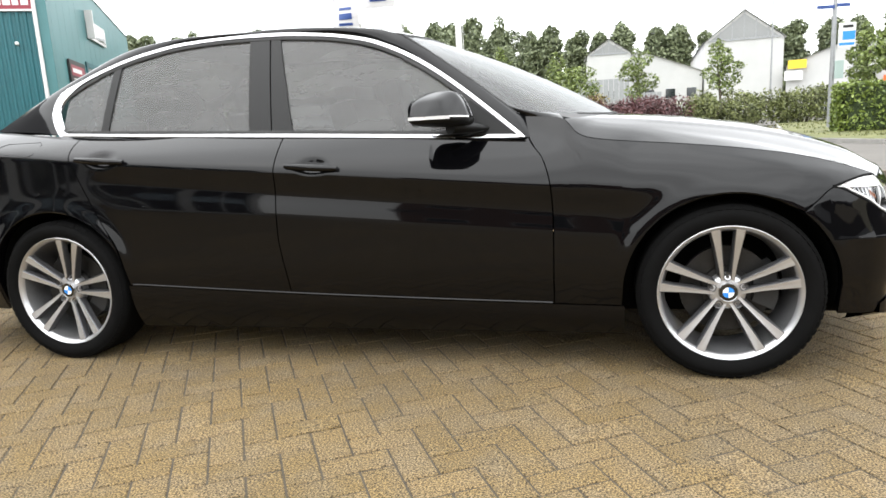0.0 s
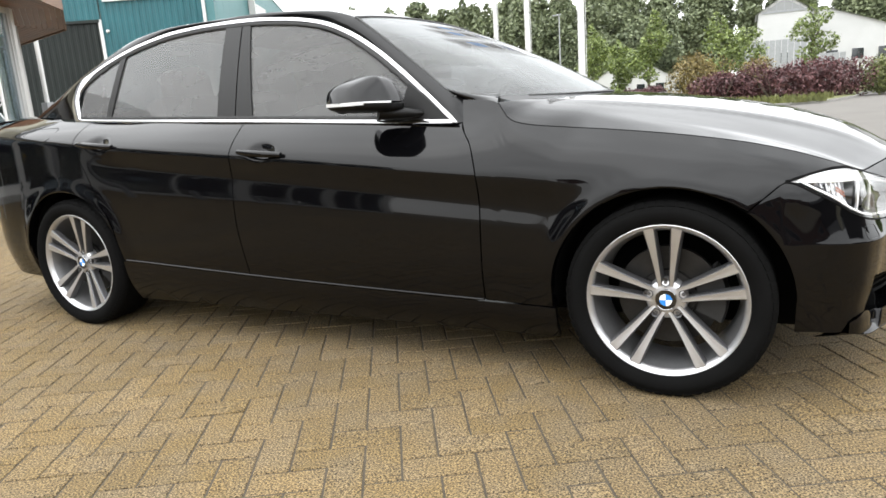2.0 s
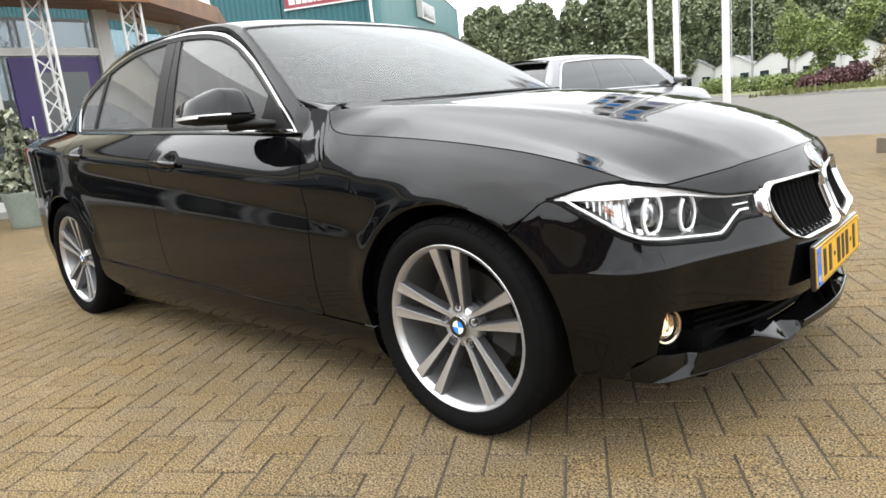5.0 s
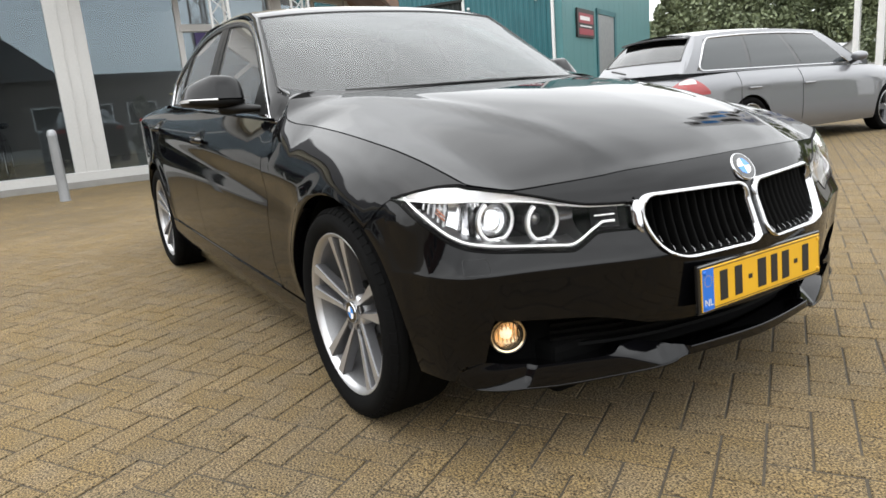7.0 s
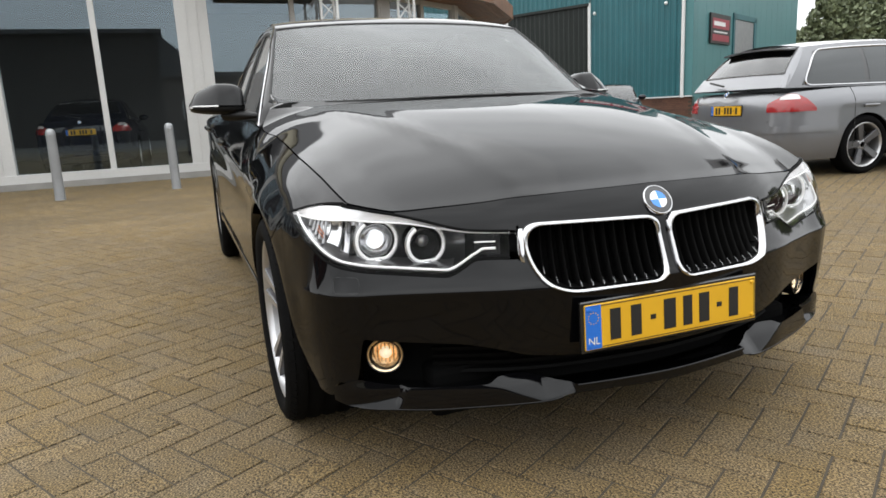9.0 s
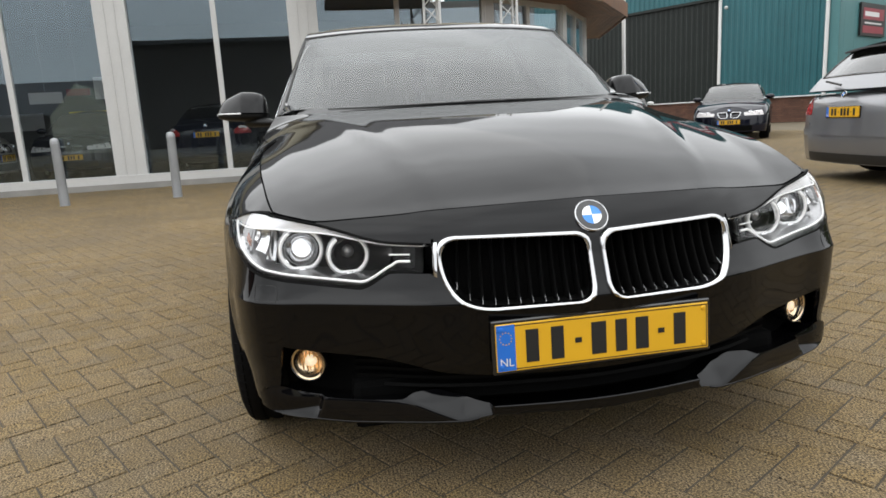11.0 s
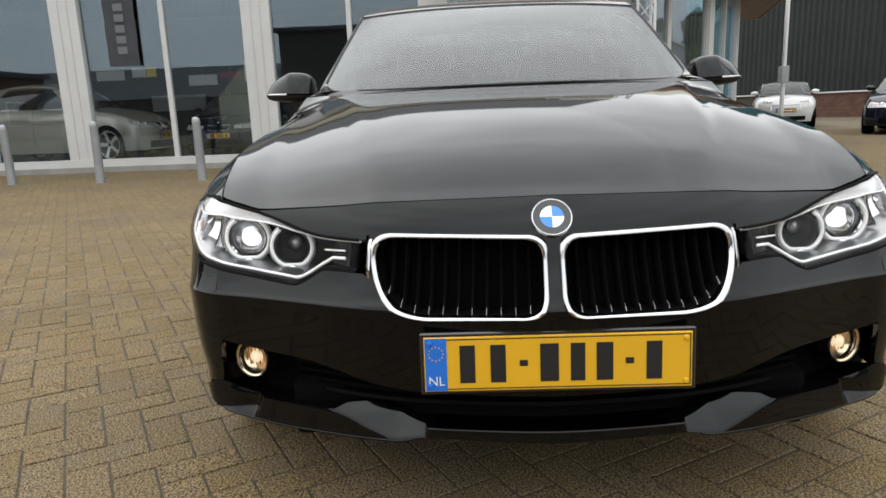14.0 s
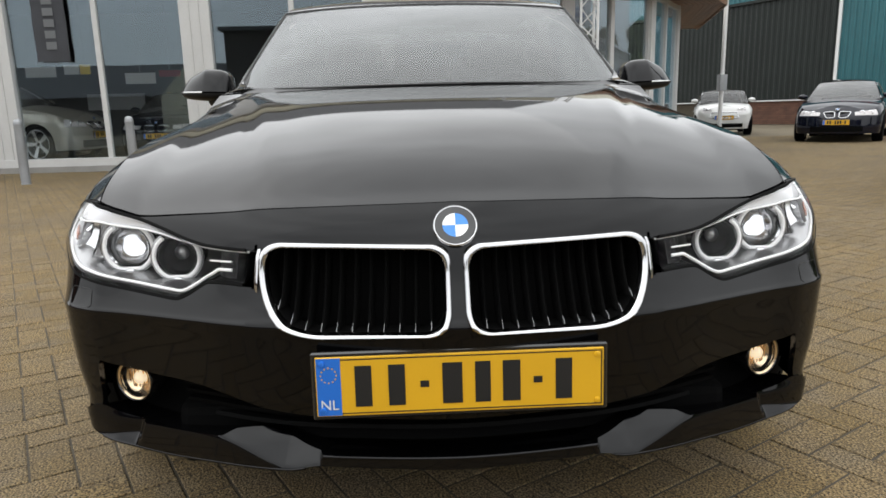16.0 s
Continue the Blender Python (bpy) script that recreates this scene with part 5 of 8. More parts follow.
# headlamps
for side in (-1, 1):
    deep = lambda s: -0.004 - 0.150 * math.sin(math.pi * min(max((s - S_LAMP) / (S_TIP - S_LAMP), 0.0), 1.0)) ** 0.30
    lamp = part("headlamp", sheet(outward([[ring(s, lamp_low(s) - 0.003 + (lamp_top(s) - lamp_low(s) + 0.006) * j / 8, deep(s) * math.sin(math.pi * j / 8) ** 0.28 - 0.003, side) for j in range(9)] for s in np.linspace(S_LAMP, S_TIP, 44)])), LAMP_GREY, saloon, "clear headlamp with two round projectors and light rings")
    part("lamp_bowl", sheet(outward([[ring(s, lamp_low(s) + 0.006 + (lamp_top(s) - lamp_low(s) - 0.012) * j / 8, (deep(s) + 0.030) * math.sin(math.pi * j / 8) ** 0.28 - 0.004, side) for j in range(9)] for s in np.linspace(0.53, 0.99, 36)])), LAMP_MID, lamp, "smoked silver inner bowl")
    lens = part("lens", sheet(outward([[ring(s, lamp_low(s) + (lamp_top(s) - lamp_low(s)) * j / 10, 0.001, side) for j in range(11)] for s in np.linspace(S_LAMP, S_TIP, 60)])), LENS, lamp, "clear lens")
    lens.visible_shadow = False
    seal = [ring(s, lamp_low(s) - 0.002, -0.002, side) for s in np.linspace(S_LAMP, S_TIP, 60)] + [ring(s, lamp_top(s) + 0.001, -0.002, side) for s in np.linspace(S_TIP - 0.004, S_LAMP, 60)]
    part("seal", tube(seal, 0.0040, 6), INTAKE_BLACK, lamp)
    # light guide along the lower edge, turned up at its inner end, with a dim shelf behind it
    guide_z = lambda s: max(lamp_low(s) + 0.0115, 0.6005 - 0.6 * max(s - 0.485, 0))
    guide = np.concatenate([np.linspace(0.452, 0.5, 12), np.linspace(0.51, S_TIP - 0.030, 60)])
    part("light_guide", tube([ring(s, guide_z(s), -0.008, side) for s in guide], 0.0033, 8), LAMP_RING, lamp, "thin white light guide")
    part("lower_reflector", sheet(outward([[ring(s, guide_z(s) + dz, pr, side) for dz, pr in ((0.000, -0.011), (0.003, -0.020), (0.006, -0.045), (0.009, -0.080))] for s in np.linspace(0.555, 0.97, 50)])), LAMP_SATIN, lamp)
    # bright brow: a broad upper band that narrows to a line at its inner end
    brow = lambda s, q: lamp_top(s) - 0.003 + (brow_low(s) - lamp_top(s) + 0.003) * q
    part("brow_reflector", sheet(outward([[ring(s, brow(s, q), -0.004 - 0.012 * q - (0.05 if q == 1 else 0), side) for q in (0, 0.3, 0.55, 0.97, 1)] for s in np.linspace(0.415, S_TIP - 0.012, 60)])), LAMP_BROW, lamp, "bright white brow")
    part("brow_edge", tube([ring(s, brow(s, 1.0), -0.010, side) for s in np.linspace(0.415, S_TIP - 0.02, 50)], 0.0022, 6), LAMP_RING, lamp)
    # stepped mirror cups at the outer end, with upright prisms and an amber marker
    for k in range(5):
        sa, sb = 0.775 + 0.045 * k, 0.775 + 0.045 * (k + 1)
        rows = [[ring(q, guide_z(q) + 0.007 + (brow_low(q) - guide_z(q) - 0.010) * j / 6, -0.030 - 0.16 * max(0.90 - q, 0) - 0.016 * math.sin(math.pi * (q - sa) / (sb - sa)) - 0.010 * math.sin(math.pi * j / 6), side) for j in range(7)] for q in np.linspace(sa, sb - 0.002, 6)]
        part("mirror_cup", sheet(outward(rows)), LAMP_REFLECTOR, lamp)
    for k in range(6):
        q = 0.905 + 0.017 * k
        lo, hi = guide_z(q) + 0.008, brow_low(q) - 0.004
        if hi > lo + 0.008:
            part("side_prism", tube([ring(q, lo, -0.018, side), ring(q + 0.004, hi, -0.018, side)], 0.0038, 5), LAMP_SATIN, lamp)
    for dz in (0.026, 0.034):
        part("amber_marker", tube([ring(q, guide_z(q) + dz, -0.014, side) for q in (0.900, 0.915, 0.930)], 0.0019, 5), AMBER, lamp, "small amber marker")
    part("inner_plate", sheet(outward([[ring(s, lamp_low(s) + 0.006 + (lamp_top(s) - lamp_low(s) - 0.010) * j / 5, -0.009 - 0.045 * smooth_step(0.46, 0.54, s), side) for j in range(6)] for s in np.linspace(S_LAMP + 0.022, 0.505, 10)])), LAMP_GREY, lamp)
    for (cx, cy, cz), r, lit in (((1.905, 0.674, 0.624), 0.040, True), ((1.946, 0.562, 0.609), 0.037, False)):
        c = Vector((cx, side * cy, cz))
        n = Vector((0.995, side * 0.06, 0.03)).normalized()
        part("projector_tube", lathe([(r * 0.94, -0.03), (r * 0.96, 0.006), (r * 1.04, 0.010), (r * 1.10, 0.006), (r * 1.14, -0.07)], n, c, 40), GLOSS_BLACK, lamp)
        # the ring is a flat-bottomed U, open towards the brow
        path = []
        for a in np.radians(np.linspace(122, 418, 40)):
            y_, z_ = r * 1.24 * math.cos(a), r * 1.24 * math.sin(a)
            z_ = max(z_, -r * 1.13)
            path.append(c + n * 0.012 + Vector((0, y_, z_)))
        part("light_ring", tube(path, 0.0043, 8), LAMP_RING, lamp, "white light ring open at the top")
        part("ring_shadow", tube([p + Vector((-0.004, 0, 0)) + (p - c).normalized() * 0.006 for p in path], 0.0026, 6), LAMP_SATIN, lamp)
        part("ring_clip", box(c.x + 0.004, c.x + 0.020, c.y - 0.009, c.y + 0.009, c.z - r * 1.13 - 0.011, c.z - r * 1.13 + 0.001, 0.002), LAMP_REFLECTOR, lamp)
        dome = [(r * 0.90 * math.cos(a), 0.022 * math.sin(a)) for a in np.linspace(0, math.pi / 2, 8)]
        part("projector_lens", lathe(dome, n, c - n * 0.006, 32), LENS, lamp)
        part("projector_bowl", lathe([(r * 0.92, -0.006), (r * 0.84, -0.02), (r * 0.55, -0.034), (0.0005, -0.040)], n, c, 32), LAMP_REFLECTOR if lit else LAMP_GREY, lamp)
        if lit:
            part("bulb", lathe([(0.017, -0.004), (0.014, 0.002), (0.008, 0.005), (0.0005, 0.006)], n, c + Vector((-0.016, side * -0.004, -0.006)), 20), LAMP_WHITE, lamp, "lit white bulb")
        else:
            part("bulb_shield", lathe([(0.016, 0.0), (0.012, 0.006), (0.0005, 0.009)], n, c + Vector((-0.020, 0, 0.004)), 16), LAMP_SATIN, lamp)
    part("inner_bar", tube([ring(s_, 0.6165, -0.005, side) for s_ in np.linspace(0.452, 0.505, 6)], 0.0019, 8), LAMP_RING, lamp)
    # fog lamp
    c = Vector((1.947, side * 0.682, 0.343))
    n = Vector((0.93, side * 0.36, 0.0)).normalized()
    fog = part("fog_lamp", lathe([(0.0005, -0.05), (0.044, -0.045), (0.049, 0.0), (0.046, 0.004), (0.042, 0.0), (0.040, -0.012)], n, c, 36), GLOSS_BLACK, saloon, "round lit fog lamp")
    part("reflector", lathe([(0.041, -0.004), (0.030, -0.022), (0.0005, -0.030)], n, c, 28), FOG_REFLECTOR, fog)
    part("bulb", lathe([(0.016, -0.018), (0.012, -0.008), (0.0005, -0.004)], n, c, 20), LAMP_WARM, fog, "warm lit bulb")
    part("rim", lathe([(0.0415, -0.002), (0.0435, 0.003), (0.0395, 0.001)], n, c, 32), FOG_REFLECTOR, fog, "thin golden rim")
    part("inner_rim", lathe([(0.033, -0.010), (0.036, -0.004), (0.0385, -0.010)], n, c - Vector((0, 0, 0.003)), 32), GLOSS_BLACK, fog)
    for k in range(7):
        a = (k - 3) * 0.010
        part("reflector_rib", tube([c + Vector((0, 0, 1)) * z_ + n.cross(Vector((0, 0, 1))) * a + n * (-0.012 - 0.2 * abs(a)) for z_ in (-0.022, 0.0, 0.026)], 0.0016, 5), FOG_REFLECTOR, fog)
    part("lens", lathe([(0.041, 0.0), (0.028, 0.008), (0.0005, 0.012)], n, c, 28), LENS, fog)
    # headlamp washer cover, a thin outlined flap
    s0, s1 = 0.841, 0.791
    part("washer_cover", tube([ring(q, z_, 0.0003, side) for q, z_ in ((s0 - 0.006, 0.515), (s0, 0.520), (s0 + 0.003, 0.548), (s0 - 0.003, 0.552), (s1 - 0.003, 0.550), (s1 - 0.010, 0.546), (s1 - 0.016, 0.519), (s1 - 0.010, 0.514))], 0.0008, 5, True), INK, saloon)


def roundel(parent, centre, normal, radius, up=(0, 0, 1)):
    """The round badge: dark ring in a bright rim, quarters of blue and white."""
    n = Vector(normal).normalized()
    c = Vector(centre)
    badge = part("badge", lathe([(radius, -0.004), (radius, 0.002), (radius * 0.96, 0.0035), (radius * 0.92, 0.003)], n, c, 40), CHROME, parent, "round badge quartered in blue and white")
    part("badge_ring", lathe([(radius * 0.93, 0.0028), (radius * 0.58, 0.0036)], n, c, 40), GLOSS_BLACK, badge)
    a = Vector(up) - n * Vector(up).dot(n)
    a.normalize()
    b = n.cross(a)
    for k in range(4):
        bm = bmesh.new()
        o = bm.verts.new(c + n * 0.0042)
        arc = [bm.verts.new(c + n * 0.0038 + radius * 0.575 * (math.cos(t) * a + math.sin(t) * b)) for t in np.linspace(k * math.pi / 2, (k + 1) * math.pi / 2, 9)]
        for i in range(8):
            bm.faces.new((o, arc[i], arc[i + 1]))
        part("badge_quarter", bm, BADGE_WHITE if k % 2 == 0 else BADGE_BLUE, badge)
    return badge


roundel(saloon, ring(0, 0.682, 0.002), (0.82, 0, 0.57), 0.041)


def number_plate(parent, m, width=0.52, height=0.11, marks=((0.085, 0.03), (0.145, 0.03), (0.195, 0.016), (0.245, 0.036), (0.300, 0.028), (0.352, 0.032), (0.400, 0.016), (0.447, 0.03))):
    """A yellow plate in its holder: x along the plate, z up, y its back. Each sign is a plain bar."""
    w, h = width / 2, height / 2

    def piece(name, x0, x1, z0, z1, y, mat, under, bevel=0.0, deep=0.004):
        bm = box(x0, x1, y, y + deep, z0, z1, bevel)
        bmesh.ops.transform(bm, matrix=m, verts=bm.verts[:])
        return part(name, bm, mat, under, smooth=False)

    plate = piece("number_plate", -w - 0.008, w + 0.008, -h - 0.008, h + 0.008, 0.002, GLOSS_BLACK, parent, 0.003, 0.014)
    tagged(plate, "yellow number plate with blue band in black holder")
    piece("plate_board", -w, w, -h, h, -0.001, PLATE_YELLOW, plate, 0.0012)
    piece("plate_border", -w + 0.003, w - 0.003, h - 0.006, h - 0.004, -0.0016, INK, plate, 0, 0.001)
    piece("plate_border", -w + 0.003, w - 0.003, -h + 0.004, -h + 0.006, -0.0016, INK, plate, 0, 0.001)
    piece("plate_border", w - 0.005, w - 0.003, -h + 0.004, h - 0.004, -0.0016, INK, plate, 0, 0.001)
    piece("blue_band", -w + 0.002, -w + 0.045, -h + 0.002, h - 0.002, -0.0018, PLATE_BLUE, plate, 0, 0.001)
    font = bpy.data.curves.new("country_letters", "FONT")
    font.body, font.size, font.extrude, font.align_x = "NL", 0.026, 0.0004, "CENTER"
    holder = new("country_letters", font)
    me = bpy.data.meshes.new_from_object(holder.evaluated_get(bpy.context.evaluated_depsgraph_get()))
    bpy.data.objects.remove(holder)
    me.materials.append(WHITE_INK)
    me.transform(m @ pose(-w + 0.0235, -0.0024, -h + 0.013, 90, 0, 0))
    letters = new("country_letters", me)
    letters.parent = plate
    for k in range(12):
        t = k * math.tau / 12
        piece("star", -w + 0.0235 + 0.014 * math.cos(t) - 0.0012, -w + 0.0235 + 0.014 * math.cos(t) + 0.0012, 0.022 + 0.014 * math.sin(t) - 0.0012, 0.022 + 0.014 * math.sin(t) + 0.0012, -0.0024, PLATE_YELLOW, plate, 0, 0.001)
    for x, wd in marks:
        tall = 0.038 if wd > 0.02 else 0.006
        piece("character_bar", -w + x - wd / 2, -w + x + wd / 2, -tall, tall, -0.0022, INK, plate, 0, 0.001)
    for x in (-w + 0.012, w - 0.012):
        for z in (-h + 0.012, h - 0.012):
            bm = lathe([(0.006, 0.0), (0.005, 0.003), (0.0005, 0.004)], (0, -1, 0), (x, -0.0015, z), 12)
            bmesh.ops.transform(bm, matrix=m, verts=bm.verts[:])
            part("screw_cap", bm, PLATE_BLUE if x < 0 else PLATE_YELLOW, plate)
    return plate


number_plate(saloon, pose(2.184, 0, 0.408, -3, 0, 90))

# ---- bonnet, glasshouse and roof of the saloon ----
hood_mid_z = curve([(1.04, 0.975), (1.18, 0.964), (1.43, 0.934), (1.69, 0.884), (1.94, 0.803), (2.0, 0.770), (2.05, 0.738), (2.08, 0.722)])


def hood_point(u, v):
    a = abs(v)
    sg = -1 if v < 0 else 1

    def front(q):
        s = S_CORNER * q
        p = ring(s, hood_edge_z(s) + 0.5 * GAP, -0.001, 1)
        return p

    def rear(q):
        return Vector((1.05 - 0.215 * q**2.4, 0.772 * q, 0.977 - 0.010 * q**2))

    def edge(t):
        p = wing_edge(1.886 + (0.832 - 1.886) * t)
        return Vector((p.x, -p.y - 0.0022, p.z + 0.0012))

    lerp = lambda q: front(q) * (1 - u) + rear(q) * u
    w = a ** (2.6 + 7.0 * smooth_step(0.30, 1.0, u))
    p = lerp(a) + (edge(u) - lerp(1.0)) * w
    x_mid = front(0).x * (1 - u) + rear(0).x * u
    round_edge = 0.75 * smooth_step(0.08, 0.55, u)
    roll = (1 - round_edge) * a**2.2 + round_edge * a**6
    fall = roll + (w - roll) * smooth_step(0.25, 1.0, u)
    p.z = lerp(a).z + (edge(u).z - lerp(1.0).z) * fall + (hood_mid_z(x_mid) - lerp(0.0).z) * (1 - fall)
    # the long fold from the screen's corner to the grille
    ridge = 0.46 + 0.34 * u
    fold = math.sin(math.pi * min(max(u, 0), 1)) ** 0.6
    p.z += 0.006 * fold * (smooth_step(ridge - 0.10, ridge, a) * (1 - smooth_step(ridge, ridge + 0.045, a)))
    return Vector((p.x, sg * p.y, p.z))


hood_u = spaced(0.0, 1.0, 52, [0.0, 0.97])
part("bonnet", sheet(outward([[hood_point(u, v) for v in np.linspace(-1, 1, 81)] for u in hood_u]), 0.014), BLACK_PAINT, saloon)


def shield(u, v):
    """The windscreen, from its foot (u 0) to the roof (u 1)."""
    a = abs(v)
    foot = Vector((1.035 - 0.285 * a**2.3 - 0.10 * a**8, 0.735 * v, 0.968 + 0.012 * (1 - v * v) + 0.026 * a**4))
    head = Vector((0.19 + 0.03 * (1 - v * v), 0.620 * v, 1.330 + 0.024 * (1 - a**2.6)))
    p = foot * (1 - u) + head * u
    bow = 4 * u * (1 - u)
    return p + Vector((0.42, 0, 0.72)) * (0.030 - 0.022 * v * v) * bow


ws_rows = [[shield(u, v) for v in np.linspace(-1, 1, 31)] for u in np.linspace(0, 1, 20)]
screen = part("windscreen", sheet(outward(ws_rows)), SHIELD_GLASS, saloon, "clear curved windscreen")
edge_loop = [shield(u, -1) for u in np.linspace(0, 1, 14)] + [shield(1, v) for v in np.linspace(-1, 1, 14)] + [shield(u, 1) for u in np.linspace(1, 0, 14)]
part("windscreen_seal", tube(edge_loop, 0.006, 6), RUBBER, saloon)
part("cowl_panel", sheet(outward([[(shield(0, v) + Vector((-0.02, 0, 0.006))) * (1 - q) + (hood_point(1.0, v) + Vector((0.02, 0, -0.014))) * q for v in np.linspace(-0.90, 0.90, 41)] for q in (0, 0.3, 0.7, 1)])), PLASTIC, saloon)
for y0, y1 in ((0.10, -0.50), (0.55, -0.04)):
    arm = [shield(0.001 + 0.006 * t, (y0 + (y1 - y0) * t) / 0.66) + Vector((0.006, 0, -0.002)) for t in np.linspace(0, 1, 12)]
    part("wiper", tube(arm, 0.004, 6), PLASTIC, saloon)

for side in (-1, 1):
    rows = []
    for k in range(17):
        th = math.pi / 2 * k / 16
        low = wing_edge(0.664 + (0.829 - 0.664) * k / 16) + Vector((0, 0.001, -0.001))
        top = shield(0.10 * (1 - math.sin(th)), -1 + 0.13 * (1 - math.cos(th))) + Vector((0, 0, 0.004))
        rows.append([low + (top - low) * q + Vector((0, -0.006, 0.006)) * math.sin(math.pi * q) for q in np.linspace(0, 1, 7)])
    bm = sheet(outward(rows))
    if side == 1:
        bm = mirror_y(bm)
    part("scuttle_corner", bm, BLACK_PAINT, saloon)

# side glass plane, and the outline of the window band
CHROME_LINE = [(0.681, 0.903), (0.552, 1.010), (0.441, 1.098), (0.303, 1.196), (0.159, 1.276), (0.011, 1.332), (-0.192, 1.369), (-0.402, 1.386), (-0.621, 1.391),
               (-0.82, 1.384), (-1.055, 1.350), (-1.263, 1.289), (-1.40, 1.226), (-1.466, 1.170), (-1.478, 1.120), (-1.450, 1.05), (-1.428, 1.012)]


def glass_y(x, z):
    r = z - 0.95
    return 0.774 - 0.36 * r - 0.18 * max(r, 0) ** 2 - 0.018 * smooth_step(-0.4, -1.5, x)


def on_glass(x, z, proud=0.0):
    return Vector((x, -glass_y(x, z) - proud * 0.93, z + proud * 0.36))


line_t = np.concatenate([[0], np.cumsum(np.hypot(*np.diff(np.array(CHROME_LINE), axis=0).T))])
line_x, line_z = curve(list(zip(line_t, [p[0] for p in CHROME_LINE]))), curve(list(zip(line_t, [p[1] for p in CHROME_LINE])))
arc_t = np.linspace(0, line_t[-1], 90)
arc = [(line_x(t), line_z(t)) for t in arc_t]
band = arc + [(x, belt_z(x) + 0.004) for x in np.linspace(-1.40, 0.66, 40)]


def ribbon(path, width, proud, closed):
    """A rounded strip in the plane of the side glass."""
    n, rows = len(path), []
    for i in range(n):
        a, b = path[i - 1] if closed or i else path[0], path[(i + 1) % n] if closed or i < n - 1 else path[-1]
        d = Vector((b[0] - a[0], b[1] - a[1])).normalized()
        q = Vector((-d.y, d.x))
        w = width(i) if callable(width) else width
        rows.append([on_glass(path[i][0] + q.x * w * k, path[i][1] + q.y * w * k, pr) for k, pr in ((-0.5, 0.0), (-0.42, proud), (0.0, proud * 1.25), (0.42, proud), (0.5, 0.0))])
    if closed:
        rows.append(rows[0])
    return rows


def trim_width(i):
    x = band[i][0]
    if i >= len(arc):
        return 0.015
    return 0.017 + 0.030 * smooth_step(-1.36, -1.46, x)


panel("window_trim", ribbon(band, trim_width, 0.006, True), CHROME, saloon, 0, "bright chrome window surround")
top_at = lambda x: float(np.interp(-x, [-p[0] for p in arc if p[0] > -1.478], [p[1] for p in arc if p[0] > -1.478]))
low_at = lambda x: belt_z(x) + 0.008 if x > -1.43 else 1.012 + (-1.43 - x) / 0.045 * 0.10


def pane_rows(x0, x1, lean0, lean1, proud, margin):
    rows = []
    for i in range(22):
        row = []
        for j in range(14):
            v = j / 13
            x = x0 + (x1 - x0) * i / 21
            lo, hi = low_at(x) + margin, top_at(x) - margin
            z = lo + v * max(hi - lo, 0.001)
            xx = x + (z - 0.95) * (lean0 + (lean1 - lean0) * i / 21)
            z = min(z, top_at(xx) - margin * 0.5)
            row.append(on_glass(xx, z, proud))
        rows.append(row)
    return rows


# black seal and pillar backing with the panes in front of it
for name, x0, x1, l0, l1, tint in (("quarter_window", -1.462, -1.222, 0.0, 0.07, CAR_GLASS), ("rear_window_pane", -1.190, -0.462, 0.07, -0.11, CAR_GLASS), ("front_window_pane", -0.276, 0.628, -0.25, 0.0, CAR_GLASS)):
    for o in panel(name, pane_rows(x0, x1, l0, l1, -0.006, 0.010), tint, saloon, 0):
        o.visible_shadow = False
panel("centre_pillar", pane_rows(-0.470, -0.368, -0.11, -0.13, 0.001, 0.004), PILLAR, saloon, 0.02)
panel("centre_pillar_front", pane_rows(-0.362, -0.268, -0.13, -0.25, 0.001, 0.004), PILLAR, saloon, 0.02)
panel("window_divider", pane_rows(-1.225, -1.186, 0.07, 0.07, 0.001, 0.004), PILLAR, saloon, 0.02)
panel("window_seal", ribbon([(x, z) for x, z in [(p[0] - 0.010 * (1 if p[0] > 0.2 else 0) + (0.014 if p[0] < -1.3 else 0), p[1] - 0.014) for p in arc[3:-3]]], 0.020, 0.002, False), RUBBER, saloon, 0)
panel("belt_seal", ribbon([(x, belt_z(x) + 0.019) for x in np.linspace(-1.40, 0.64, 30)], 0.014, 0.003, False), RUBBER, saloon, 0)

# pillars and roof rail between the trim and the screens
inner_x = curve([(0.0, 0.65), (0.30, 0.19), (0.36, 0.02), (0.50, -0.45), (0.62, -0.85), (0.70, -1.08), (0.85, -1.45), (1.0, -1.86)])
inner_y = curve([(0.0, 0.735), (0.30, 0.620), (0.36, 0.602), (0.50, 0.575), (0.62, 0.570), (0.70, 0.565), (0.85, 0.60), (1.0, 0.665)])
inner_z = curve([(0.0, 0.994), (0.15, 1.16), (0.30, 1.330), (0.36, 1.378), (0.50, 1.412), (0.62, 1.412), (0.70, 1.392), (0.85, 1.26), (1.0, 1.045)])
rail_rows = []
for k in range(81):
    t = k / 80
    a = Vector((inner_x(t), -inner_y(t), inner_z(t)))
    if t < 0.3:
        a = shield(t / 0.3, -1) + Vector((0, -0.002, 0.002))
    i = t * line_t[-1]
    b = on_glass(line_x(i), line_z(i), 0.001)
    out = Vector((0, -0.75, 0.66))
    rail_rows.append([a + (b - a) * q + out * (0.010 * 4 * q * (1 - q) * min(1.0, (b - a).length / 0.08)) for q in np.linspace(0, 1, 9)])
rail_rows.insert(0, [wing_skin(gap_front(z) + 0.004, z, -0.002) for z in np.linspace(0.982, 0.903, 9)])
panel("roof_rail", rail_rows, BLACK_PAINT, saloon, 0)
roof_mid = curve([(0.22, 1.354), (0.1, 1.390), (0.0, 1.411), (-0.2, 1.433), (-0.45, 1.446), (-0.80, 1.443), (-1.08, 1.418)])
roof_rows = []
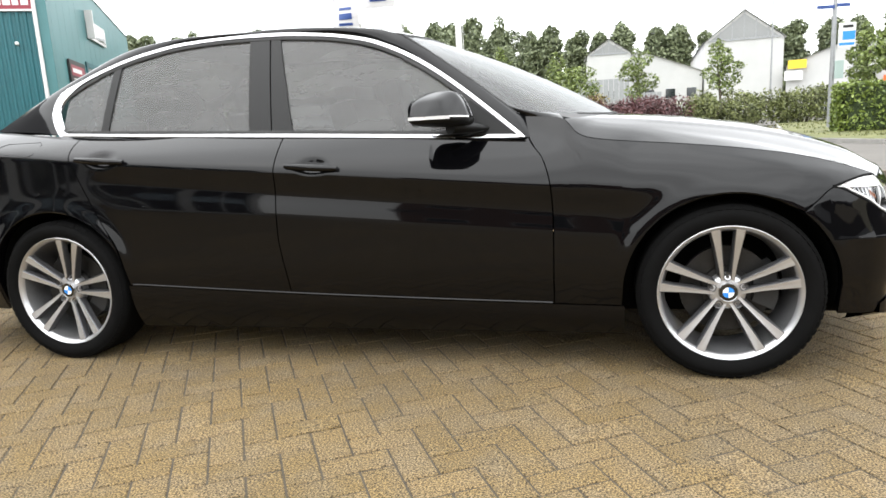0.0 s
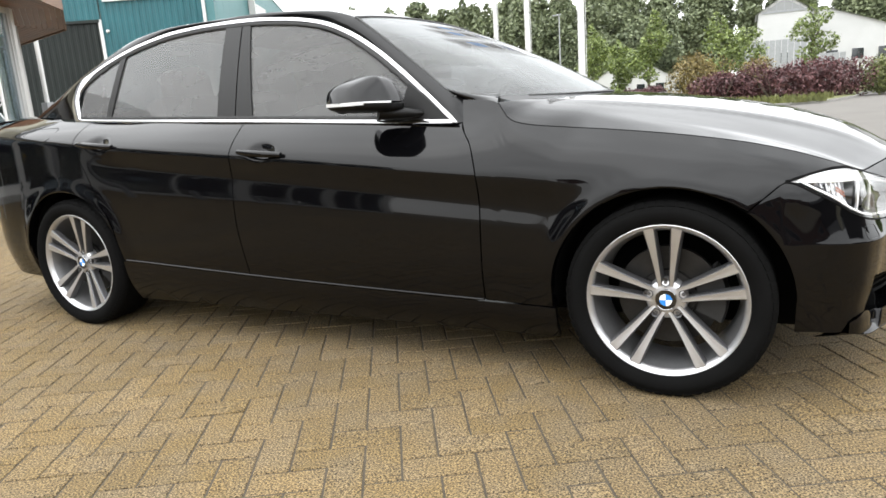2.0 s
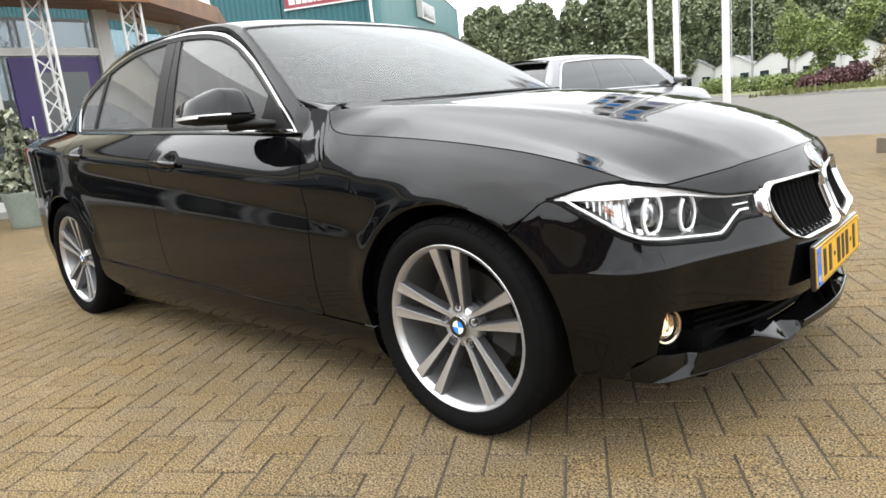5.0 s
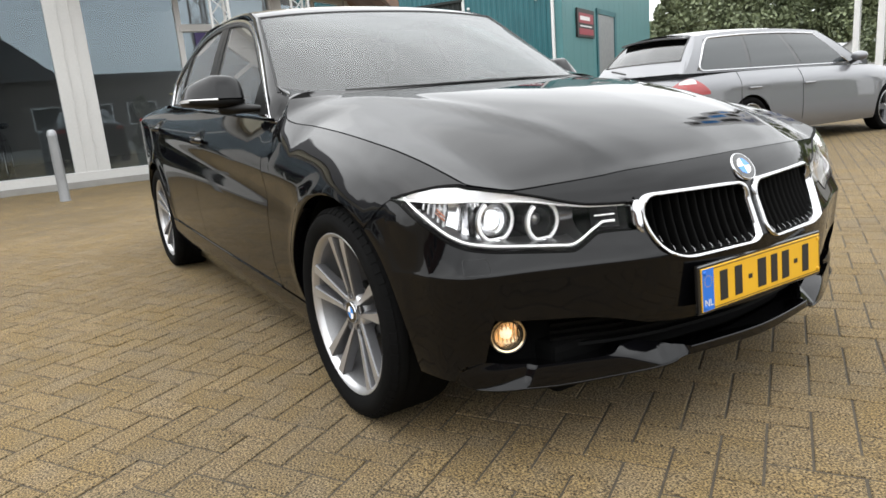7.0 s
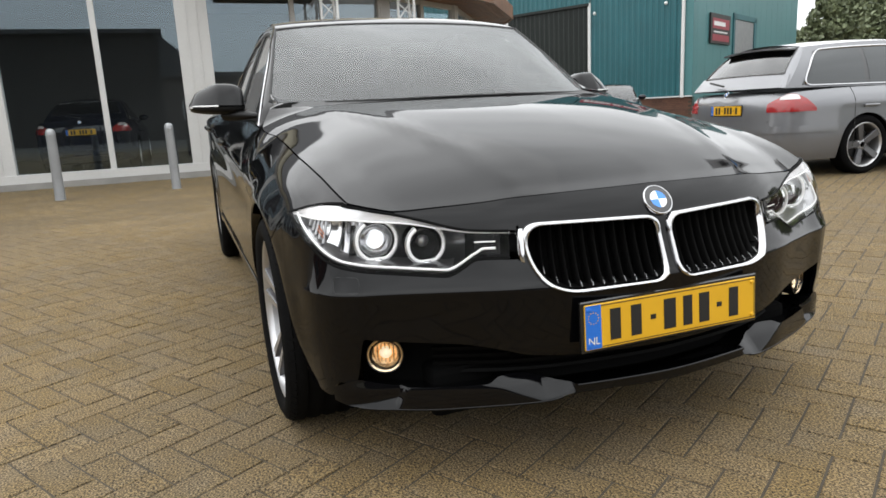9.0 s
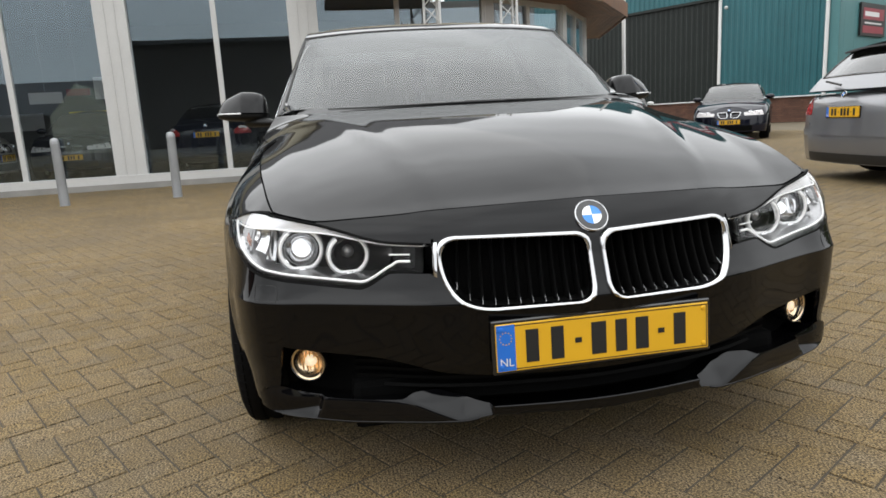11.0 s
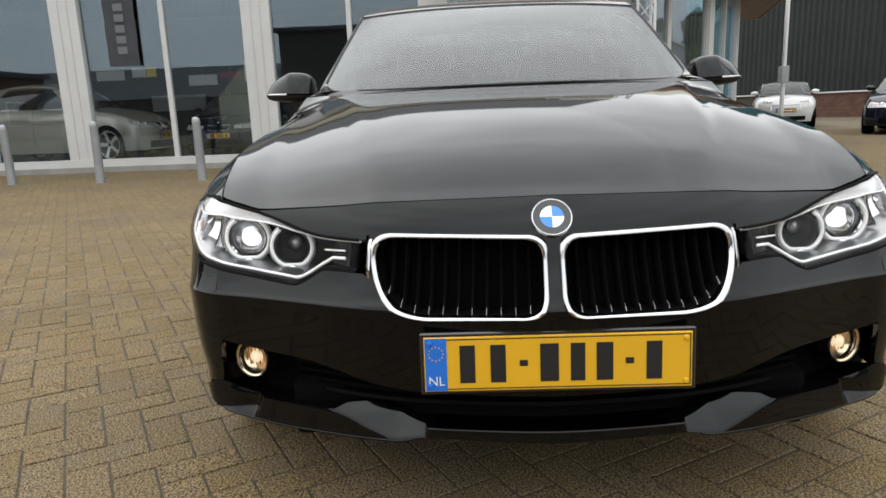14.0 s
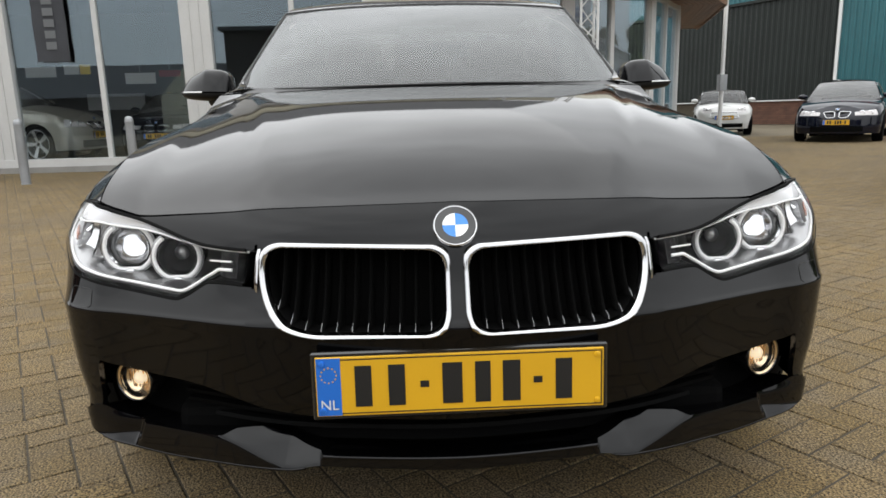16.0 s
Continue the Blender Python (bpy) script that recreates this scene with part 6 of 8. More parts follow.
for k in range(31):
    t = 0.30 + 0.40 * k / 30
    x, y, z = inner_x(t), inner_y(t), inner_z(t)
    row = []
    for v in np.linspace(-1, 1, 31):
        xx = x + 0.03 * (1 - v * v) * (1 - k / 30) + 0.05 * (1 - v * v) * -(k / 30)
        row.append(Vector((xx, v * y, z + (roof_mid(xx) - z) * (1 - abs(v) ** 2.6))))
    roof_rows.append(row)
part("roof", sheet(outward(roof_rows)), BLACK_PAINT, saloon)
rear_rows = []
for k in range(16):
    t = 0.70 + 0.30 * k / 15
    x, y, z = inner_x(t), inner_y(t), inner_z(t)
    rear_rows.append([Vector((x - 0.05 * (1 - v * v), v * y, z + 0.025 * (1 - v * v))) for v in np.linspace(-1, 1, 21)])
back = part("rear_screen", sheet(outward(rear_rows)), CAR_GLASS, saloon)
boot_rows = []
for k in range(14):
    x = -1.84 - 0.56 * k / 13
    p = ring(s_x(x), belt_z(x))
    boot_rows.append([Vector((x - 0.03 * (1 - v * v), v * abs(p.y), p.z + 0.028 * (1 - abs(v) ** 3))) for v in np.linspace(-1, 1, 21)])
part("boot_lid", sheet(outward(boot_rows), 0.01), BLACK_PAINT, saloon)
panel("tail_lamp", [[ring(s, z, 0.003) for z in np.linspace(0.875, 0.962, 6)] for s in np.linspace(s_x(-1.985), s_x(-2.36), 18)], RED_LENS, saloon, 0.01, "red wrapped tail lamp")
# fuel flap outline on the right flank
flap_line = [flank(x, z, 0.0006) for x, z in ((-1.64, 0.945), (-1.475, 0.925), (-1.455, 0.935), (-1.455, 0.975), (-1.475, 0.985), (-1.64, 0.985), (-1.66, 0.975), (-1.66, 0.955))]
part("fuel_flap", tube(flap_line, 0.0014, 5, True), INK, saloon)

# floor and inner sides, so that nothing shows through the joints
part("underbody", box(-2.15, 2.0, -0.58, 0.58, 0.17, 0.30, 0.02), DARK_VOID, saloon, smooth=False)
panel("inner_side", [[flank(x, z, -0.03) for z in np.linspace(0.18, belt_z(x) - 0.02, 8)] for x in np.linspace(-1.02, 0.66, 20)], DARK_VOID, saloon, 0)
part("engine_bay", box(1.02, 1.80, -0.56, 0.56, 0.28, 0.62), DARK_VOID, saloon, smooth=False)
panel("bulkhead", [[Vector((0.98, -y, z)) for y in (0, 0.4, 0.68)] for z in (0.2, 0.6, 0.86)], DARK_VOID, saloon, 0)

# door handles with their hollows
for x0, x1, z0, z1 in ((-0.262, -0.040, 0.838, 0.820), (-1.222, -0.992, 0.903, 0.884)):
    bow = [flank(x0 + (x1 - x0) * t, z0 + (z1 - z0) * t, 0.002) + Vector((0, -0.022 * math.sin(math.pi * min(max(t, 0.06), 0.94)) ** 0.5 - 0.020 * max(0.0, 1 - ((t - 0.5) / 0.34) ** 2) ** 1.5, 0)) for t in np.linspace(0, 1, 17)]
    radii = [0.010 + 0.005 * math.sin(math.pi * t) for t in np.linspace(0, 1, 17)]
    for side in (1, -1):
        bm = bmesh.new()
        add_tube(bm, bow, radii, 10)
        bmesh.ops.recalc_face_normals(bm, faces=bm.faces[:])
        part("door_handle", bm if side == 1 else mirror_y(bm), BLACK_PAINT, saloon)

# door mirrors
for side in (-1, 1):
    def shell(v, t):
        """The housing: v from the door (-1) to the tip (1), t round it."""
        r = (1 - abs(v) ** 4.5) ** 0.30 if abs(v) < 1 else 0.0
        cx, cz = math.cos(t), math.sin(t)
        ex = abs(cx) ** 0.62 * (0.092 if cx > 0 else -0.098)
        top = 0.094 - 0.010 * max(v, 0)
        ez = abs(cz) ** (0.62 if cz > 0 else 0.5) * (top if cz > 0 else -0.034)
        k = r * (1.0 - 0.16 * smooth_step(0.0, 1.0, v))
        # the cap leans in towards its top, at the tip and at the front
        up = max(ez * k, 0.0)
        lean = 0.42 * up * smooth_step(-0.3, 0.8, v)
        return Vector((0.392 + ex * k + 0.016 * (1 - v) - 0.030 * max(v, 0) - 0.40 * up * max(cx, 0), side * (0.925 + 0.115 * v - lean), 0.992 + ez * k + 0.004 * v))

    groups = {"mirror_cap": (BLACK_PAINT, 0.0025, math.pi - 0.0025), "mirror_foot": (MIRROR_BLACK, math.pi + 0.012, math.tau - 0.012)}
    mirror = None
    for nm, (mt, t0, t1) in groups.items():
        bm = sheet([[shell(v, t) for t in np.linspace(t0, t1, 26)] for v in np.linspace(-1, 1, 27)])
        bmesh.ops.remove_doubles(bm, verts=bm.verts[:], dist=1e-5)
        bmesh.ops.recalc_face_normals(bm, faces=bm.faces[:])
        if mirror is None:
            mirror = part("door_mirror", bm, mt, saloon, "black door mirror with a bright indicator strip")
        else:
            part("mirror_underside", bm, mt, mirror)
    for t0, t1, nm, mt in ((-0.012, 0.0025, "indicator_strip", INDICATOR), (math.pi - 0.0025, math.pi + 0.012, "rear_lip", PLASTIC)):
        bm = sheet([[shell(v, t) for t in np.linspace(t0, t1, 7)] for v in np.linspace(0.0 if nm == "indicator_strip" else -1, 0.9998, 27)])
        bmesh.ops.recalc_face_normals(bm, faces=bm.faces[:])
        part(nm, bm, mt, mirror, "clear bright strip" if nm == "indicator_strip" else "")
    side_strip = sheet([[Vector((0.300 + 0.150 * q, side * (1.0395 - 0.05 * abs(q - 0.45) ** 2), 0.9905 + dz)) for dz in (-0.005, 0.0, 0.006)] for q in np.linspace(0, 1, 9)])
    bmesh.ops.recalc_face_normals(side_strip, faces=side_strip.faces[:])
    part("indicator_end", side_strip, INDICATOR, mirror)
    bm = bmesh.new()
    add_tube(bm, [Vector((0.42, side * 0.885, 0.958)), Vector((0.49, side * 0.83, 0.950)), Vector((0.555, side * 0.745, 0.938))], [0.042, 0.034, 0.012], 12)
    for v_ in bm.verts:
        v_.co.z = 0.948 + (v_.co.z - 0.948) * 0.6
    bmesh.ops.recalc_face_normals(bm, faces=bm.faces[:])
    part("mirror_arm", bm, MIRROR_BLACK, mirror)
    bm = bmesh.new()
    q = [bm.verts.new((0.300, side * (0.925 + 0.100 * math.cos(t)), 1.010 + 0.050 * math.sin(t))) for t in np.linspace(0, math.tau, 24, endpoint=False)]
    bm.faces.new(q)
    part("mirror_pane", bm, CHROME, mirror)
    # triangle at the foot of the pillar
    sail = [Vector((p.x, -side * p.y, p.z)) for p in (on_glass(0.655, 0.918, 0.004), on_glass(0.44, 0.93, 0.004), on_glass(0.47, 1.055, 0.004))]
    bm = bmesh.new()
    bm.faces.new([bm.verts.new(p) for p in sail])
    bmesh.ops.recalc_face_normals(bm, faces=bm.faces[:])
    part("mirror_sail", bm, MIRROR_BLACK, saloon)


# ---- wheels ----
def wheel_rim(parent, y_face, spokes=5, r_rim=0.249, dark=False, pairs=True):
    """Rim and spokes round the y axis; the outer face looks to -y at y_face."""
    f = y_face
    part("rim", lathe([(r_rim, f + 0.006), (r_rim + 0.004, f - 0.002), (r_rim - 0.004, f - 0.006), (r_rim - 0.014, f - 0.001), (r_rim - 0.020, f + 0.014)], (0, 1, 0), (0, 0, 0), 64), ALLOY, parent)
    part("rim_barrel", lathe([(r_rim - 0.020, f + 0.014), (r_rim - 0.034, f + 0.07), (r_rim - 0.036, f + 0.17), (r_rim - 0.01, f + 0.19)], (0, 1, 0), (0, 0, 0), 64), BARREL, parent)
    for k in range(spokes):
        for side in ((-1, 1) if pairs else (0,)):
            rows = []
            for i in range(15):
                u = i / 14
                r = 0.034 + (r_rim - 0.012 - 0.034) * u
                off = side * (0.0165 + 0.0265 * u**1.15) if pairs else 0.0
                half = (0.0085 + 0.0105 * u**1.6) if pairs else 0.028 + 0.012 * u
                face = f + 0.030 * (1 - u) ** 1.5 - 0.002 + 0.004 * math.sin(math.pi * u)
                deep = 0.034 - 0.008 * u
                a = k * math.tau / spokes + math.pi / 2
                d, e = Vector((math.cos(a), 0, math.sin(a))), Vector((-math.sin(a), 0, math.cos(a)))
                o = d * r + e * off
                rows.append([o + e * (-half - 0.004) + Vector((0, face + deep, 0)), o + e * -half + Vector((0, face + 0.004, 0)), o + e * (-half + 0.003) + Vector((0, face, 0)),
                             o + Vector((0, face + 0.0006, 0)), o + e * (half - 0.003) + Vector((0, face, 0)), o + e * half + Vector((0, face + 0.004, 0)), o + e * (half + 0.004) + Vector((0, face + deep, 0))])
            bm = sheet(rows)
            bmesh.ops.recalc_face_normals(bm, faces=bm.faces[:])
            # side faces take the darker grey, with their shading put into the colour
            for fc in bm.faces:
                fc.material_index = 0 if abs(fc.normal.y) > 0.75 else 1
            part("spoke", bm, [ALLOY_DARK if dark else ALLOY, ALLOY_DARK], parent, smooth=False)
    part("hub", lathe([(0.066, f + 0.07), (0.064, f + 0.036), (0.058, f + 0.028), (0.034, f + 0.027), (0.032, f + 0.020)], (0, 1, 0), (0, 0, 0), 40), ALLOY, parent)
    for k in range(5):
        a = k * math.tau / 5 + math.pi / 2
        c = Vector((0.056 * math.cos(a), 0, 0.056 * math.sin(a)))
        part("bolt", lathe([(0.0150, f + 0.022), (0.0150, f + 0.0255), (0.0115, f + 0.0265), (0.0105, f + 0.034), (0.007, f + 0.034), (0.006, f + 0.026), (0.0005, f + 0.026)], (0, 1, 0), c, 14), ALLOY_DARK, parent)


def tyre(parent, y_face, width=0.225, r_out=0.3205, r_in=0.246):
    f = y_face - 0.010
    h = r_out - r_in
    prof = [(r_in, f + 0.012), (r_in + 0.012, f + 0.003), (r_in + h * 0.5, f - 0.006), (r_out - 0.024, f + 0.0), (r_out - 0.008, f + 0.012), (r_out - 0.002, f + 0.028)]
    for k in range(4):
        y = f + 0.045 + k * (width - 0.09) / 3
        prof += [(r_out, y - 0.014), (r_out, y + 0.006), (r_out - 0.007, y + 0.008), (r_out - 0.007, y + 0.014)]
    prof += [(r_out - 0.004, f + width - 0.02), (r_out - 0.03, f + width), (r_in, f + width - 0.01)]
    bm = lathe(prof, (0, 1, 0), (0, 0, 0), 72)
    t = part("tyre", bm, TYRE, parent)
    blocks = bmesh.new()
    for k in range(64):
        a = k * math.tau / 64
        m = Matrix.Rotation(a, 4, "Y") @ Matrix.Translation((r_out - 0.0155, f + 0.018, 0)) @ Matrix.Rotation(radians(-38), 4, "Z")
        add_box(blocks, -0.006, 0.010, -0.010, 0.010, -0.011, 0.011, 0, 0, m)
    part("shoulder_tread", blocks, TYRE, t, smooth=False)
    return t


def brake(parent, y_face):
    f = y_face + 0.075
    part("brake_disc", lathe([(0.055, f), (0.085, f), (0.088, f + 0.012), (0.160, f + 0.012), (0.160, f + 0.034), (0.088, f + 0.034)], (0, 1, 0), (0, 0, 0), 48), BRAKE, parent)
    bm = bmesh.new()
    add_lathe(bm, [(0.095, f - 0.012), (0.175, f - 0.012), (0.182, f + 0.0), (0.182, f + 0.05), (0.095, f + 0.05), (0.095, f - 0.012)], (0, 1, 0), (0, 0, 0), 10, 0, radians(62), radians(-35))
    bmesh.ops.recalc_face_normals(bm, faces=bm.faces[:])
    part("brake_caliper", bm, CALIPER, parent)


def saloon_wheel(x, side, turn, y_out):
    w = new("wheel")
    w.parent = saloon
    tyre(w, -0.884 + 0.770)
    wheel_rim(w, -0.884 + 0.770 + 0.006)
    brake(w, -0.884 + 0.770)
    roundel(w, (0, -0.884 + 0.770 + 0.026, 0), (0, -1, 0), 0.034)
    w.matrix_basis = pose(x, side * y_out, HUB_Z, 0, turn, 0 if side < 0 else 180)
    return w


for x, y_out, turn in ((AXLE, 0.768, -2), (-AXLE, 0.778, 12)):
    for side in (-1, 1):
        saloon_wheel(x, side, turn, y_out)

# ---- cabin ----
def seat(parent, x, y, rear=False):
    s = part("seat", box(x - 0.24, x + 0.26, y - 0.25, y + 0.25, 0.36, 0.54, 0.06), SEAT, parent)
    bm = bmesh.new()
    add_box(bm, -0.07, 0.07, -0.25, 0.25, 0.0, 0.62, 0.06)
    bmesh.ops.transform(bm, matrix=pose(x - 0.24, y, 0.50, 0, -16, 0), verts=bm.verts[:])
    part("backrest", bm, SEAT, s)
    bm = bmesh.new()
    add_box(bm, -0.055, 0.055, -0.14, 0.14, 0.0, 0.185, 0.05)
    bmesh.ops.transform(bm, matrix=pose(x - 0.24 - 0.165, y, 1.050, 0, -10, 0), verts=bm.verts[:])
    part("headrest", bm, SEAT, s)


for x, y in ((0.28, -0.36), (0.28, 0.36), (-0.63, -0.36), (-0.63, 0.36)):
    seat(saloon, x, y)
dash = [[Vector((x, y, z + 0.03 * math.cos(3 * y) * (1 if x > 0.7 else 0.4))) for y in np.linspace(-0.68, 0.68, 15)] for x, z in ((1.0, 0.90), (0.85, 0.925), (0.70, 0.925), (0.60, 0.88), (0.58, 0.70))]
part("dashboard", sheet(outward(dash)), SEAT, saloon)
part("steering_wheel", tube([Vector((0.50 - 0.06 * math.cos(t), 0.36 + 0.185 * math.sin(t), 0.86 + 0.175 * math.cos(t))) for t in np.linspace(0, math.tau, 28, endpoint=False)], 0.015, 8, True), SEAT, saloon)
part("inner_mirror", box(0.335, 0.365, -0.12, 0.12, 1.195, 1.25, 0.014), PLASTIC, saloon)
part("headliner", sheet([[r.copy() - Vector((0, 0, 0.03)) for r in row] for row in roof_rows]), HEADLINER, saloon)
part("parcel_shelf", box(-1.75, -1.05, -0.62, 0.62, 0.90, 0.93), SEAT, saloon, smooth=False)
for side in (-1, 1):
    part("inner_door_trim", box(-1.30, 0.60, side * 0.745 - 0.01, side * 0.745 + 0.01, 0.30, 0.885), SEAT, saloon, smooth=False)


# ---- parked cars ----
class Shell:
    """A simpler car body: a plan outline swept up with an inset, and a bonnet and deck over it."""

    def __init__(self, plan_rows, crease, insets, edge, mid):
        self.p = np.array(plan_rows)
        self.s = np.concatenate([[0], np.cumsum(np.hypot(*np.diff(self.p, axis=0).T))])
        self.t = np.gradient(self.p, self.s, axis=0)
        self.t[0], self.t[-1] = (0, 1), (0, -1)
        self.fine = np.linspace(0, self.s[-1], 500)
        self.fp = np.array([self.at(q)[0] for q in self.fine])
        self.inset, self.edge, self.mid, self.crease = curve(insets), curve(edge), curve(mid), crease

    def at(self, s):
        i = min(max(int(np.searchsorted(self.s, s)) - 1, 0), len(self.s) - 2)
        h = self.s[i + 1] - self.s[i]
        u = (s - self.s[i]) / h
        a, b, c, d = self.p[i], self.p[i + 1], self.t[i] * h, self.t[i + 1] * h
        q = (2 * u**3 - 3 * u**2 + 1) * a + (u**3 - 2 * u**2 + u) * c + (3 * u**2 - 2 * u**3) * b + (u**3 - u**2) * d
        g = (6 * u**2 - 6 * u) * a + (3 * u**2 - 4 * u + 1) * c + (6 * u - 6 * u**2) * b + (3 * u**2 - 2 * u) * d
        g = g / np.hypot(*g)
        return q, np.array([g[1], -g[0]])

    def s_x(self, x):
        return float(np.interp(-x, -self.fp[:, 0], self.fine))

    def ring(self, s, z, proud=0.0, side=-1):
        q, n = self.at(s)
        top = self.edge(q[0])
        d = proud - self.inset(z / top) - (0.012 * math.exp(-(((z - self.crease) / 0.05) ** 2)) - 0.012 if z > self.crease else 0)
        return Vector((q[0] + n[0] * d, side * (q[1] + n[1] * d), z))


def parked_car(name, label, group, m, body, axles, r_arch, paint, cabin, windows, rear_lamps=None, front=None, dark_roof=None, r_wheel=0.32, trim=CHROME, spokes=5, glazing=TINT_GLASS, dark_wheels=False):
    """cabin: x of screen foot, screen head, rear head, rear foot; belt, roof height, half widths at belt and roof."""
    car = thing(name, label, "car", group=group)
    end = float(body.s[-1])

    def twin(nm, rows, mat, flange=0.0, lab=""):
        for sd in (1, -1):
            rr = rows if sd == 1 else [[Vector((p.x, -p.y, p.z)) for p in r] for r in rows]
            part(nm, sheet(outward(rr), flange), mat, car, lab)

    rows = []
    dense = [body.s_x(a + k * r_arch) for a in axles for k in (-1, 1)]
    for s in spaced(0, end, 110, dense):
        x = body.at(s)[0][0]
        low = 0.20
        for a in axles:
            if abs(x - a) < r_arch:
                low = max(low, r_wheel + math.sqrt(r_arch**2 - (x - a) ** 2))
        rows.append([body.ring(s, low + (body.edge(x) - low) * j / 16) for j in range(17)])
    twin("body", rows, paint)
    cap = []
    for s in np.linspace(0, end, 90):
        p = body.ring(s, body.edge(body.at(s)[0][0]))
        xm = min(max(p.x, body.fp[-1, 0] + 0.25), body.fp[0, 0] - 0.25)
        cm = Vector((xm + (p.x - xm) * 0.2, 0, body.mid(xm)))
        if p.x > body.fp[0, 0] - 0.25:
            cm = Vector((p.x - 0.25 * (p.x - body.fp[0, 0] + 0.25) / 0.25, 0, body.mid(p.x - 0.1)))
        cap.append([p + (cm - p) * t + Vector((0, 0, (cm.z - p.z) * (math.sin(t * math.pi / 2) - t))) for t in np.linspace(0, 1, 12)])
    twin("upper_body", cap, paint)
    xf0, xf1, xr1, xr0, belt0, belt1, roof, wb, wr = cabin
    belt = lambda x: belt0 + (belt1 - belt0) * (xf0 - x) / (xf0 - xr0)

    def roof_z(t):
        return roof - 0.05 * (2 * t - 1) ** 2 - 0.02 * (1 - t) * 0

    side_rows, n = [], 40
    for i in range(n + 1):
        t = i / n
        xb = xf0 + (xr0 - xf0) * t
        xt = xf1 + (xr1 - xf1) * t
        side_rows.append([Vector((xb + (xt - xb) * v, -(wb + (wr - wb) * v + 0.03 * math.sin(math.pi * v)), belt(xb) + (roof_z(t) - 0.03 - belt(xb)) * v)) for v in np.linspace(0, 1, 9)])
    twin("cabin_side", side_rows, paint)
    foot = lambda v: Vector((xf0 + 0.16 * (1 - v * v), v * wb, belt0 + 0.01))
    head = lambda v: Vector((xf1 + 0.05 * (1 - v * v), v * wr, roof_z(0) - 0.03 + 0.035 * (1 - v * v)))
    rhead = lambda v: Vector((xr1 - 0.04 * (1 - v * v), v * wr, roof_z(1) - 0.03 + 0.035 * (1 - v * v)))
    rfoot = lambda v: Vector((xr0 - 0.08 * (1 - v * v), v * wb, belt1 + 0.01))
    vs = np.linspace(-1, 1, 17)
    w1 = part("windscreen", sheet(outward([[foot(v) * (1 - u) + head(v) * u + Vector((0.02, 0, 0.02)) * math.sin(math.pi * u) for v in vs] for u in np.linspace(0, 1, 9)])), glazing if glazing is not TINT_GLASS else CAR_GLASS, car)
    hatch = lambda u, v: rfoot(v) * (1 - u) + rhead(v) * u + Vector((-0.02, 0, 0.02)) * math.sin(math.pi * u)
    low_u = 0.30 if rear_lamps else 0.0
    w2 = part("rear_screen", sheet(outward([[hatch(u, v * 0.90) for v in vs] for u in np.linspace(low_u, 0.93, 9)])), glazing, car)
    rim_line = [hatch(low_u, v * 0.90) for v in vs] + [hatch(u, 0.90) for u in np.linspace(low_u, 0.93, 8)] + [hatch(0.93, v * 0.90) for v in vs[::-1]] + [hatch(u, -0.90) for u in np.linspace(0.93, low_u, 8)]
    part("screen_rim", tube(rim_line, 0.012, 6, True), GLOSS_BLACK, car)
    part("tailgate_panel", sheet(outward([[hatch(u, v) for v in vs] for u in np.linspace(0.0, low_u + 0.001, 5)])), paint, car)
    part("tailgate_head", sheet(outward([[hatch(u, v) for v in vs] for u in np.linspace(0.93, 1.0, 3)])), paint, car)
    twin("rear_pillar", [[(p * (1 - q) + hatch(v, -0.90) * q) + Vector((-0.012 * math.sin(math.pi * q), 0, 0)) for q in np.linspace(0, 1, 5)] for p, v in zip(side_rows[-1], np.linspace(0, 1, 9))], paint)
    if rear_lamps and xr1 < -1.9:
        part("tailgate_spoiler", sheet(outward([[hatch(1.0, v * 0.92) + Vector((-0.13 * q, 0, -0.012 * q)) for v in vs] for q in (0.0, 0.5, 1.0)]), 0.02), paint, car)
    w1.visible_shadow = w2.visible_shadow = False
    roof_rows_ = []
    for i in range(21):
        t = i / 20
        roof_rows_.append([head(v) * (1 - t) + rhead(v) * t + Vector((0, 0, (roof_z(t) - roof_z(0)) + 0.02 * (1 - v * v))) for v in vs])
    part("roof", sheet(outward(roof_rows_)), dark_roof or paint, car)
    # panes proud of the cabin side, with a bright surround
    lo_t, hi_t = windows[0][0] - 0.012, windows[-1][1] + 0.012

    def glass_at(t, v, proud):
        xb, xt = xf0 + (xr0 - xf0) * t, xf1 + (xr1 - xf1) * t
        return Vector((xb + (xt - xb) * v, -(wb + (wr - wb) * v + 0.03 * math.sin(math.pi * v) + proud), belt(xb) + (roof_z(t) - 0.03 - belt(xb)) * v))

    for a, b in windows:
        pr = []
        for i in range(13):
            t = a + (b - a) * i / 12
            xb, xt = xf0 + (xr0 - xf0) * t, xf1 + (xr1 - xf1) * t
            pr.append([Vector((xb + (xt - xb) * v, -(wb + (wr - wb) * v + 0.03 * math.sin(math.pi * v) + 0.004), belt(xb) + (roof_z(t) - 0.03 - belt(xb)) * v)) for v in np.linspace(0.07, 0.86, 7)])
        twin("side_pane", pr, DARK_GLASS)
    twin("window_band", [[glass_at(t, v, 0.002) for v in (0.06, 0.2, 0.4, 0.6, 0.75, 0.87)] for t in np.linspace(lo_t, hi_t, 24)], GLOSS_BLACK)
    loop = [glass_at(t, 0.05, 0.006) for t in np.linspace(lo_t, hi_t - 0.05, 20)]
    loop += [glass_at(hi_t - 0.05 + 0.05 * math.cos(a) ** 0.6, 0.47 + 0.42 * math.copysign(abs(math.sin(a)) ** 0.6, a), 0.006) for a in np.linspace(-1.45, 1.45, 13)]
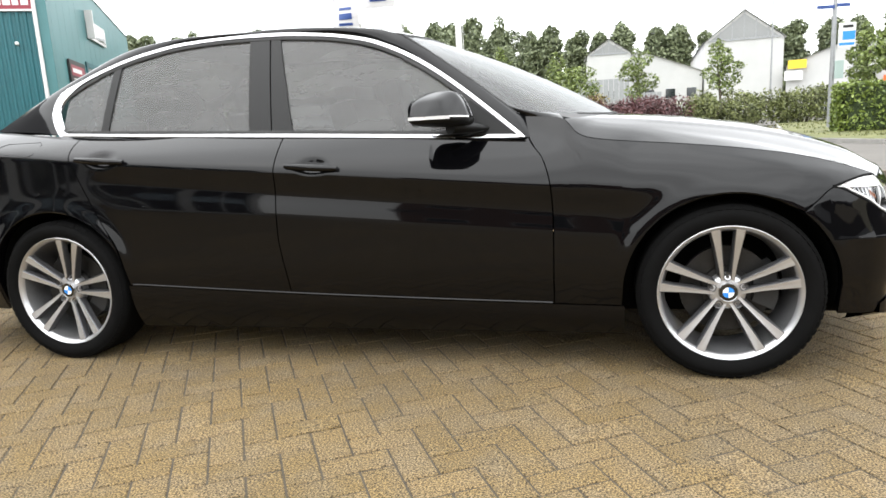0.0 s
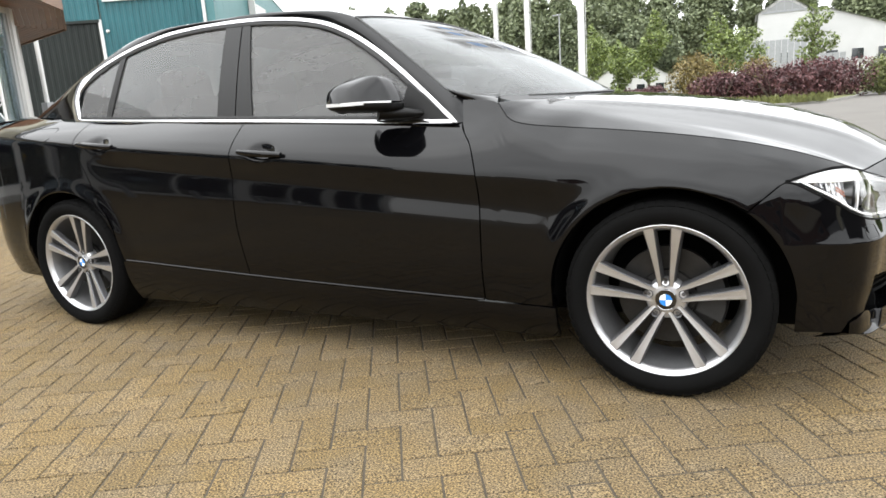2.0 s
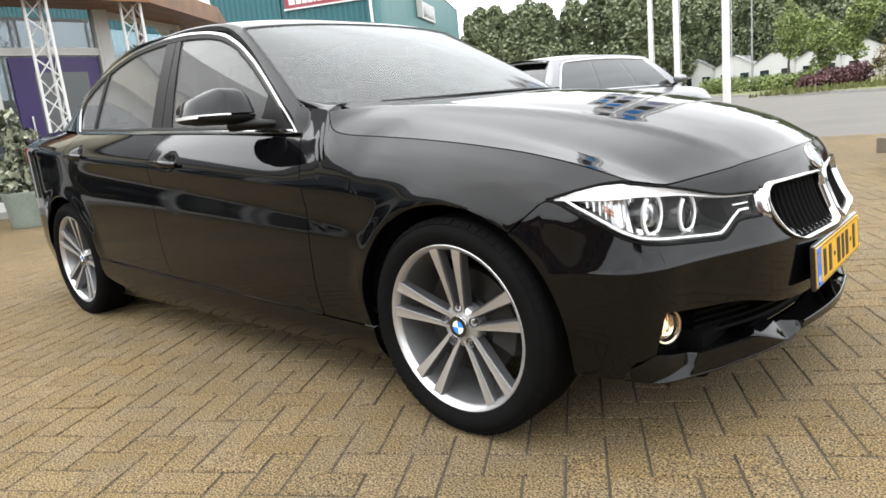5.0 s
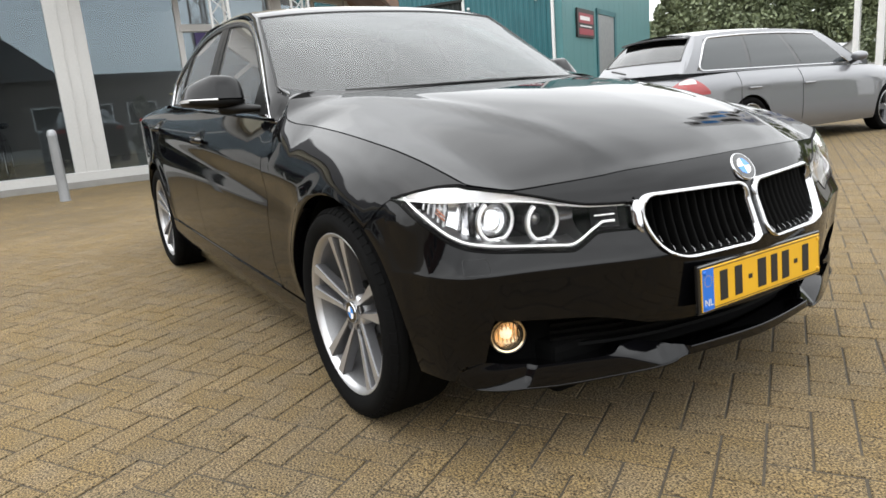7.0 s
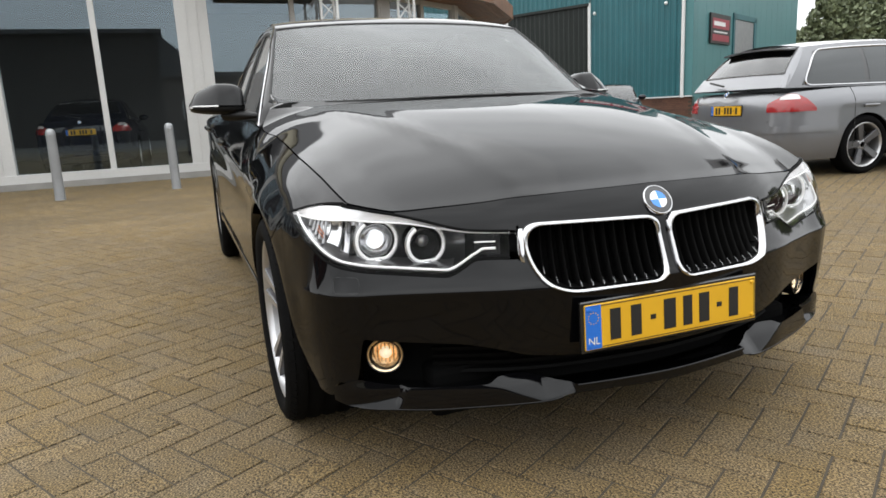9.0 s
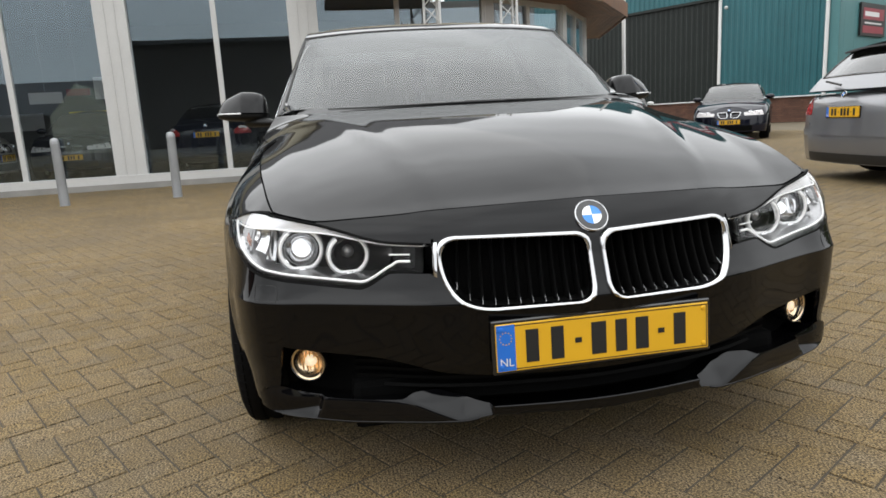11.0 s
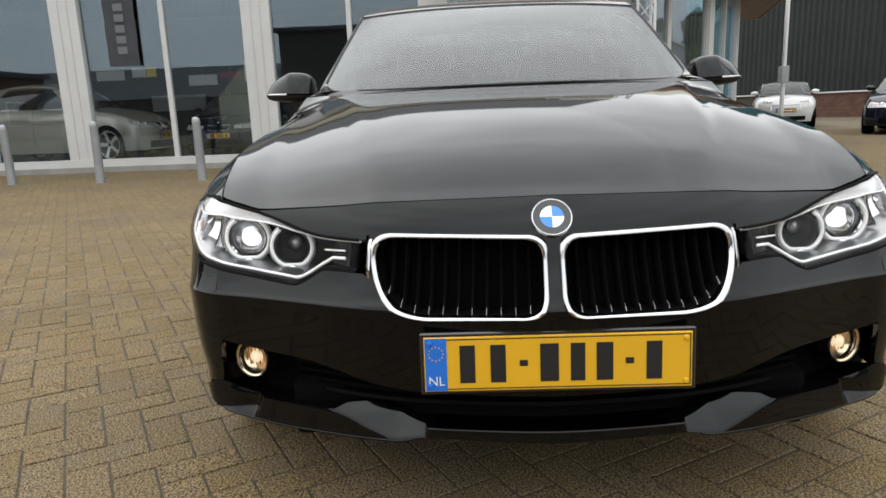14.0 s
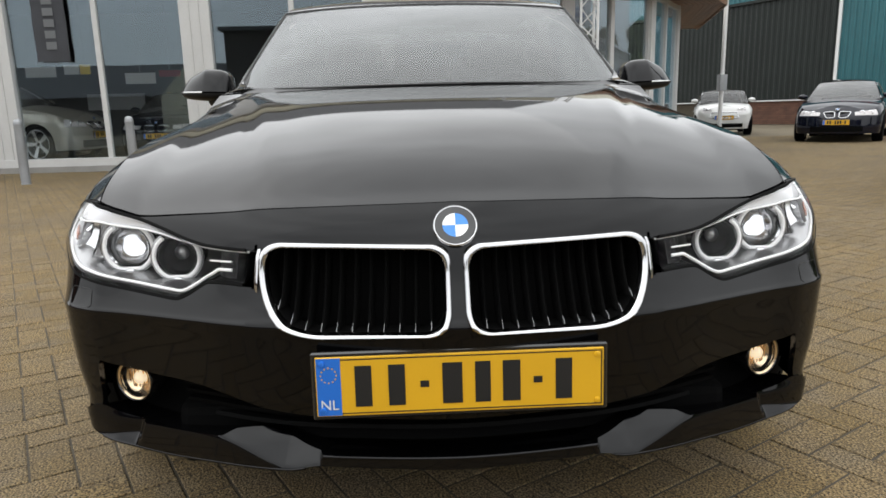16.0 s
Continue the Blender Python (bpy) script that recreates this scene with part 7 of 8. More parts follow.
    loop += [glass_at(t, 0.89, 0.006) for t in np.linspace(hi_t - 0.05, lo_t, 20)]
    for sd in (1, -1):
        part("window_trim", tube([Vector((p.x, sd * p.y, p.z)) for p in loop], 0.011, 6, True), trim, car)
    for a in axles:
        for sd in (-1, 1):
            w = new("wheel")
            w.parent = car
            y = float(np.interp(-a, -body.fp[:, 0], body.fp[:, 1])) - 0.135
            tyre(w, -0.114, 0.215, r_wheel, 0.245)
            wheel_rim(w, -0.110, spokes, 0.247, dark_wheels, False)
            part("brake_disc", lathe([(0.05, -0.04), (0.16, -0.04), (0.16, -0.02)], (0, 1, 0), (0, 0, 0), 24), BRAKE, w)
            w.matrix_basis = pose(a, sd * y, r_wheel, 0, 17 * sd, 0 if sd < 0 else 180)
        twin("arch_liner", [[Vector((a - r_arch * math.cos(t), -(abs(float(np.interp(-a, -body.fp[:, 0], body.fp[:, 1]))) - 0.02), r_wheel + r_arch * math.sin(t))), Vector((a - r_arch * math.cos(t), -0.55, r_wheel + r_arch * math.sin(t))), Vector((a, -0.53, r_wheel))] for t in np.linspace(-0.1, math.pi + 0.1, 20)], DARK_VOID)
    part("underbody", box(body.fp[-1, 0] + 0.3, body.fp[0, 0] - 0.3, -0.52, 0.52, 0.16, belt0 - 0.25), DARK_VOID, car, smooth=False)
    mid_x = (xf0 + xr0) / 2
    part("cabin_seats", box(xr1 + 0.2, xf1 - 0.2, -0.55, 0.55, 0.5, belt0 + 0.12, 0.08), SEAT, car)
    for t in (0.43, 0.76):
        x = xf0 + (xr0 - xf0) * t
        bar = [body.ring(body.s_x(x), z, 0.0012) for z in np.linspace(0.32, body.edge(x), 10)]
        for sd in (1, -1):
            part("door_joint", tube([Vector((p.x, sd * p.y, p.z)) for p in bar], 0.004, 4), INK, car)
    for t in (0.40, 0.70):
        x = xf0 + (xr0 - xf0) * t
        hb = [body.ring(body.s_x(x + dx), body.crease + 0.02, 0.02) for dx in np.linspace(-0.10, 0.10, 5)]
        for sd in (1, -1):
            part("door_handle", tube([Vector((p.x, sd * p.y, p.z)) for p in hb], 0.014, 8), paint, car)
    for sd in (-1, 1):
        bm = bmesh.new()
        bmesh.ops.create_uvsphere(bm, u_segments=16, v_segments=10, radius=1)
        bmesh.ops.transform(bm, matrix=Matrix.Translation((xf0 - 0.30, sd * (wb + 0.13), belt0 + 0.10)) @ Matrix.Diagonal((0.07, 0.11, 0.065, 1)), verts=bm.verts[:])
        mir = part("door_mirror", bm, paint, car)
        part("mirror_arm", tube([(xf0 - 0.30, sd * (wb + 0.10), belt0 + 0.06), (xf0 - 0.28, sd * wb, belt0 + 0.02)], 0.025, 8), PLASTIC, mir)
    if rear_lamps:
        z0, z1, x_wrap, y_in = rear_lamps
        s0, s1 = body.s_x(x_wrap), end - y_in
        crown = curve([(0, 0.16), (0.22, 0.80), (0.36, 0.98), (0.62, 1.0), (0.85, 0.72), (1.0, 0.45)])
        rl = [[body.ring(s0 + (s1 - s0) * q, z0 + (z1 - z0) * crown(q) * v, 0.006) for v in np.linspace(0, 1, 6)] for q in np.linspace(0, 1, 18)]
        twin("tail_lamp", rl, RED_LENS, 0.01, "red tail lamp with a clear upper band")
        rl = [[body.ring(s0 + (s1 - s0) * q, z0 + (z1 - z0) * (0.68 + (crown(q) - 0.70) * v), 0.009) for v in np.linspace(0, 1, 4)] for q in np.linspace(0.30, 0.78, 14)]
        twin("clear_band", rl, CLEAR_GREY)
        back_x = body.ring(end, 0.72).x
        number_plate(car, pose(back_x - 0.012, 0, (z0 + z1) / 2 - 0.07, 0, 0, -90), marks=((0.10, 0.034), (0.15, 0.034), (0.20, 0.014), (0.25, 0.034), (0.30, 0.034), (0.35, 0.034), (0.395, 0.014), (0.44, 0.034)))
        roundel(car, (back_x - 0.006, 0, (z0 + z1) / 2 + 0.12), (-1, 0, 0.2), 0.038)
        part("tailgate_joint", tube([body.ring(end - 0.62, z, 0.002, sd) for sd in (-1, 1) for z in ((0.62, 0.95) if sd < 0 else (0.95, 0.62))], 0.004, 4), INK, car)
        arm = [rfoot(0.1) + Vector((-0.03, 0, 0.05)), rfoot(0.45) + Vector((-0.02, 0, 0.10))]
        part("rear_wiper", tube(arm, 0.012, 6), PLASTIC, car)
        rows_b = [[body.ring(s, z, 0.012) for z in np.linspace(0.50, 0.58, 4)] for s in np.linspace(body.s_x(axles[1] - r_arch - 0.05), end, 20)]
        twin("bumper_strip", rows_b, paint)
        rows_b = [[body.ring(s, z, 0.004) for z in (0.21, 0.26, 0.31)] for s in np.linspace(end - 0.62, end, 12)]
        twin("bumper_insert", rows_b, PLASTIC)
    if front:
        z0, z1, y0, y1, kid = front
        fy = lambda y: float(np.interp(y, body.fp[:200, 1], body.fine[:200]))
        hl = [[body.ring(s, z0 + (z1 - z0) * v * (0.6 + 0.4 * q / 12), 0.006) for v in np.linspace(0, 1, 5)] for q, s in enumerate(np.linspace(fy(y0), fy(y1), 13))]
        twin("headlamp", hl, CLEAR_GREY, 0.01, "clear headlamp")
        for y in (y0 + (y1 - y0) * 0.35, y0 + (y1 - y0) * 0.7):
            for sd in (-1, 1):
                part("light_ring", lathe([(0.035, 0.0), (0.048, 0.012), (0.058, 0.0)], (1, 0, 0), body.ring(fy(y), (z0 + z1) / 2 - 0.01, 0.0, sd), 20), LAMP_REFLECTOR, car)
        if kid:
            for sd in (-1, 1):
                out = [(0.04, z0 - 0.05), (0.20, z0 - 0.05), (0.29, z1 - 0.045), (0.05, z1 - 0.035)]
                pts = []
                for i in range(4):
                    a_, b_ = Vector(out[i]), Vector(out[(i + 1) % 4])
                    pts += [a_ + (b_ - a_) * t for t in (0.12, 0.3, 0.5, 0.7, 0.88)]
                part("grille_frame", tube([body.ring(fy(p.x), p.y, 0.010, sd) for p in pts], 0.013, 8, True), CHROME, car)
                bm = bmesh.new()
                bm.faces.new([bm.verts.new(body.ring(fy(p.x), p.y, 0.004, sd)) for p in pts])
                part("grille", bm, DARK_VOID, car)
            roundel(car, body.ring(0, z1 + 0.02, 0.004), (0.85, 0, 0.5), 0.042)
        else:
            gr = tube([body.ring(fy(abs(y)), z, 0.012, -1 if y < 0 else 1) for y, z in [(q, z0 + 0.01) for q in np.linspace(-0.36, 0.36, 12)] + [(q, z0 - 0.16) for q in np.linspace(0.40, -0.40, 12)]], 0.014, 8, True)
            part("grille_frame", gr, CHROME, car)
        lo = [[body.ring(s, z, 0.004) for z in np.linspace(0.24, 0.36, 4)] for s in np.linspace(0, fy(0.52), 12)]
        twin("lower_intake", lo, DARK_VOID)
        number_plate(car, pose(body.ring(0, z0 - 0.14).x + 0.016, 0, z0 - 0.15, 0, 0, 90), marks=((0.10, 0.034), (0.15, 0.034), (0.20, 0.014), (0.25, 0.034), (0.30, 0.034), (0.35, 0.034), (0.395, 0.014), (0.44, 0.034)))
    car.matrix_basis = m
    return car


def long_plan(nose, tail, half, square=0.0):
    return [(nose, 0), (nose - 0.03, 0.35), (nose - 0.12, 0.58), (nose - 0.30, half - 0.10), (nose - 0.60, half - 0.02), (nose - 1.0, half), (0.0, half + 0.004), (tail + 1.0, half), (tail + 0.45, half - 0.05 + 0.02 * square), (tail + 0.18 - 0.05 * square, half - 0.17 + 0.07 * square), (tail + 0.05 - 0.01 * square, half - 0.42 + 0.08 * square), (tail, 0)]


INSETS = [(0.15, 0.07), (0.28, 0.02), (0.5, 0.0), (0.68, 0.006), (0.80, 0.012), (0.90, 0.045), (1.0, 0.11)]
estate_body = Shell(long_plan(2.27, -2.57, 0.925, 1.0), 0.74, INSETS, [(-2.57, 0.93), (-1.5, 0.965), (0.9, 0.93), (1.6, 0.86), (2.27, 0.70)], [(-2.57, 0.95), (-1.5, 1.0), (0.9, 1.0), (1.6, 0.93), (2.27, 0.74)])
parked_car("estate_car", "silver estate car with dark tinted rear windows", "parked cars", pose(-2.62, 7.56, 0, 0, 0, 85), estate_body, (1.443, -1.443), 0.355, SILVER_PAINT,
           (0.98, 0.22, -2.05, -2.44, 0.95, 0.985, 1.505, 0.775, 0.585), ((0.10, 0.37), (0.395, 0.66), (0.68, 0.93)), rear_lamps=(0.73, 0.925, -2.12, 0.60), r_wheel=0.325, dark_wheels=True)
saloon_body = Shell(long_plan(2.25, -2.59, 0.905), 0.72, INSETS, [(-2.59, 0.98), (-1.5, 0.99), (0.9, 0.93), (1.6, 0.85), (2.25, 0.67)], [(-2.59, 1.02), (-1.5, 1.05), (0.9, 1.0), (1.6, 0.92), (2.25, 0.71)])
SALOON_CABIN = (0.95, 0.20, -1.15, -1.80, 0.94, 0.99, 1.45, 0.76, 0.575)
SALOON_PANES = ((0.12, 0.46), (0.49, 0.80))
navy = parked_car("saloon_car", "dark navy saloon with chrome twin grille parked by the hall", "parked cars", pose(-13.3, 10.75, 0, 0, 0, -37), saloon_body, (1.43, -1.45), 0.345, NAVY_PAINT, SALOON_CABIN, SALOON_PANES, front=(0.60, 0.72, 0.36, 0.78, True))
hatch_body = Shell(long_plan(1.78, -1.90, 0.835), 0.70, INSETS, [(-1.90, 0.95), (-1.0, 0.95), (0.7, 0.92), (1.2, 0.88), (1.78, 0.74)], [(-1.90, 0.97), (-1.0, 1.0), (0.7, 0.98), (1.2, 0.95), (1.78, 0.80)])
parked_car("small_hatchback", "small white hatchback with a black roof", "parked cars", pose(-18.2, 9.85, 0, 0, 0, -22), hatch_body, (1.20, -1.25), 0.33, WHITE_PAINT, (0.78, 0.40, -1.35, -1.72, 0.95, 0.99, 1.40, 0.70, 0.58), ((0.08, 0.50), (0.53, 0.90)), front=(0.68, 0.84, 0.38, 0.66, False), dark_roof=GLOSS_BLACK, r_wheel=0.30)
# cars standing inside the showroom
parked_car("coupe_car", "white car on the showroom floor behind the glass", "cars in the showroom", pose(-11.6, -14.2, 0.10, 0, 0, -90), saloon_body, (1.43, -1.45), 0.345, WHITE_PAINT, SALOON_CABIN, SALOON_PANES, rear_lamps=None, front=(0.60, 0.72, 0.36, 0.78, True))
parked_car("showroom_car", "tall champagne car on the showroom floor behind the glass", "cars in the showroom", pose(-11.5, -8.95, 0.10, 0, 0, 84) @ Matrix.Diagonal((1, 1, 1.17, 1)), saloon_body, (1.43, -1.45), 0.345, BEIGE_PAINT, SALOON_CABIN, SALOON_PANES, front=(0.60, 0.72, 0.36, 0.78, True))
parked_car("showroom_car", "navy saloon with yellow plate on the showroom floor", "cars in the showroom", pose(-13.85, -5.85, 0.10, 0, 0, 4), saloon_body, (1.43, -1.45), 0.345, NAVY_PAINT, SALOON_CABIN, SALOON_PANES, front=(0.60, 0.72, 0.36, 0.78, True))


parked_car("showroom_car", "dark saloon seen from its tail on the showroom floor", "cars in the showroom", pose(-13.7, -2.75, 0.10, 0, 0, 178), saloon_body, (1.43, -1.45), 0.345, NAVY_PAINT, SALOON_CABIN, SALOON_PANES, rear_lamps=(0.76, 0.93, -2.14, 0.55))

# banner hanging behind the glass, and the posters on a stand further in
banner = thing("hanging_banner", "dark grey cloth banner hanging before the showroom glass", "banner")
part("cloth", sheet([[Vector((-9.22 + 0.010 * math.sin(9 * z + 5 * y), y, z)) for z in np.linspace(1.95, 3.55, 14)] for y in np.linspace(-6.72, -6.14, 8)]), BANNER, banner)
part("banner_rod", tube([Vector((-9.22, -6.78, 3.56)), Vector((-9.22, -6.08, 3.56))], 0.012, 8), STEEL, banner)
part("banner_bracket", box(-9.30, -9.21, -6.46, -6.40, 3.55, 3.585), STEEL, banner, smooth=False)
for k in range(6):
    part("mark", box(-9.206, -9.203, -6.52, -6.34, 2.16 + 0.19 * k, 2.29 + 0.19 * k), BANNER_MARK, banner, smooth=False)
for y0, y1, z0, z1, mat in ((-8.6, -7.9, 1.95, 2.18, WHITE_INK), (-7.7, -7.35, 2.0, 2.22, WHITE_INK), (-7.33, -7.1, 2.0, 2.22, YELLOW_SIGN), (-6.3, -5.6, 1.75, 2.0, WHITE_INK), (-5.5, -5.0, 1.9, 2.05, RED_SIGN), (-4.9, -4.4, 1.8, 2.3, WHITE_INK)):
    board = thing("price_board", "pale printed board hanging over the showroom floor", "sign", group="boards in the showroom")
    part("board", box(-13.32, -13.29, y0 - 0.6, y1 - 0.6, z0, z1), mat, board, smooth=False)
    part("hanger", tube([Vector((-13.3, (y0 + y1) / 2 - 0.6, z1)), Vector((-13.3, (y0 + y1) / 2 - 0.6, 4.2))], 0.006, 5), STEEL, board)


# ---- trees and shrubs ----
def leaf_cloud(name, blobs, count, size, mat, parent, seed, flat=0.0):
    """A crown of small leaf clumps spread through several uneven blobs (centre, radii)."""
    rng = np.random.default_rng(seed)
    verts, faces = [], []
    weights = np.array([b[1][0] * b[1][1] * b[1][2] for b in blobs]) ** (2 / 3)
    picks = rng.choice(len(blobs), count, p=weights / weights.sum())
    for k in picks:
        (cx, cy, cz), (rx, ry, rz) = blobs[k]
        d = rng.normal(size=3)
        d /= np.linalg.norm(d)
        r = rng.uniform(0.45, 1.0) ** 0.5 * rng.uniform(0.9, 1.12)
        c = np.array([cx + d[0] * rx * r, cy + d[1] * ry * r, cz + d[2] * rz * r])
        a = rng.normal(size=3)
        a /= np.linalg.norm(a)
        b = np.cross(a, rng.normal(size=3))
        b /= np.linalg.norm(b)
        s = size * rng.uniform(0.55, 1.35)
        i = len(verts)
        verts += [tuple(c - a * s - b * s * 0.2), tuple(c - b * s * 0.62), tuple(c + a * s + b * s * 0.15), tuple(c + b * s * 0.58)]
        faces.append((i, i + 1, i + 2, i + 3))
    me = bpy.data.meshes.new(name)
    me.from_pydata(verts, [], faces)
    me.materials.append(mat)
    ob = new(name, me)
    ob.parent = parent
    return ob


def tree(name, label, at, height, trunk_h, spread, leaves, size, mat, seed, group="", slim=False):
    rng = random.Random(seed)
    t = thing(name, label, "tree", at, group=group)
    bm = bmesh.new()
    pts = [Vector((0.06 * rng.uniform(-1, 1) * k, 0.06 * rng.uniform(-1, 1) * k, height * 0.8 * k / 6)) for k in range(7)]
    r0 = 0.02 * height
    add_tube(bm, pts, [r0 * (1 - 0.8 * k / 6) for k in range(7)], 8)
    blobs = []
    n = 11 if slim else 9
    for k in range(n):
        f = (k + 0.5) / n
        z = trunk_h + (height - trunk_h) * f
        wid = spread * (math.sin(math.pi * min(0.12 + f * 0.86, 1.0)) ** 0.7 if not slim else (0.55 + 0.45 * math.sin(math.pi * f)))
        a, d = rng.uniform(0, math.tau), wid * (rng.uniform(0.08, 0.30) if slim else rng.uniform(0.25, 0.6))
        c = (d * math.cos(a), d * math.sin(a), z)
        blobs.append((c, (wid * rng.uniform(0.45, 0.75), wid * rng.uniform(0.45, 0.75), (height - trunk_h) / n * rng.uniform(0.9, 1.7))))
        add_tube(bm, [Vector((0, 0, max(z - wid * 0.5, trunk_h * 0.7))), Vector((c[0] * 0.5, c[1] * 0.5, z - 0.1 * wid)), Vector(c)], [r0 * 0.4, r0 * 0.25, r0 * 0.08], 5)
    bmesh.ops.recalc_face_normals(bm, faces=bm.faces[:])
    part("trunk", bm, BARK, t)
    leaf_cloud("crown", blobs, leaves, size, mat, t, seed)
    return t


def shrub(name, label, at, rx, ry, h, count, size, mat, seed, group=""):
    rng = random.Random(seed)
    s = thing(name, label, "shrub", at, group=group)
    bm = bmesh.new()
    for _ in range(7):
        a = rng.uniform(0, math.tau)
        add_tube(bm, [Vector((0.1 * rx * math.cos(a), 0.1 * ry * math.sin(a), 0)), Vector((0.6 * rx * math.cos(a), 0.6 * ry * math.sin(a), h * 0.7))], [0.03, 0.01], 5)
    bmesh.ops.recalc_face_normals(bm, faces=bm.faces[:])
    part("stems", bm, BARK, s)
    blobs = []
    k = max(7, int(rx * ry * 3.0))
    for i in range(k):
        a, d = rng.uniform(0, math.tau), math.sqrt(rng.uniform(0, 1)) * 0.72
        hh = h * rng.uniform(0.72, 1.0) * (1 - 0.22 * d)
        blobs.append(((rx * d * math.cos(a), ry * d * math.sin(a), hh * 0.5), (rx * 0.42, ry * 0.42 + 0.1, hh * 0.52)))
    leaf_cloud("foliage", blobs, count, size, mat, s, seed)
    return s


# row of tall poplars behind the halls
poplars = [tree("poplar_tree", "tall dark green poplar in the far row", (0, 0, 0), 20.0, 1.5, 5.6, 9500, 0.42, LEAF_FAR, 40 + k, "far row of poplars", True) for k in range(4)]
rng = random.Random(11)
spots = []
for k in range(34):
    x = -92 + 4.9 * k + rng.uniform(-1.0, 1.0)
    y = 136 + rng.uniform(-4, 4) - 0.0022 * (x - 0) ** 2
    spots.append((x, y, rng.uniform(0.94, 1.04) * (1.02 if x < -27 else max(1.02 - 0.0052 * (x + 27), 0.74))))
for k, (x, y, s) in enumerate(spots):
    m = pose(x, y, 0, 0, 0, rng.uniform(0, 360)) @ Matrix.Diagonal((s * rng.uniform(0.9, 1.15), s, s, 1))
    if k < 4:
        poplars[k].matrix_basis = m
    else:
        copy_thing(poplars[k % 4], pose(0, 0, 0)).matrix_basis = m
# nearer dark trees to the west of the road
for k, (x, y, h) in enumerate(((-46.5, 70, 13.0), (-34.5, 79, 13.0), (-33.0, 84, 13), (-30, 88, 14), (-26, 92, 14.5), (-22, 95, 14), (-17.5, 98, 14.5), (-13, 100, 15), (-52, 66, 11.5), (-58, 62, 10.5), (-66, 56, 12))):
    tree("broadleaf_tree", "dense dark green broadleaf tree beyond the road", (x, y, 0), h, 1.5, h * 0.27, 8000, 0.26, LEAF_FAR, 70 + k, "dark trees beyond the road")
# young trees on the verge
for x, y, h, th, sp, seed, mat in ((8.3, 42, 5.1, 2.0, 1.35, 1, LEAF), (3.55, 44.6, 5.1, 1.9, 1.45, 2, LEAF), (-6.4, 46.3, 5.8, 1.6, 1.7, 3, LEAF), (-12.6, 55.3, 6.2, 2.4, 1.9, 4, LEAF), (-1.4, 43, 4.9, 0.9, 2.3, 5, LEAF), (17.5, 45, 5.5, 1.8, 1.6, 6, LEAF), (-9.5, 51, 4.6, 1.2, 1.6, 7, LEAF)):
    tree("young_tree", "young light green street tree on the verge", (x, y, 0.1), h, th, sp, 2300 if seed in (1, 2) else 3600, 0.085 if seed in (1, 2) else 0.10, mat, 100 + seed, "young trees on the verge")
tree("round_tree", "clipped round green tree above a hedge", (10.6, 21.2, 0.1), 3.9, 1.75, 1.35, 5200, 0.09, LEAF, 121)
# shrubs
for x, y, rx, ry, h, mat, lab, nm, seed in ((-2.2, 37.7, 2.1, 1.6, 3.2, LEAF_GOLD, "olive-gold rounded shrub on the verge", "gold_shrub", 1), (0.4, 38.6, 1.7, 1.3, 2.6, LEAF_GOLD, "olive-gold rounded shrub on the verge", "gold_shrub", 2),
                                            (-1.0, 36.0, 1.9, 1.3, 1.7, LEAF_RED, "dark red barberry shrub on the verge", "red_shrub", 3), (1.5, 36.0, 2.2, 1.4, 2.2, LEAF_RED, "dark red barberry shrub on the verge", "red_shrub", 4), (4.2, 36.3, 2.2, 1.4, 2.25, LEAF_RED, "dark red barberry shrub on the verge", "red_shrub", 5),
                                            (6.8, 37.8, 2.1, 1.4, 2.2, LEAF_OLIVE, "low green shrub on the verge", "green_shrub", 6), (9.3, 37.6, 2.3, 1.4, 2.4, LEAF_OLIVE, "low green shrub on the verge", "green_shrub", 7), (12.0, 38.0, 2.2, 1.3, 2.3, LEAF_OLIVE, "low green shrub on the verge", "green_shrub", 8),
                                            (-5.4, 39.5, 1.8, 1.3, 1.3, LEAF_RED, "dark red barberry shrub on the verge", "red_shrub", 9), (-8.6, 43.0, 2.0, 1.5, 1.2, LEAF, "low green shrub on the verge", "green_shrub", 10), (-12.5, 48.0, 2.4, 1.6, 1.3, LEAF, "low green shrub on the verge", "green_shrub", 11), (7.4, 40.5, 1.4, 1.1, 2.1, LEAF, "low green shrub on the verge", "green_shrub", 12), (-16.5, 53.0, 2.4, 1.6, 1.5, LEAF, "low green shrub on the verge", "green_shrub", 13), (-7.0, 39.0, 1.2, 1.0, 0.9, LEAF_RED, "dark red barberry shrub on the verge", "red_shrub", 14)):
    shrub(nm, lab, (x, y, 0.1), rx, ry, h, 5200, 0.075, mat, 200 + seed, "shrubs on the verge")
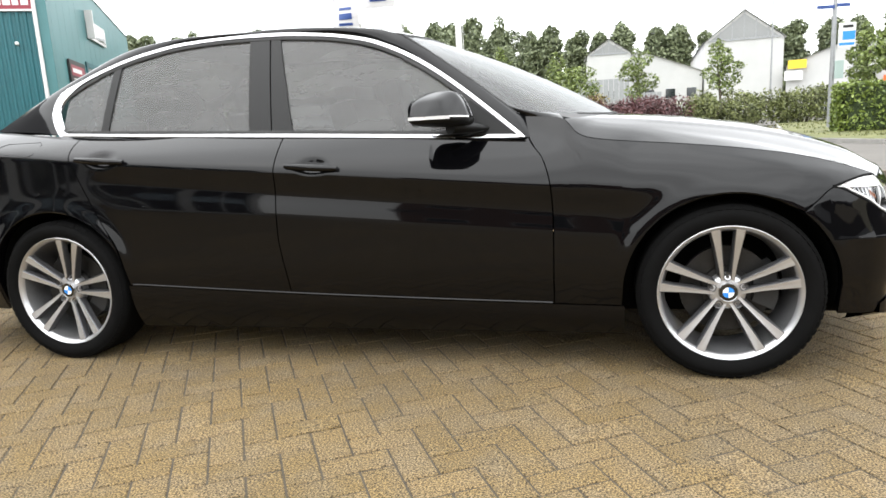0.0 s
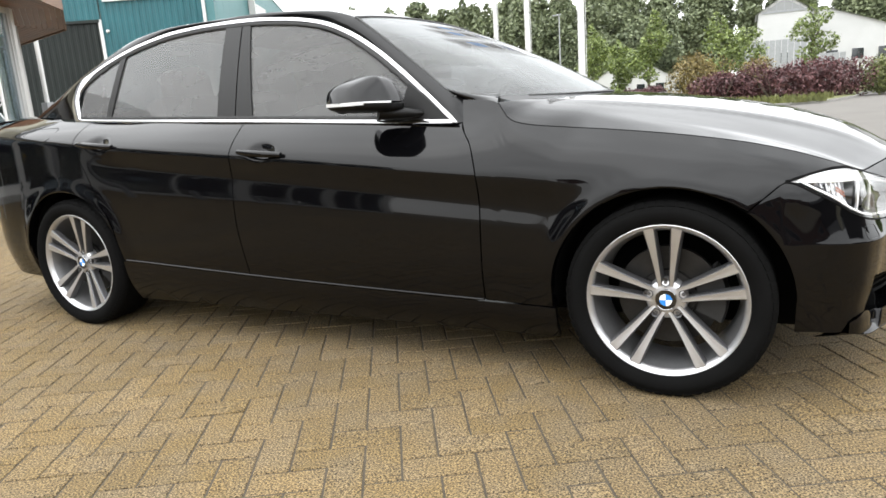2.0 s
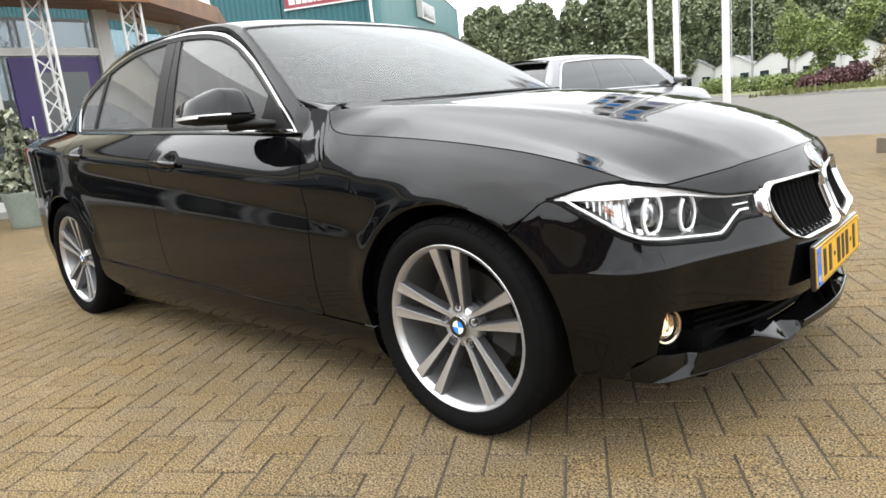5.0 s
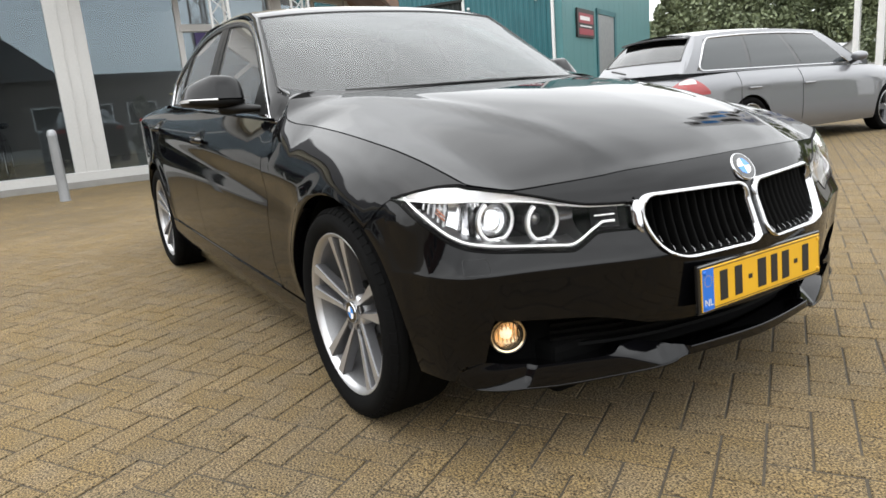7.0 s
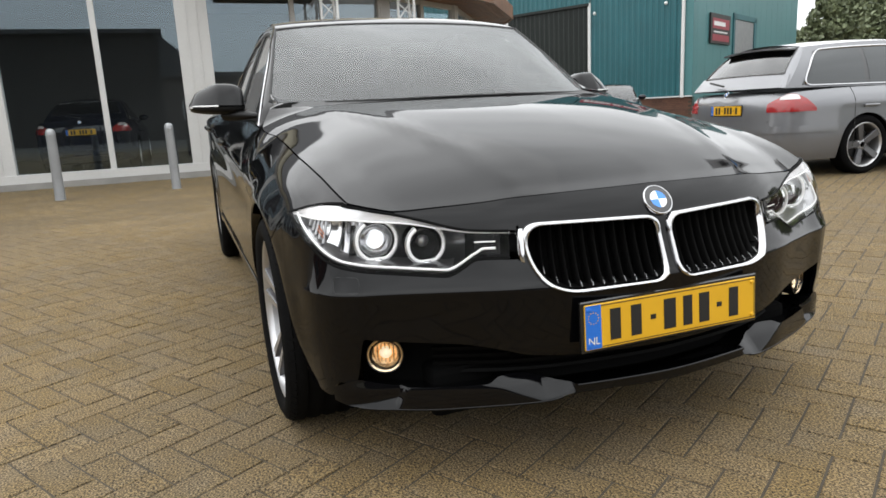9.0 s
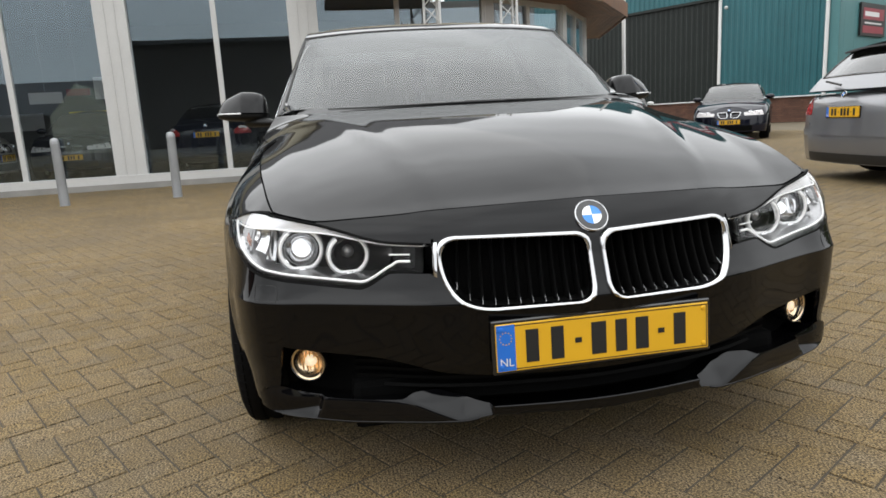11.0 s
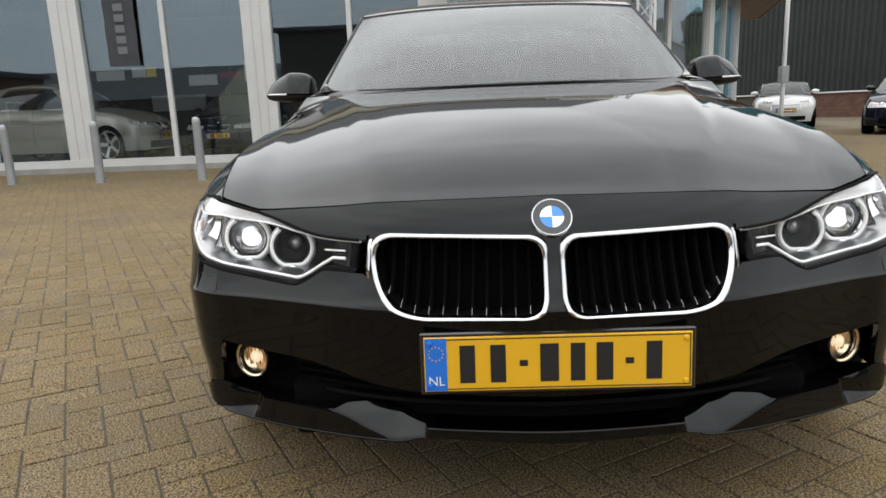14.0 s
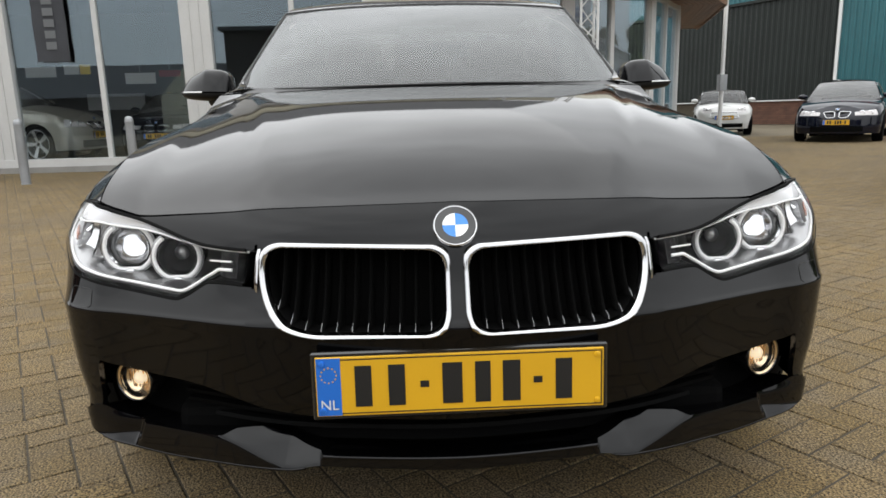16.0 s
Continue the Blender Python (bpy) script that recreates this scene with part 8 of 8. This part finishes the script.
# clipped hedge on the island
hedge = thing("clipped_hedge", "dense clipped green hedge on the grass island", "hedge", (10.85, 20.6, 0.1), -8)
# solid core whose dark green holds the shade between the leaves
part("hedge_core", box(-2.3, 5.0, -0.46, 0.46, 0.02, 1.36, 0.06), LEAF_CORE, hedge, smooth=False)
rngh = np.random.default_rng(9)
hv, hf = [], []
for _ in range(14000):
    c = np.array([rngh.uniform(-2.5, 5.2), rngh.uniform(-0.55, 0.55), rngh.uniform(0.02, 1.45)])
    ax = rngh.integers(0, 3)
    if ax == 1:
        c[1] = 0.55 * rngh.choice((-1, 1)) + rngh.normal() * 0.03
    elif ax == 2:
        c[2] = 1.45 + rngh.normal() * 0.035
    elif rngh.random() < 0.5:
        c[0] = -2.5 + rngh.normal() * 0.03
    a, b = rngh.normal(size=3), rngh.normal(size=3)
    a, b = a / np.linalg.norm(a) * 0.07, b / np.linalg.norm(b) * 0.045
    i = len(hv)
    hv += [tuple(c - a), tuple(c - b), tuple(c + a), tuple(c + b)]
    hf.append((i, i + 1, i + 2, i + 3))
me = bpy.data.meshes.new("foliage")
me.from_pydata(hv, [], hf)
me.materials.append(LEAF_HEDGE)
ob = new("foliage", me)
ob.parent = hedge

# ---- white halls beyond the verge ----
def hall(at, turn, w, d, eave, ridge, label, bays=0, gable_glass=False, sill=0.8):
    h = thing("white_hall", label, "building", at, turn, group="white halls beyond the verge")
    bm = bmesh.new()
    f = [(0, 0), (w, 0), (w, eave), (w / 2, ridge), (0, eave)]
    front = [bm.verts.new((x, 0, z)) for x, z in f]
    rear = [bm.verts.new((x, d, z)) for x, z in f]
    bm.faces.new(front)
    bm.faces.new(rear[::-1])
    bm.faces.new((front[0], rear[0], rear[4], front[4]))
    bm.faces.new((front[1], front[2], rear[2], rear[1]))
    bmesh.ops.recalc_face_normals(bm, faces=bm.faces[:])
    part("wall", bm, WHITE_WALL, h, smooth=False)
    bm = bmesh.new()
    o = 0.25
    for x0, z0, x1, z1 in ((-o, eave - o * 0.5, w / 2, ridge + 0.06), (w + o, eave - o * 0.5, w / 2, ridge + 0.06)):
        q = [bm.verts.new(p) for p in ((x0, -o, z0), (x1, -o, z1), (x1, d + o, z1), (x0, d + o, z0))]
        bm.faces.new(q)
    part("roof", bm, WHITE_ROOF, h, smooth=False)
    if gable_glass:
        bm = bmesh.new()
        bm.faces.new([bm.verts.new((x, -0.04, z)) for x, z in ((0.5, eave + 0.1), (w - 0.5, eave + 0.1), (w / 2, ridge - 0.35))])
        part("gable_light", bm, CLEAR_PANEL, h, "pale translucent gable", smooth=False)
        for t in (0.2, 0.35, 0.5, 0.65, 0.8):
            zt = eave + (ridge - eave) * (1 - abs(2 * t - 1)) - 0.15
            part("gable_bar", box(w * t - 0.05, w * t + 0.05, -0.08, -0.03, eave, zt), STEEL, h, smooth=False)
        part("gable_bar", box(0.3, w - 0.3, -0.09, -0.03, eave - 0.08, eave + 0.08), STEEL, h, smooth=False)
    for k in range(bays):
        x = w * (k + 0.5) / bays
        win = part("window", box(x - 0.55, x + 0.55, -0.06, -0.02, sill, sill + 1.1), WHITE_FRAME, h, smooth=False)
        part("pane", box(x - 0.48, x + 0.48, -0.08, -0.061, sill + 0.08, sill + 1.02), DARK_GLASS, win, smooth=False)
    return h


WHITE_ROOF = material("white_sheet_roof", (0.36, 0.36, 0.37), 0.5, vary=0.05, scale=0.5, fine=6)
CLEAR_PANEL = material("pale_translucent_panel", (0.23, 0.235, 0.235), 0.4, vary=0.08, scale=0.6, fine=8)
# main hall with the tall pale gable, its low wings, and the row of small gables further west
hall((11.4, 71.3, 0), -4, 7.3, 26, 7.9, 10.7, "white hall with a tall translucent gable", 0, gable_glass=True)
hall((-1.2, 72.5, 0), -3, 12.5, 20, 5.2, 7.6, "low white hall beside the tall gable", 6, sill=2.5)
hall((18.8, 70.0, 0), -14, 12.0, 20, 5.0, 7.2, "low white hall with orange doors", 2)
hall((-0.3, 70.5, 0), 2, 4.4, 8, 7.4, 8.9, "small white gabled house beside the hall", 1, gable_glass=True, sill=2.6)
for k in range(9):
    hall((-47 + 4.6 * k, 84 + 1.4 * k * 0, 0), 8, 4.5, 14, 2.7, 4.0, "small white gabled workshop in a row", 2)
panel_wall = thing("metal_fence", "grey corrugated fence before the white halls", "fence", (-1.2, 66.0, 0), -2)
for k in range(16):
    part("fence_panel", box(k * 0.5, k * 0.5 + 0.46, -0.02, 0.02, 0.1, 4.6 if k < 10 else 3.1), STEEL, panel_wall, smooth=False)
bld = thing("hall_entrance", "glazed double door and signs on the white hall", "entrance", (19.4, 69.4, 0), -14)
part("door", box(1.7, 3.6, -0.10, 0.0, 0.0, 3.0), WHITE_FRAME, bld, smooth=False)
part("door_pane", box(1.85, 2.6, -0.12, -0.101, 0.3, 2.8), DARK_GLASS, bld, smooth=False)
part("door_pane", box(2.7, 3.45, -0.12, -0.101, 0.3, 2.8), DARK_GLASS, bld, smooth=False)
part("yellow_board", box(-0.6, 1.0, -0.14, -0.02, 4.6, 5.4), YELLOW_SIGN, bld, smooth=False)
part("pale_board", box(-0.9, 0.7, -0.14, -0.02, 3.5, 4.4), WHITE_INK, bld, smooth=False)
for x in (7.3, 8.6, 9.9):
    part("orange_door", box(x, x + 1.1, -0.12, 0.0, 0.6, 3.4), ORANGE, bld, smooth=False)
part("canopy", box(5.8, 7.0, -0.8, 0.0, 4.0, 4.3), STEEL, bld, smooth=False)

# ---- across the yard, behind the viewer ----
barn = thing("dark_barn", "long dark timber barn across the yard", "building", (25, -12.6, 0))
part("wall", box(0, 12, 0, 10.9, 0, 6.6, 0.02), BARN, barn, smooth=False)
bm = bmesh.new()
prism(bm, [(0, 4.0), (3.0, 4.0), (0.0, 6.6)], 12, pose(0, 10.9, 0, 0, 0, 90) @ Matrix.Rotation(0, 4, "Z") @ Matrix.Scale(-1, 4, (0, 1, 0)))
part("lean_roof", bm, ROOF_TILE, barn, smooth=False)
part("roof_slab", box(-0.3, 12.3, -0.3, 11.2, 6.6, 6.85), ROOF_TILE, barn, smooth=False)
for y in (1.5, 4.6, 7.7):
    part("barn_door", box(-0.05, 0.0, y, y + 2.2, 0.0, 3.2), BARN, barn, smooth=False)
low = thing("grey_workshop", "low grey workshop with a row of windows across the yard", "building", (25, -1.7, 0))
part("wall", box(0, 10, 0, 14, 0, 3.9), DARK_BRICK, low, smooth=False)
part("roof_slab", box(-0.3, 10.3, -0.2, 14.2, 3.9, 4.15), ROOF_TILE, low, smooth=False)
for k in range(5):
    win = part("window", box(-0.05, 0.0, 1.0 + 2.6 * k, 2.8 + 2.6 * k, 1.0, 2.4), WHITE_FRAME, low, smooth=False)
    part("pane", box(-0.07, -0.051, 1.1 + 2.6 * k, 2.7 + 2.6 * k, 1.1, 2.3), DARK_GLASS, win, smooth=False)
row = thing("terrace_building", "long low building with a dark pitched roof across the yard", "building", (25, -46, 0))
part("wall", box(0, 9, 0, 33, 0, 2.6), BARN, row, smooth=False)
bm = bmesh.new()
bm.faces.new([bm.verts.new(p) for p in ((-0.4, -0.3, 2.5), (-0.4, 33.2, 2.5), (4.5, 33.2, 4.9), (4.5, -0.3, 4.9))])
part("roof", bm, ROOF_TILE, row, smooth=False)
gab = thing("gabled_house", "small cream house with a tiled gable across the yard", "building", (24.0, -16.8, 0))
bm = bmesh.new()
prism(bm, [(0, 0), (3.4, 0), (3.4, 2.4), (1.7, 4.3), (0, 2.4)], 5, pose(0, 0, 0, 0, 0, 90) @ Matrix.Scale(-1, 4, (0, 1, 0)))
part("wall", bm, CREAM_WALL, gab, smooth=False)
south = thing("south_workshop", "low brick workshop closing the yard behind the viewer", "building", (-8, -30, 0))
part("wall", box(0, 34, -8, 0, 0, 4.2), BRICK, south, smooth=False)
part("roof_slab", box(-0.3, 34.3, -8.2, 0.3, 4.2, 4.5), ROOF_TILE, south, smooth=False)
for k in range(8):
    win = part("window", box(1.5 + 4 * k, 3.7 + 4 * k, 0.0, 0.05, 1.0, 2.6), WHITE_FRAME, south, smooth=False)
    part("pane", box(1.6 + 4 * k, 3.6 + 4 * k, 0.051, 0.07, 1.1, 2.5), DARK_GLASS, win, smooth=False)


# tub with ivy at the foot of the lattice mast
planter = thing("planter", "ribbed grey-green tub with variegated ivy beside the lattice mast", "planter", (-7.3, 0.6, 0))
prof = []
for k in range(23):
    z = 0.02 + 0.44 * k / 22
    prof.append((0.24 + 0.05 * z / 0.46 + (0.008 if k % 2 else 0.0), z))
part("tub", lathe([(0.02, 0.0), (0.24, 0.0)] + prof + [(0.27, 0.46), (0.26, 0.40), (0.02, 0.38)], (0, 0, 1), (0, 0, 0), 36), ZINC, planter)
part("soil", lathe([(0.26, 0.405), (0.001, 0.42)], (0, 0, 1), (0, 0, 0), 24), BARK, planter)
leaf_cloud("ivy", [((0, 0, 0.62), (0.30, 0.30, 0.30)), ((0.05, 0.08, 0.95), (0.22, 0.22, 0.32)), ((0.02, -0.05, 1.25), (0.15, 0.15, 0.25)), ((0.15, 0.1, 0.45), (0.22, 0.22, 0.2))], 1500, 0.05, IVY, planter, 77)

# ---- herringbone paving of the yard ----
PW = 0.1049
PAVE_TURN = 30.8
PA = radians(PAVE_TURN)
PU, PV = Vector((math.cos(PA), math.sin(PA))), Vector((-math.sin(PA), math.cos(PA)))
PO = PU * (0.043 * PW) + PV * (-0.235 * PW)


def paver_points(w, h, gx=0.0034, gy=0.0030, bev=0.0026, deep=0.022):
    """A block from its corner: wall ring, edge ring and worn top. The joints gape wider one way than the other."""
    out = []
    for z, e in ((-deep, 0.0), (-bev * 0.8, 0.0), (0.0, bev)):
        p, q = gx + e, gy + e
        out += [(p, q, z), (w - p, q, z), (w - p, h - q, z), (p, h - q, z)]
    return out


PAVER_FACES = [(8, 9, 10, 11)] + [(a + i, a + (i + 1) % 4, a + 4 + (i + 1) % 4, a + 4 + i) for a in (0, 4) for i in range(4)]


def in_yard(p):
    if p.x < (-9.12 if p.y < 3.0 else -15.5) or p.x > 6.6 or p.y < -11.0 or p.y > 13.5:
        return False
    if p.x < -10.2 and p.y < 6.5 + 0.28 * (-10.2 - p.x):
        return False
    if p.x > 1.7 and p.y > 4.4 - 0.55 * (p.x - 1.75):
        return False
    if p.y > 8.8 and p.x > -0.5 - (p.y - 9.0) * 0.583:
        return False
    return True


paving = thing("pavement", "yellow-grey concrete blocks in herringbone with dark sandy joints", "paving", kind="structure")
flat_bed = bmesh.new()
flat_bed.faces.new([flat_bed.verts.new((x, y, -0.0034)) for x, y in ((-9.15, -11.1), (6.7, -11.1), (6.7, 1.6), (1.7, 4.5), (1.7, 6.4), (-0.4, 8.9), (-3.2, 13.6), (-15.6, 13.6), (-15.6, 8.1), (-10.2, 6.4), (-9.15, 3.0))])
part("joint_sand", flat_bed, JOINT, paving, smooth=False)
shared = {}
for flat in (True, False):
    w, h = (2 * PW, PW) if flat else (PW, 2 * PW)
    me = bpy.data.meshes.new("paver")
    me.from_pydata(paver_points(w, h), [], PAVER_FACES)
    me.materials.append(PAVER)
    shared[flat] = me
rngp = np.random.default_rng(3)
far_v, far_f, near = [], [], []
for c in range(-190, 191):
    for r in range(-190, 191):
        k = (c - r) % 4
        if k not in (0, 3):
            continue
        p = PO + PU * (c * PW) + PV * (r * PW)
        if not in_yard(p):
            continue
        flat = k == 0
        if 0.9 < p.x < 3.1 and -2.55 < p.y < -0.55:
            near.append((p, flat))
            continue
        w, h = (2 * PW, PW) if flat else (PW, 2 * PW)
        i = len(far_v)
        tip, tx, ty = rngp.normal() * 0.0006, rngp.normal() * 0.004, rngp.normal() * 0.004
        if math.hypot(p.x - 1.2, p.y + 0.6) < 5.5:
            pts, faces = paver_points(w, h), PAVER_FACES
        else:
            pts, faces = paver_points(w, h, 0.0062, 0.0036, 0.0)[4:8], [(0, 1, 2, 3)]
        for x, y, z in pts:
            q = p + PU * x + PV * y
            far_v.append((q.x, q.y, z + tip + tx * (x - w / 2) + ty * (y - h / 2)))
        far_f += [tuple(i + a for a in f) for f in faces]
near.sort(key=lambda e: (e[0] - Vector((2.0, -1.5))).length)
for p, flat in near[:300]:
    ob = new("paver", shared[flat])
    ob.parent = paving
    ob.matrix_basis = pose(p.x, p.y, rngp.normal() * 0.0006, rngp.normal() * 0.2, rngp.normal() * 0.2, PAVE_TURN)
for p, flat in near[300:]:
    w, h = (2 * PW, PW) if flat else (PW, 2 * PW)
    i = len(far_v)
    tip = rngp.normal() * 0.0006
    for x, y, z in paver_points(w, h):
        q = p + PU * x + PV * y
        far_v.append((q.x, q.y, z + tip))
    far_f += [tuple(i + a for a in f) for f in PAVER_FACES]
me = bpy.data.meshes.new("paver_field")
me.from_pydata(far_v, [], far_f)
me.materials.append(PAVER)
ob = new("paver_field", me)
ob.parent = paving
tagged(ob, kind="stuff")
# bricks of the hall's base, nearest stretch
bv, bf = [], []
for course in range(12):
    for k in range(44):
        a = 0.05 + 0.255 * k + (0.127 if course % 2 else 0)
        z = 0.005 + 0.084 * course
        i = len(bv)
        bv += [tuple(wall_point(a + x, z + zz, o)) for zz in (0, 0.07) for x, o in ((0, 0.012), (0.24, 0.012), (0.24, -0.012), (0, -0.012))]
        bf += [(i, i + 1, i + 5, i + 4), (i + 1, i + 2, i + 6, i + 5), (i + 3, i, i + 4, i + 7), (i + 4, i + 5, i + 6, i + 7), (i, i + 3, i + 2, i + 1)]
me = bpy.data.meshes.new("brick_course_rest")
me.from_pydata(bv, [], bf)
me.materials.append(BRICK)
ob = new("brick_course_rest", me)
ob.parent = warehouse
tagged(ob, kind="stuff")
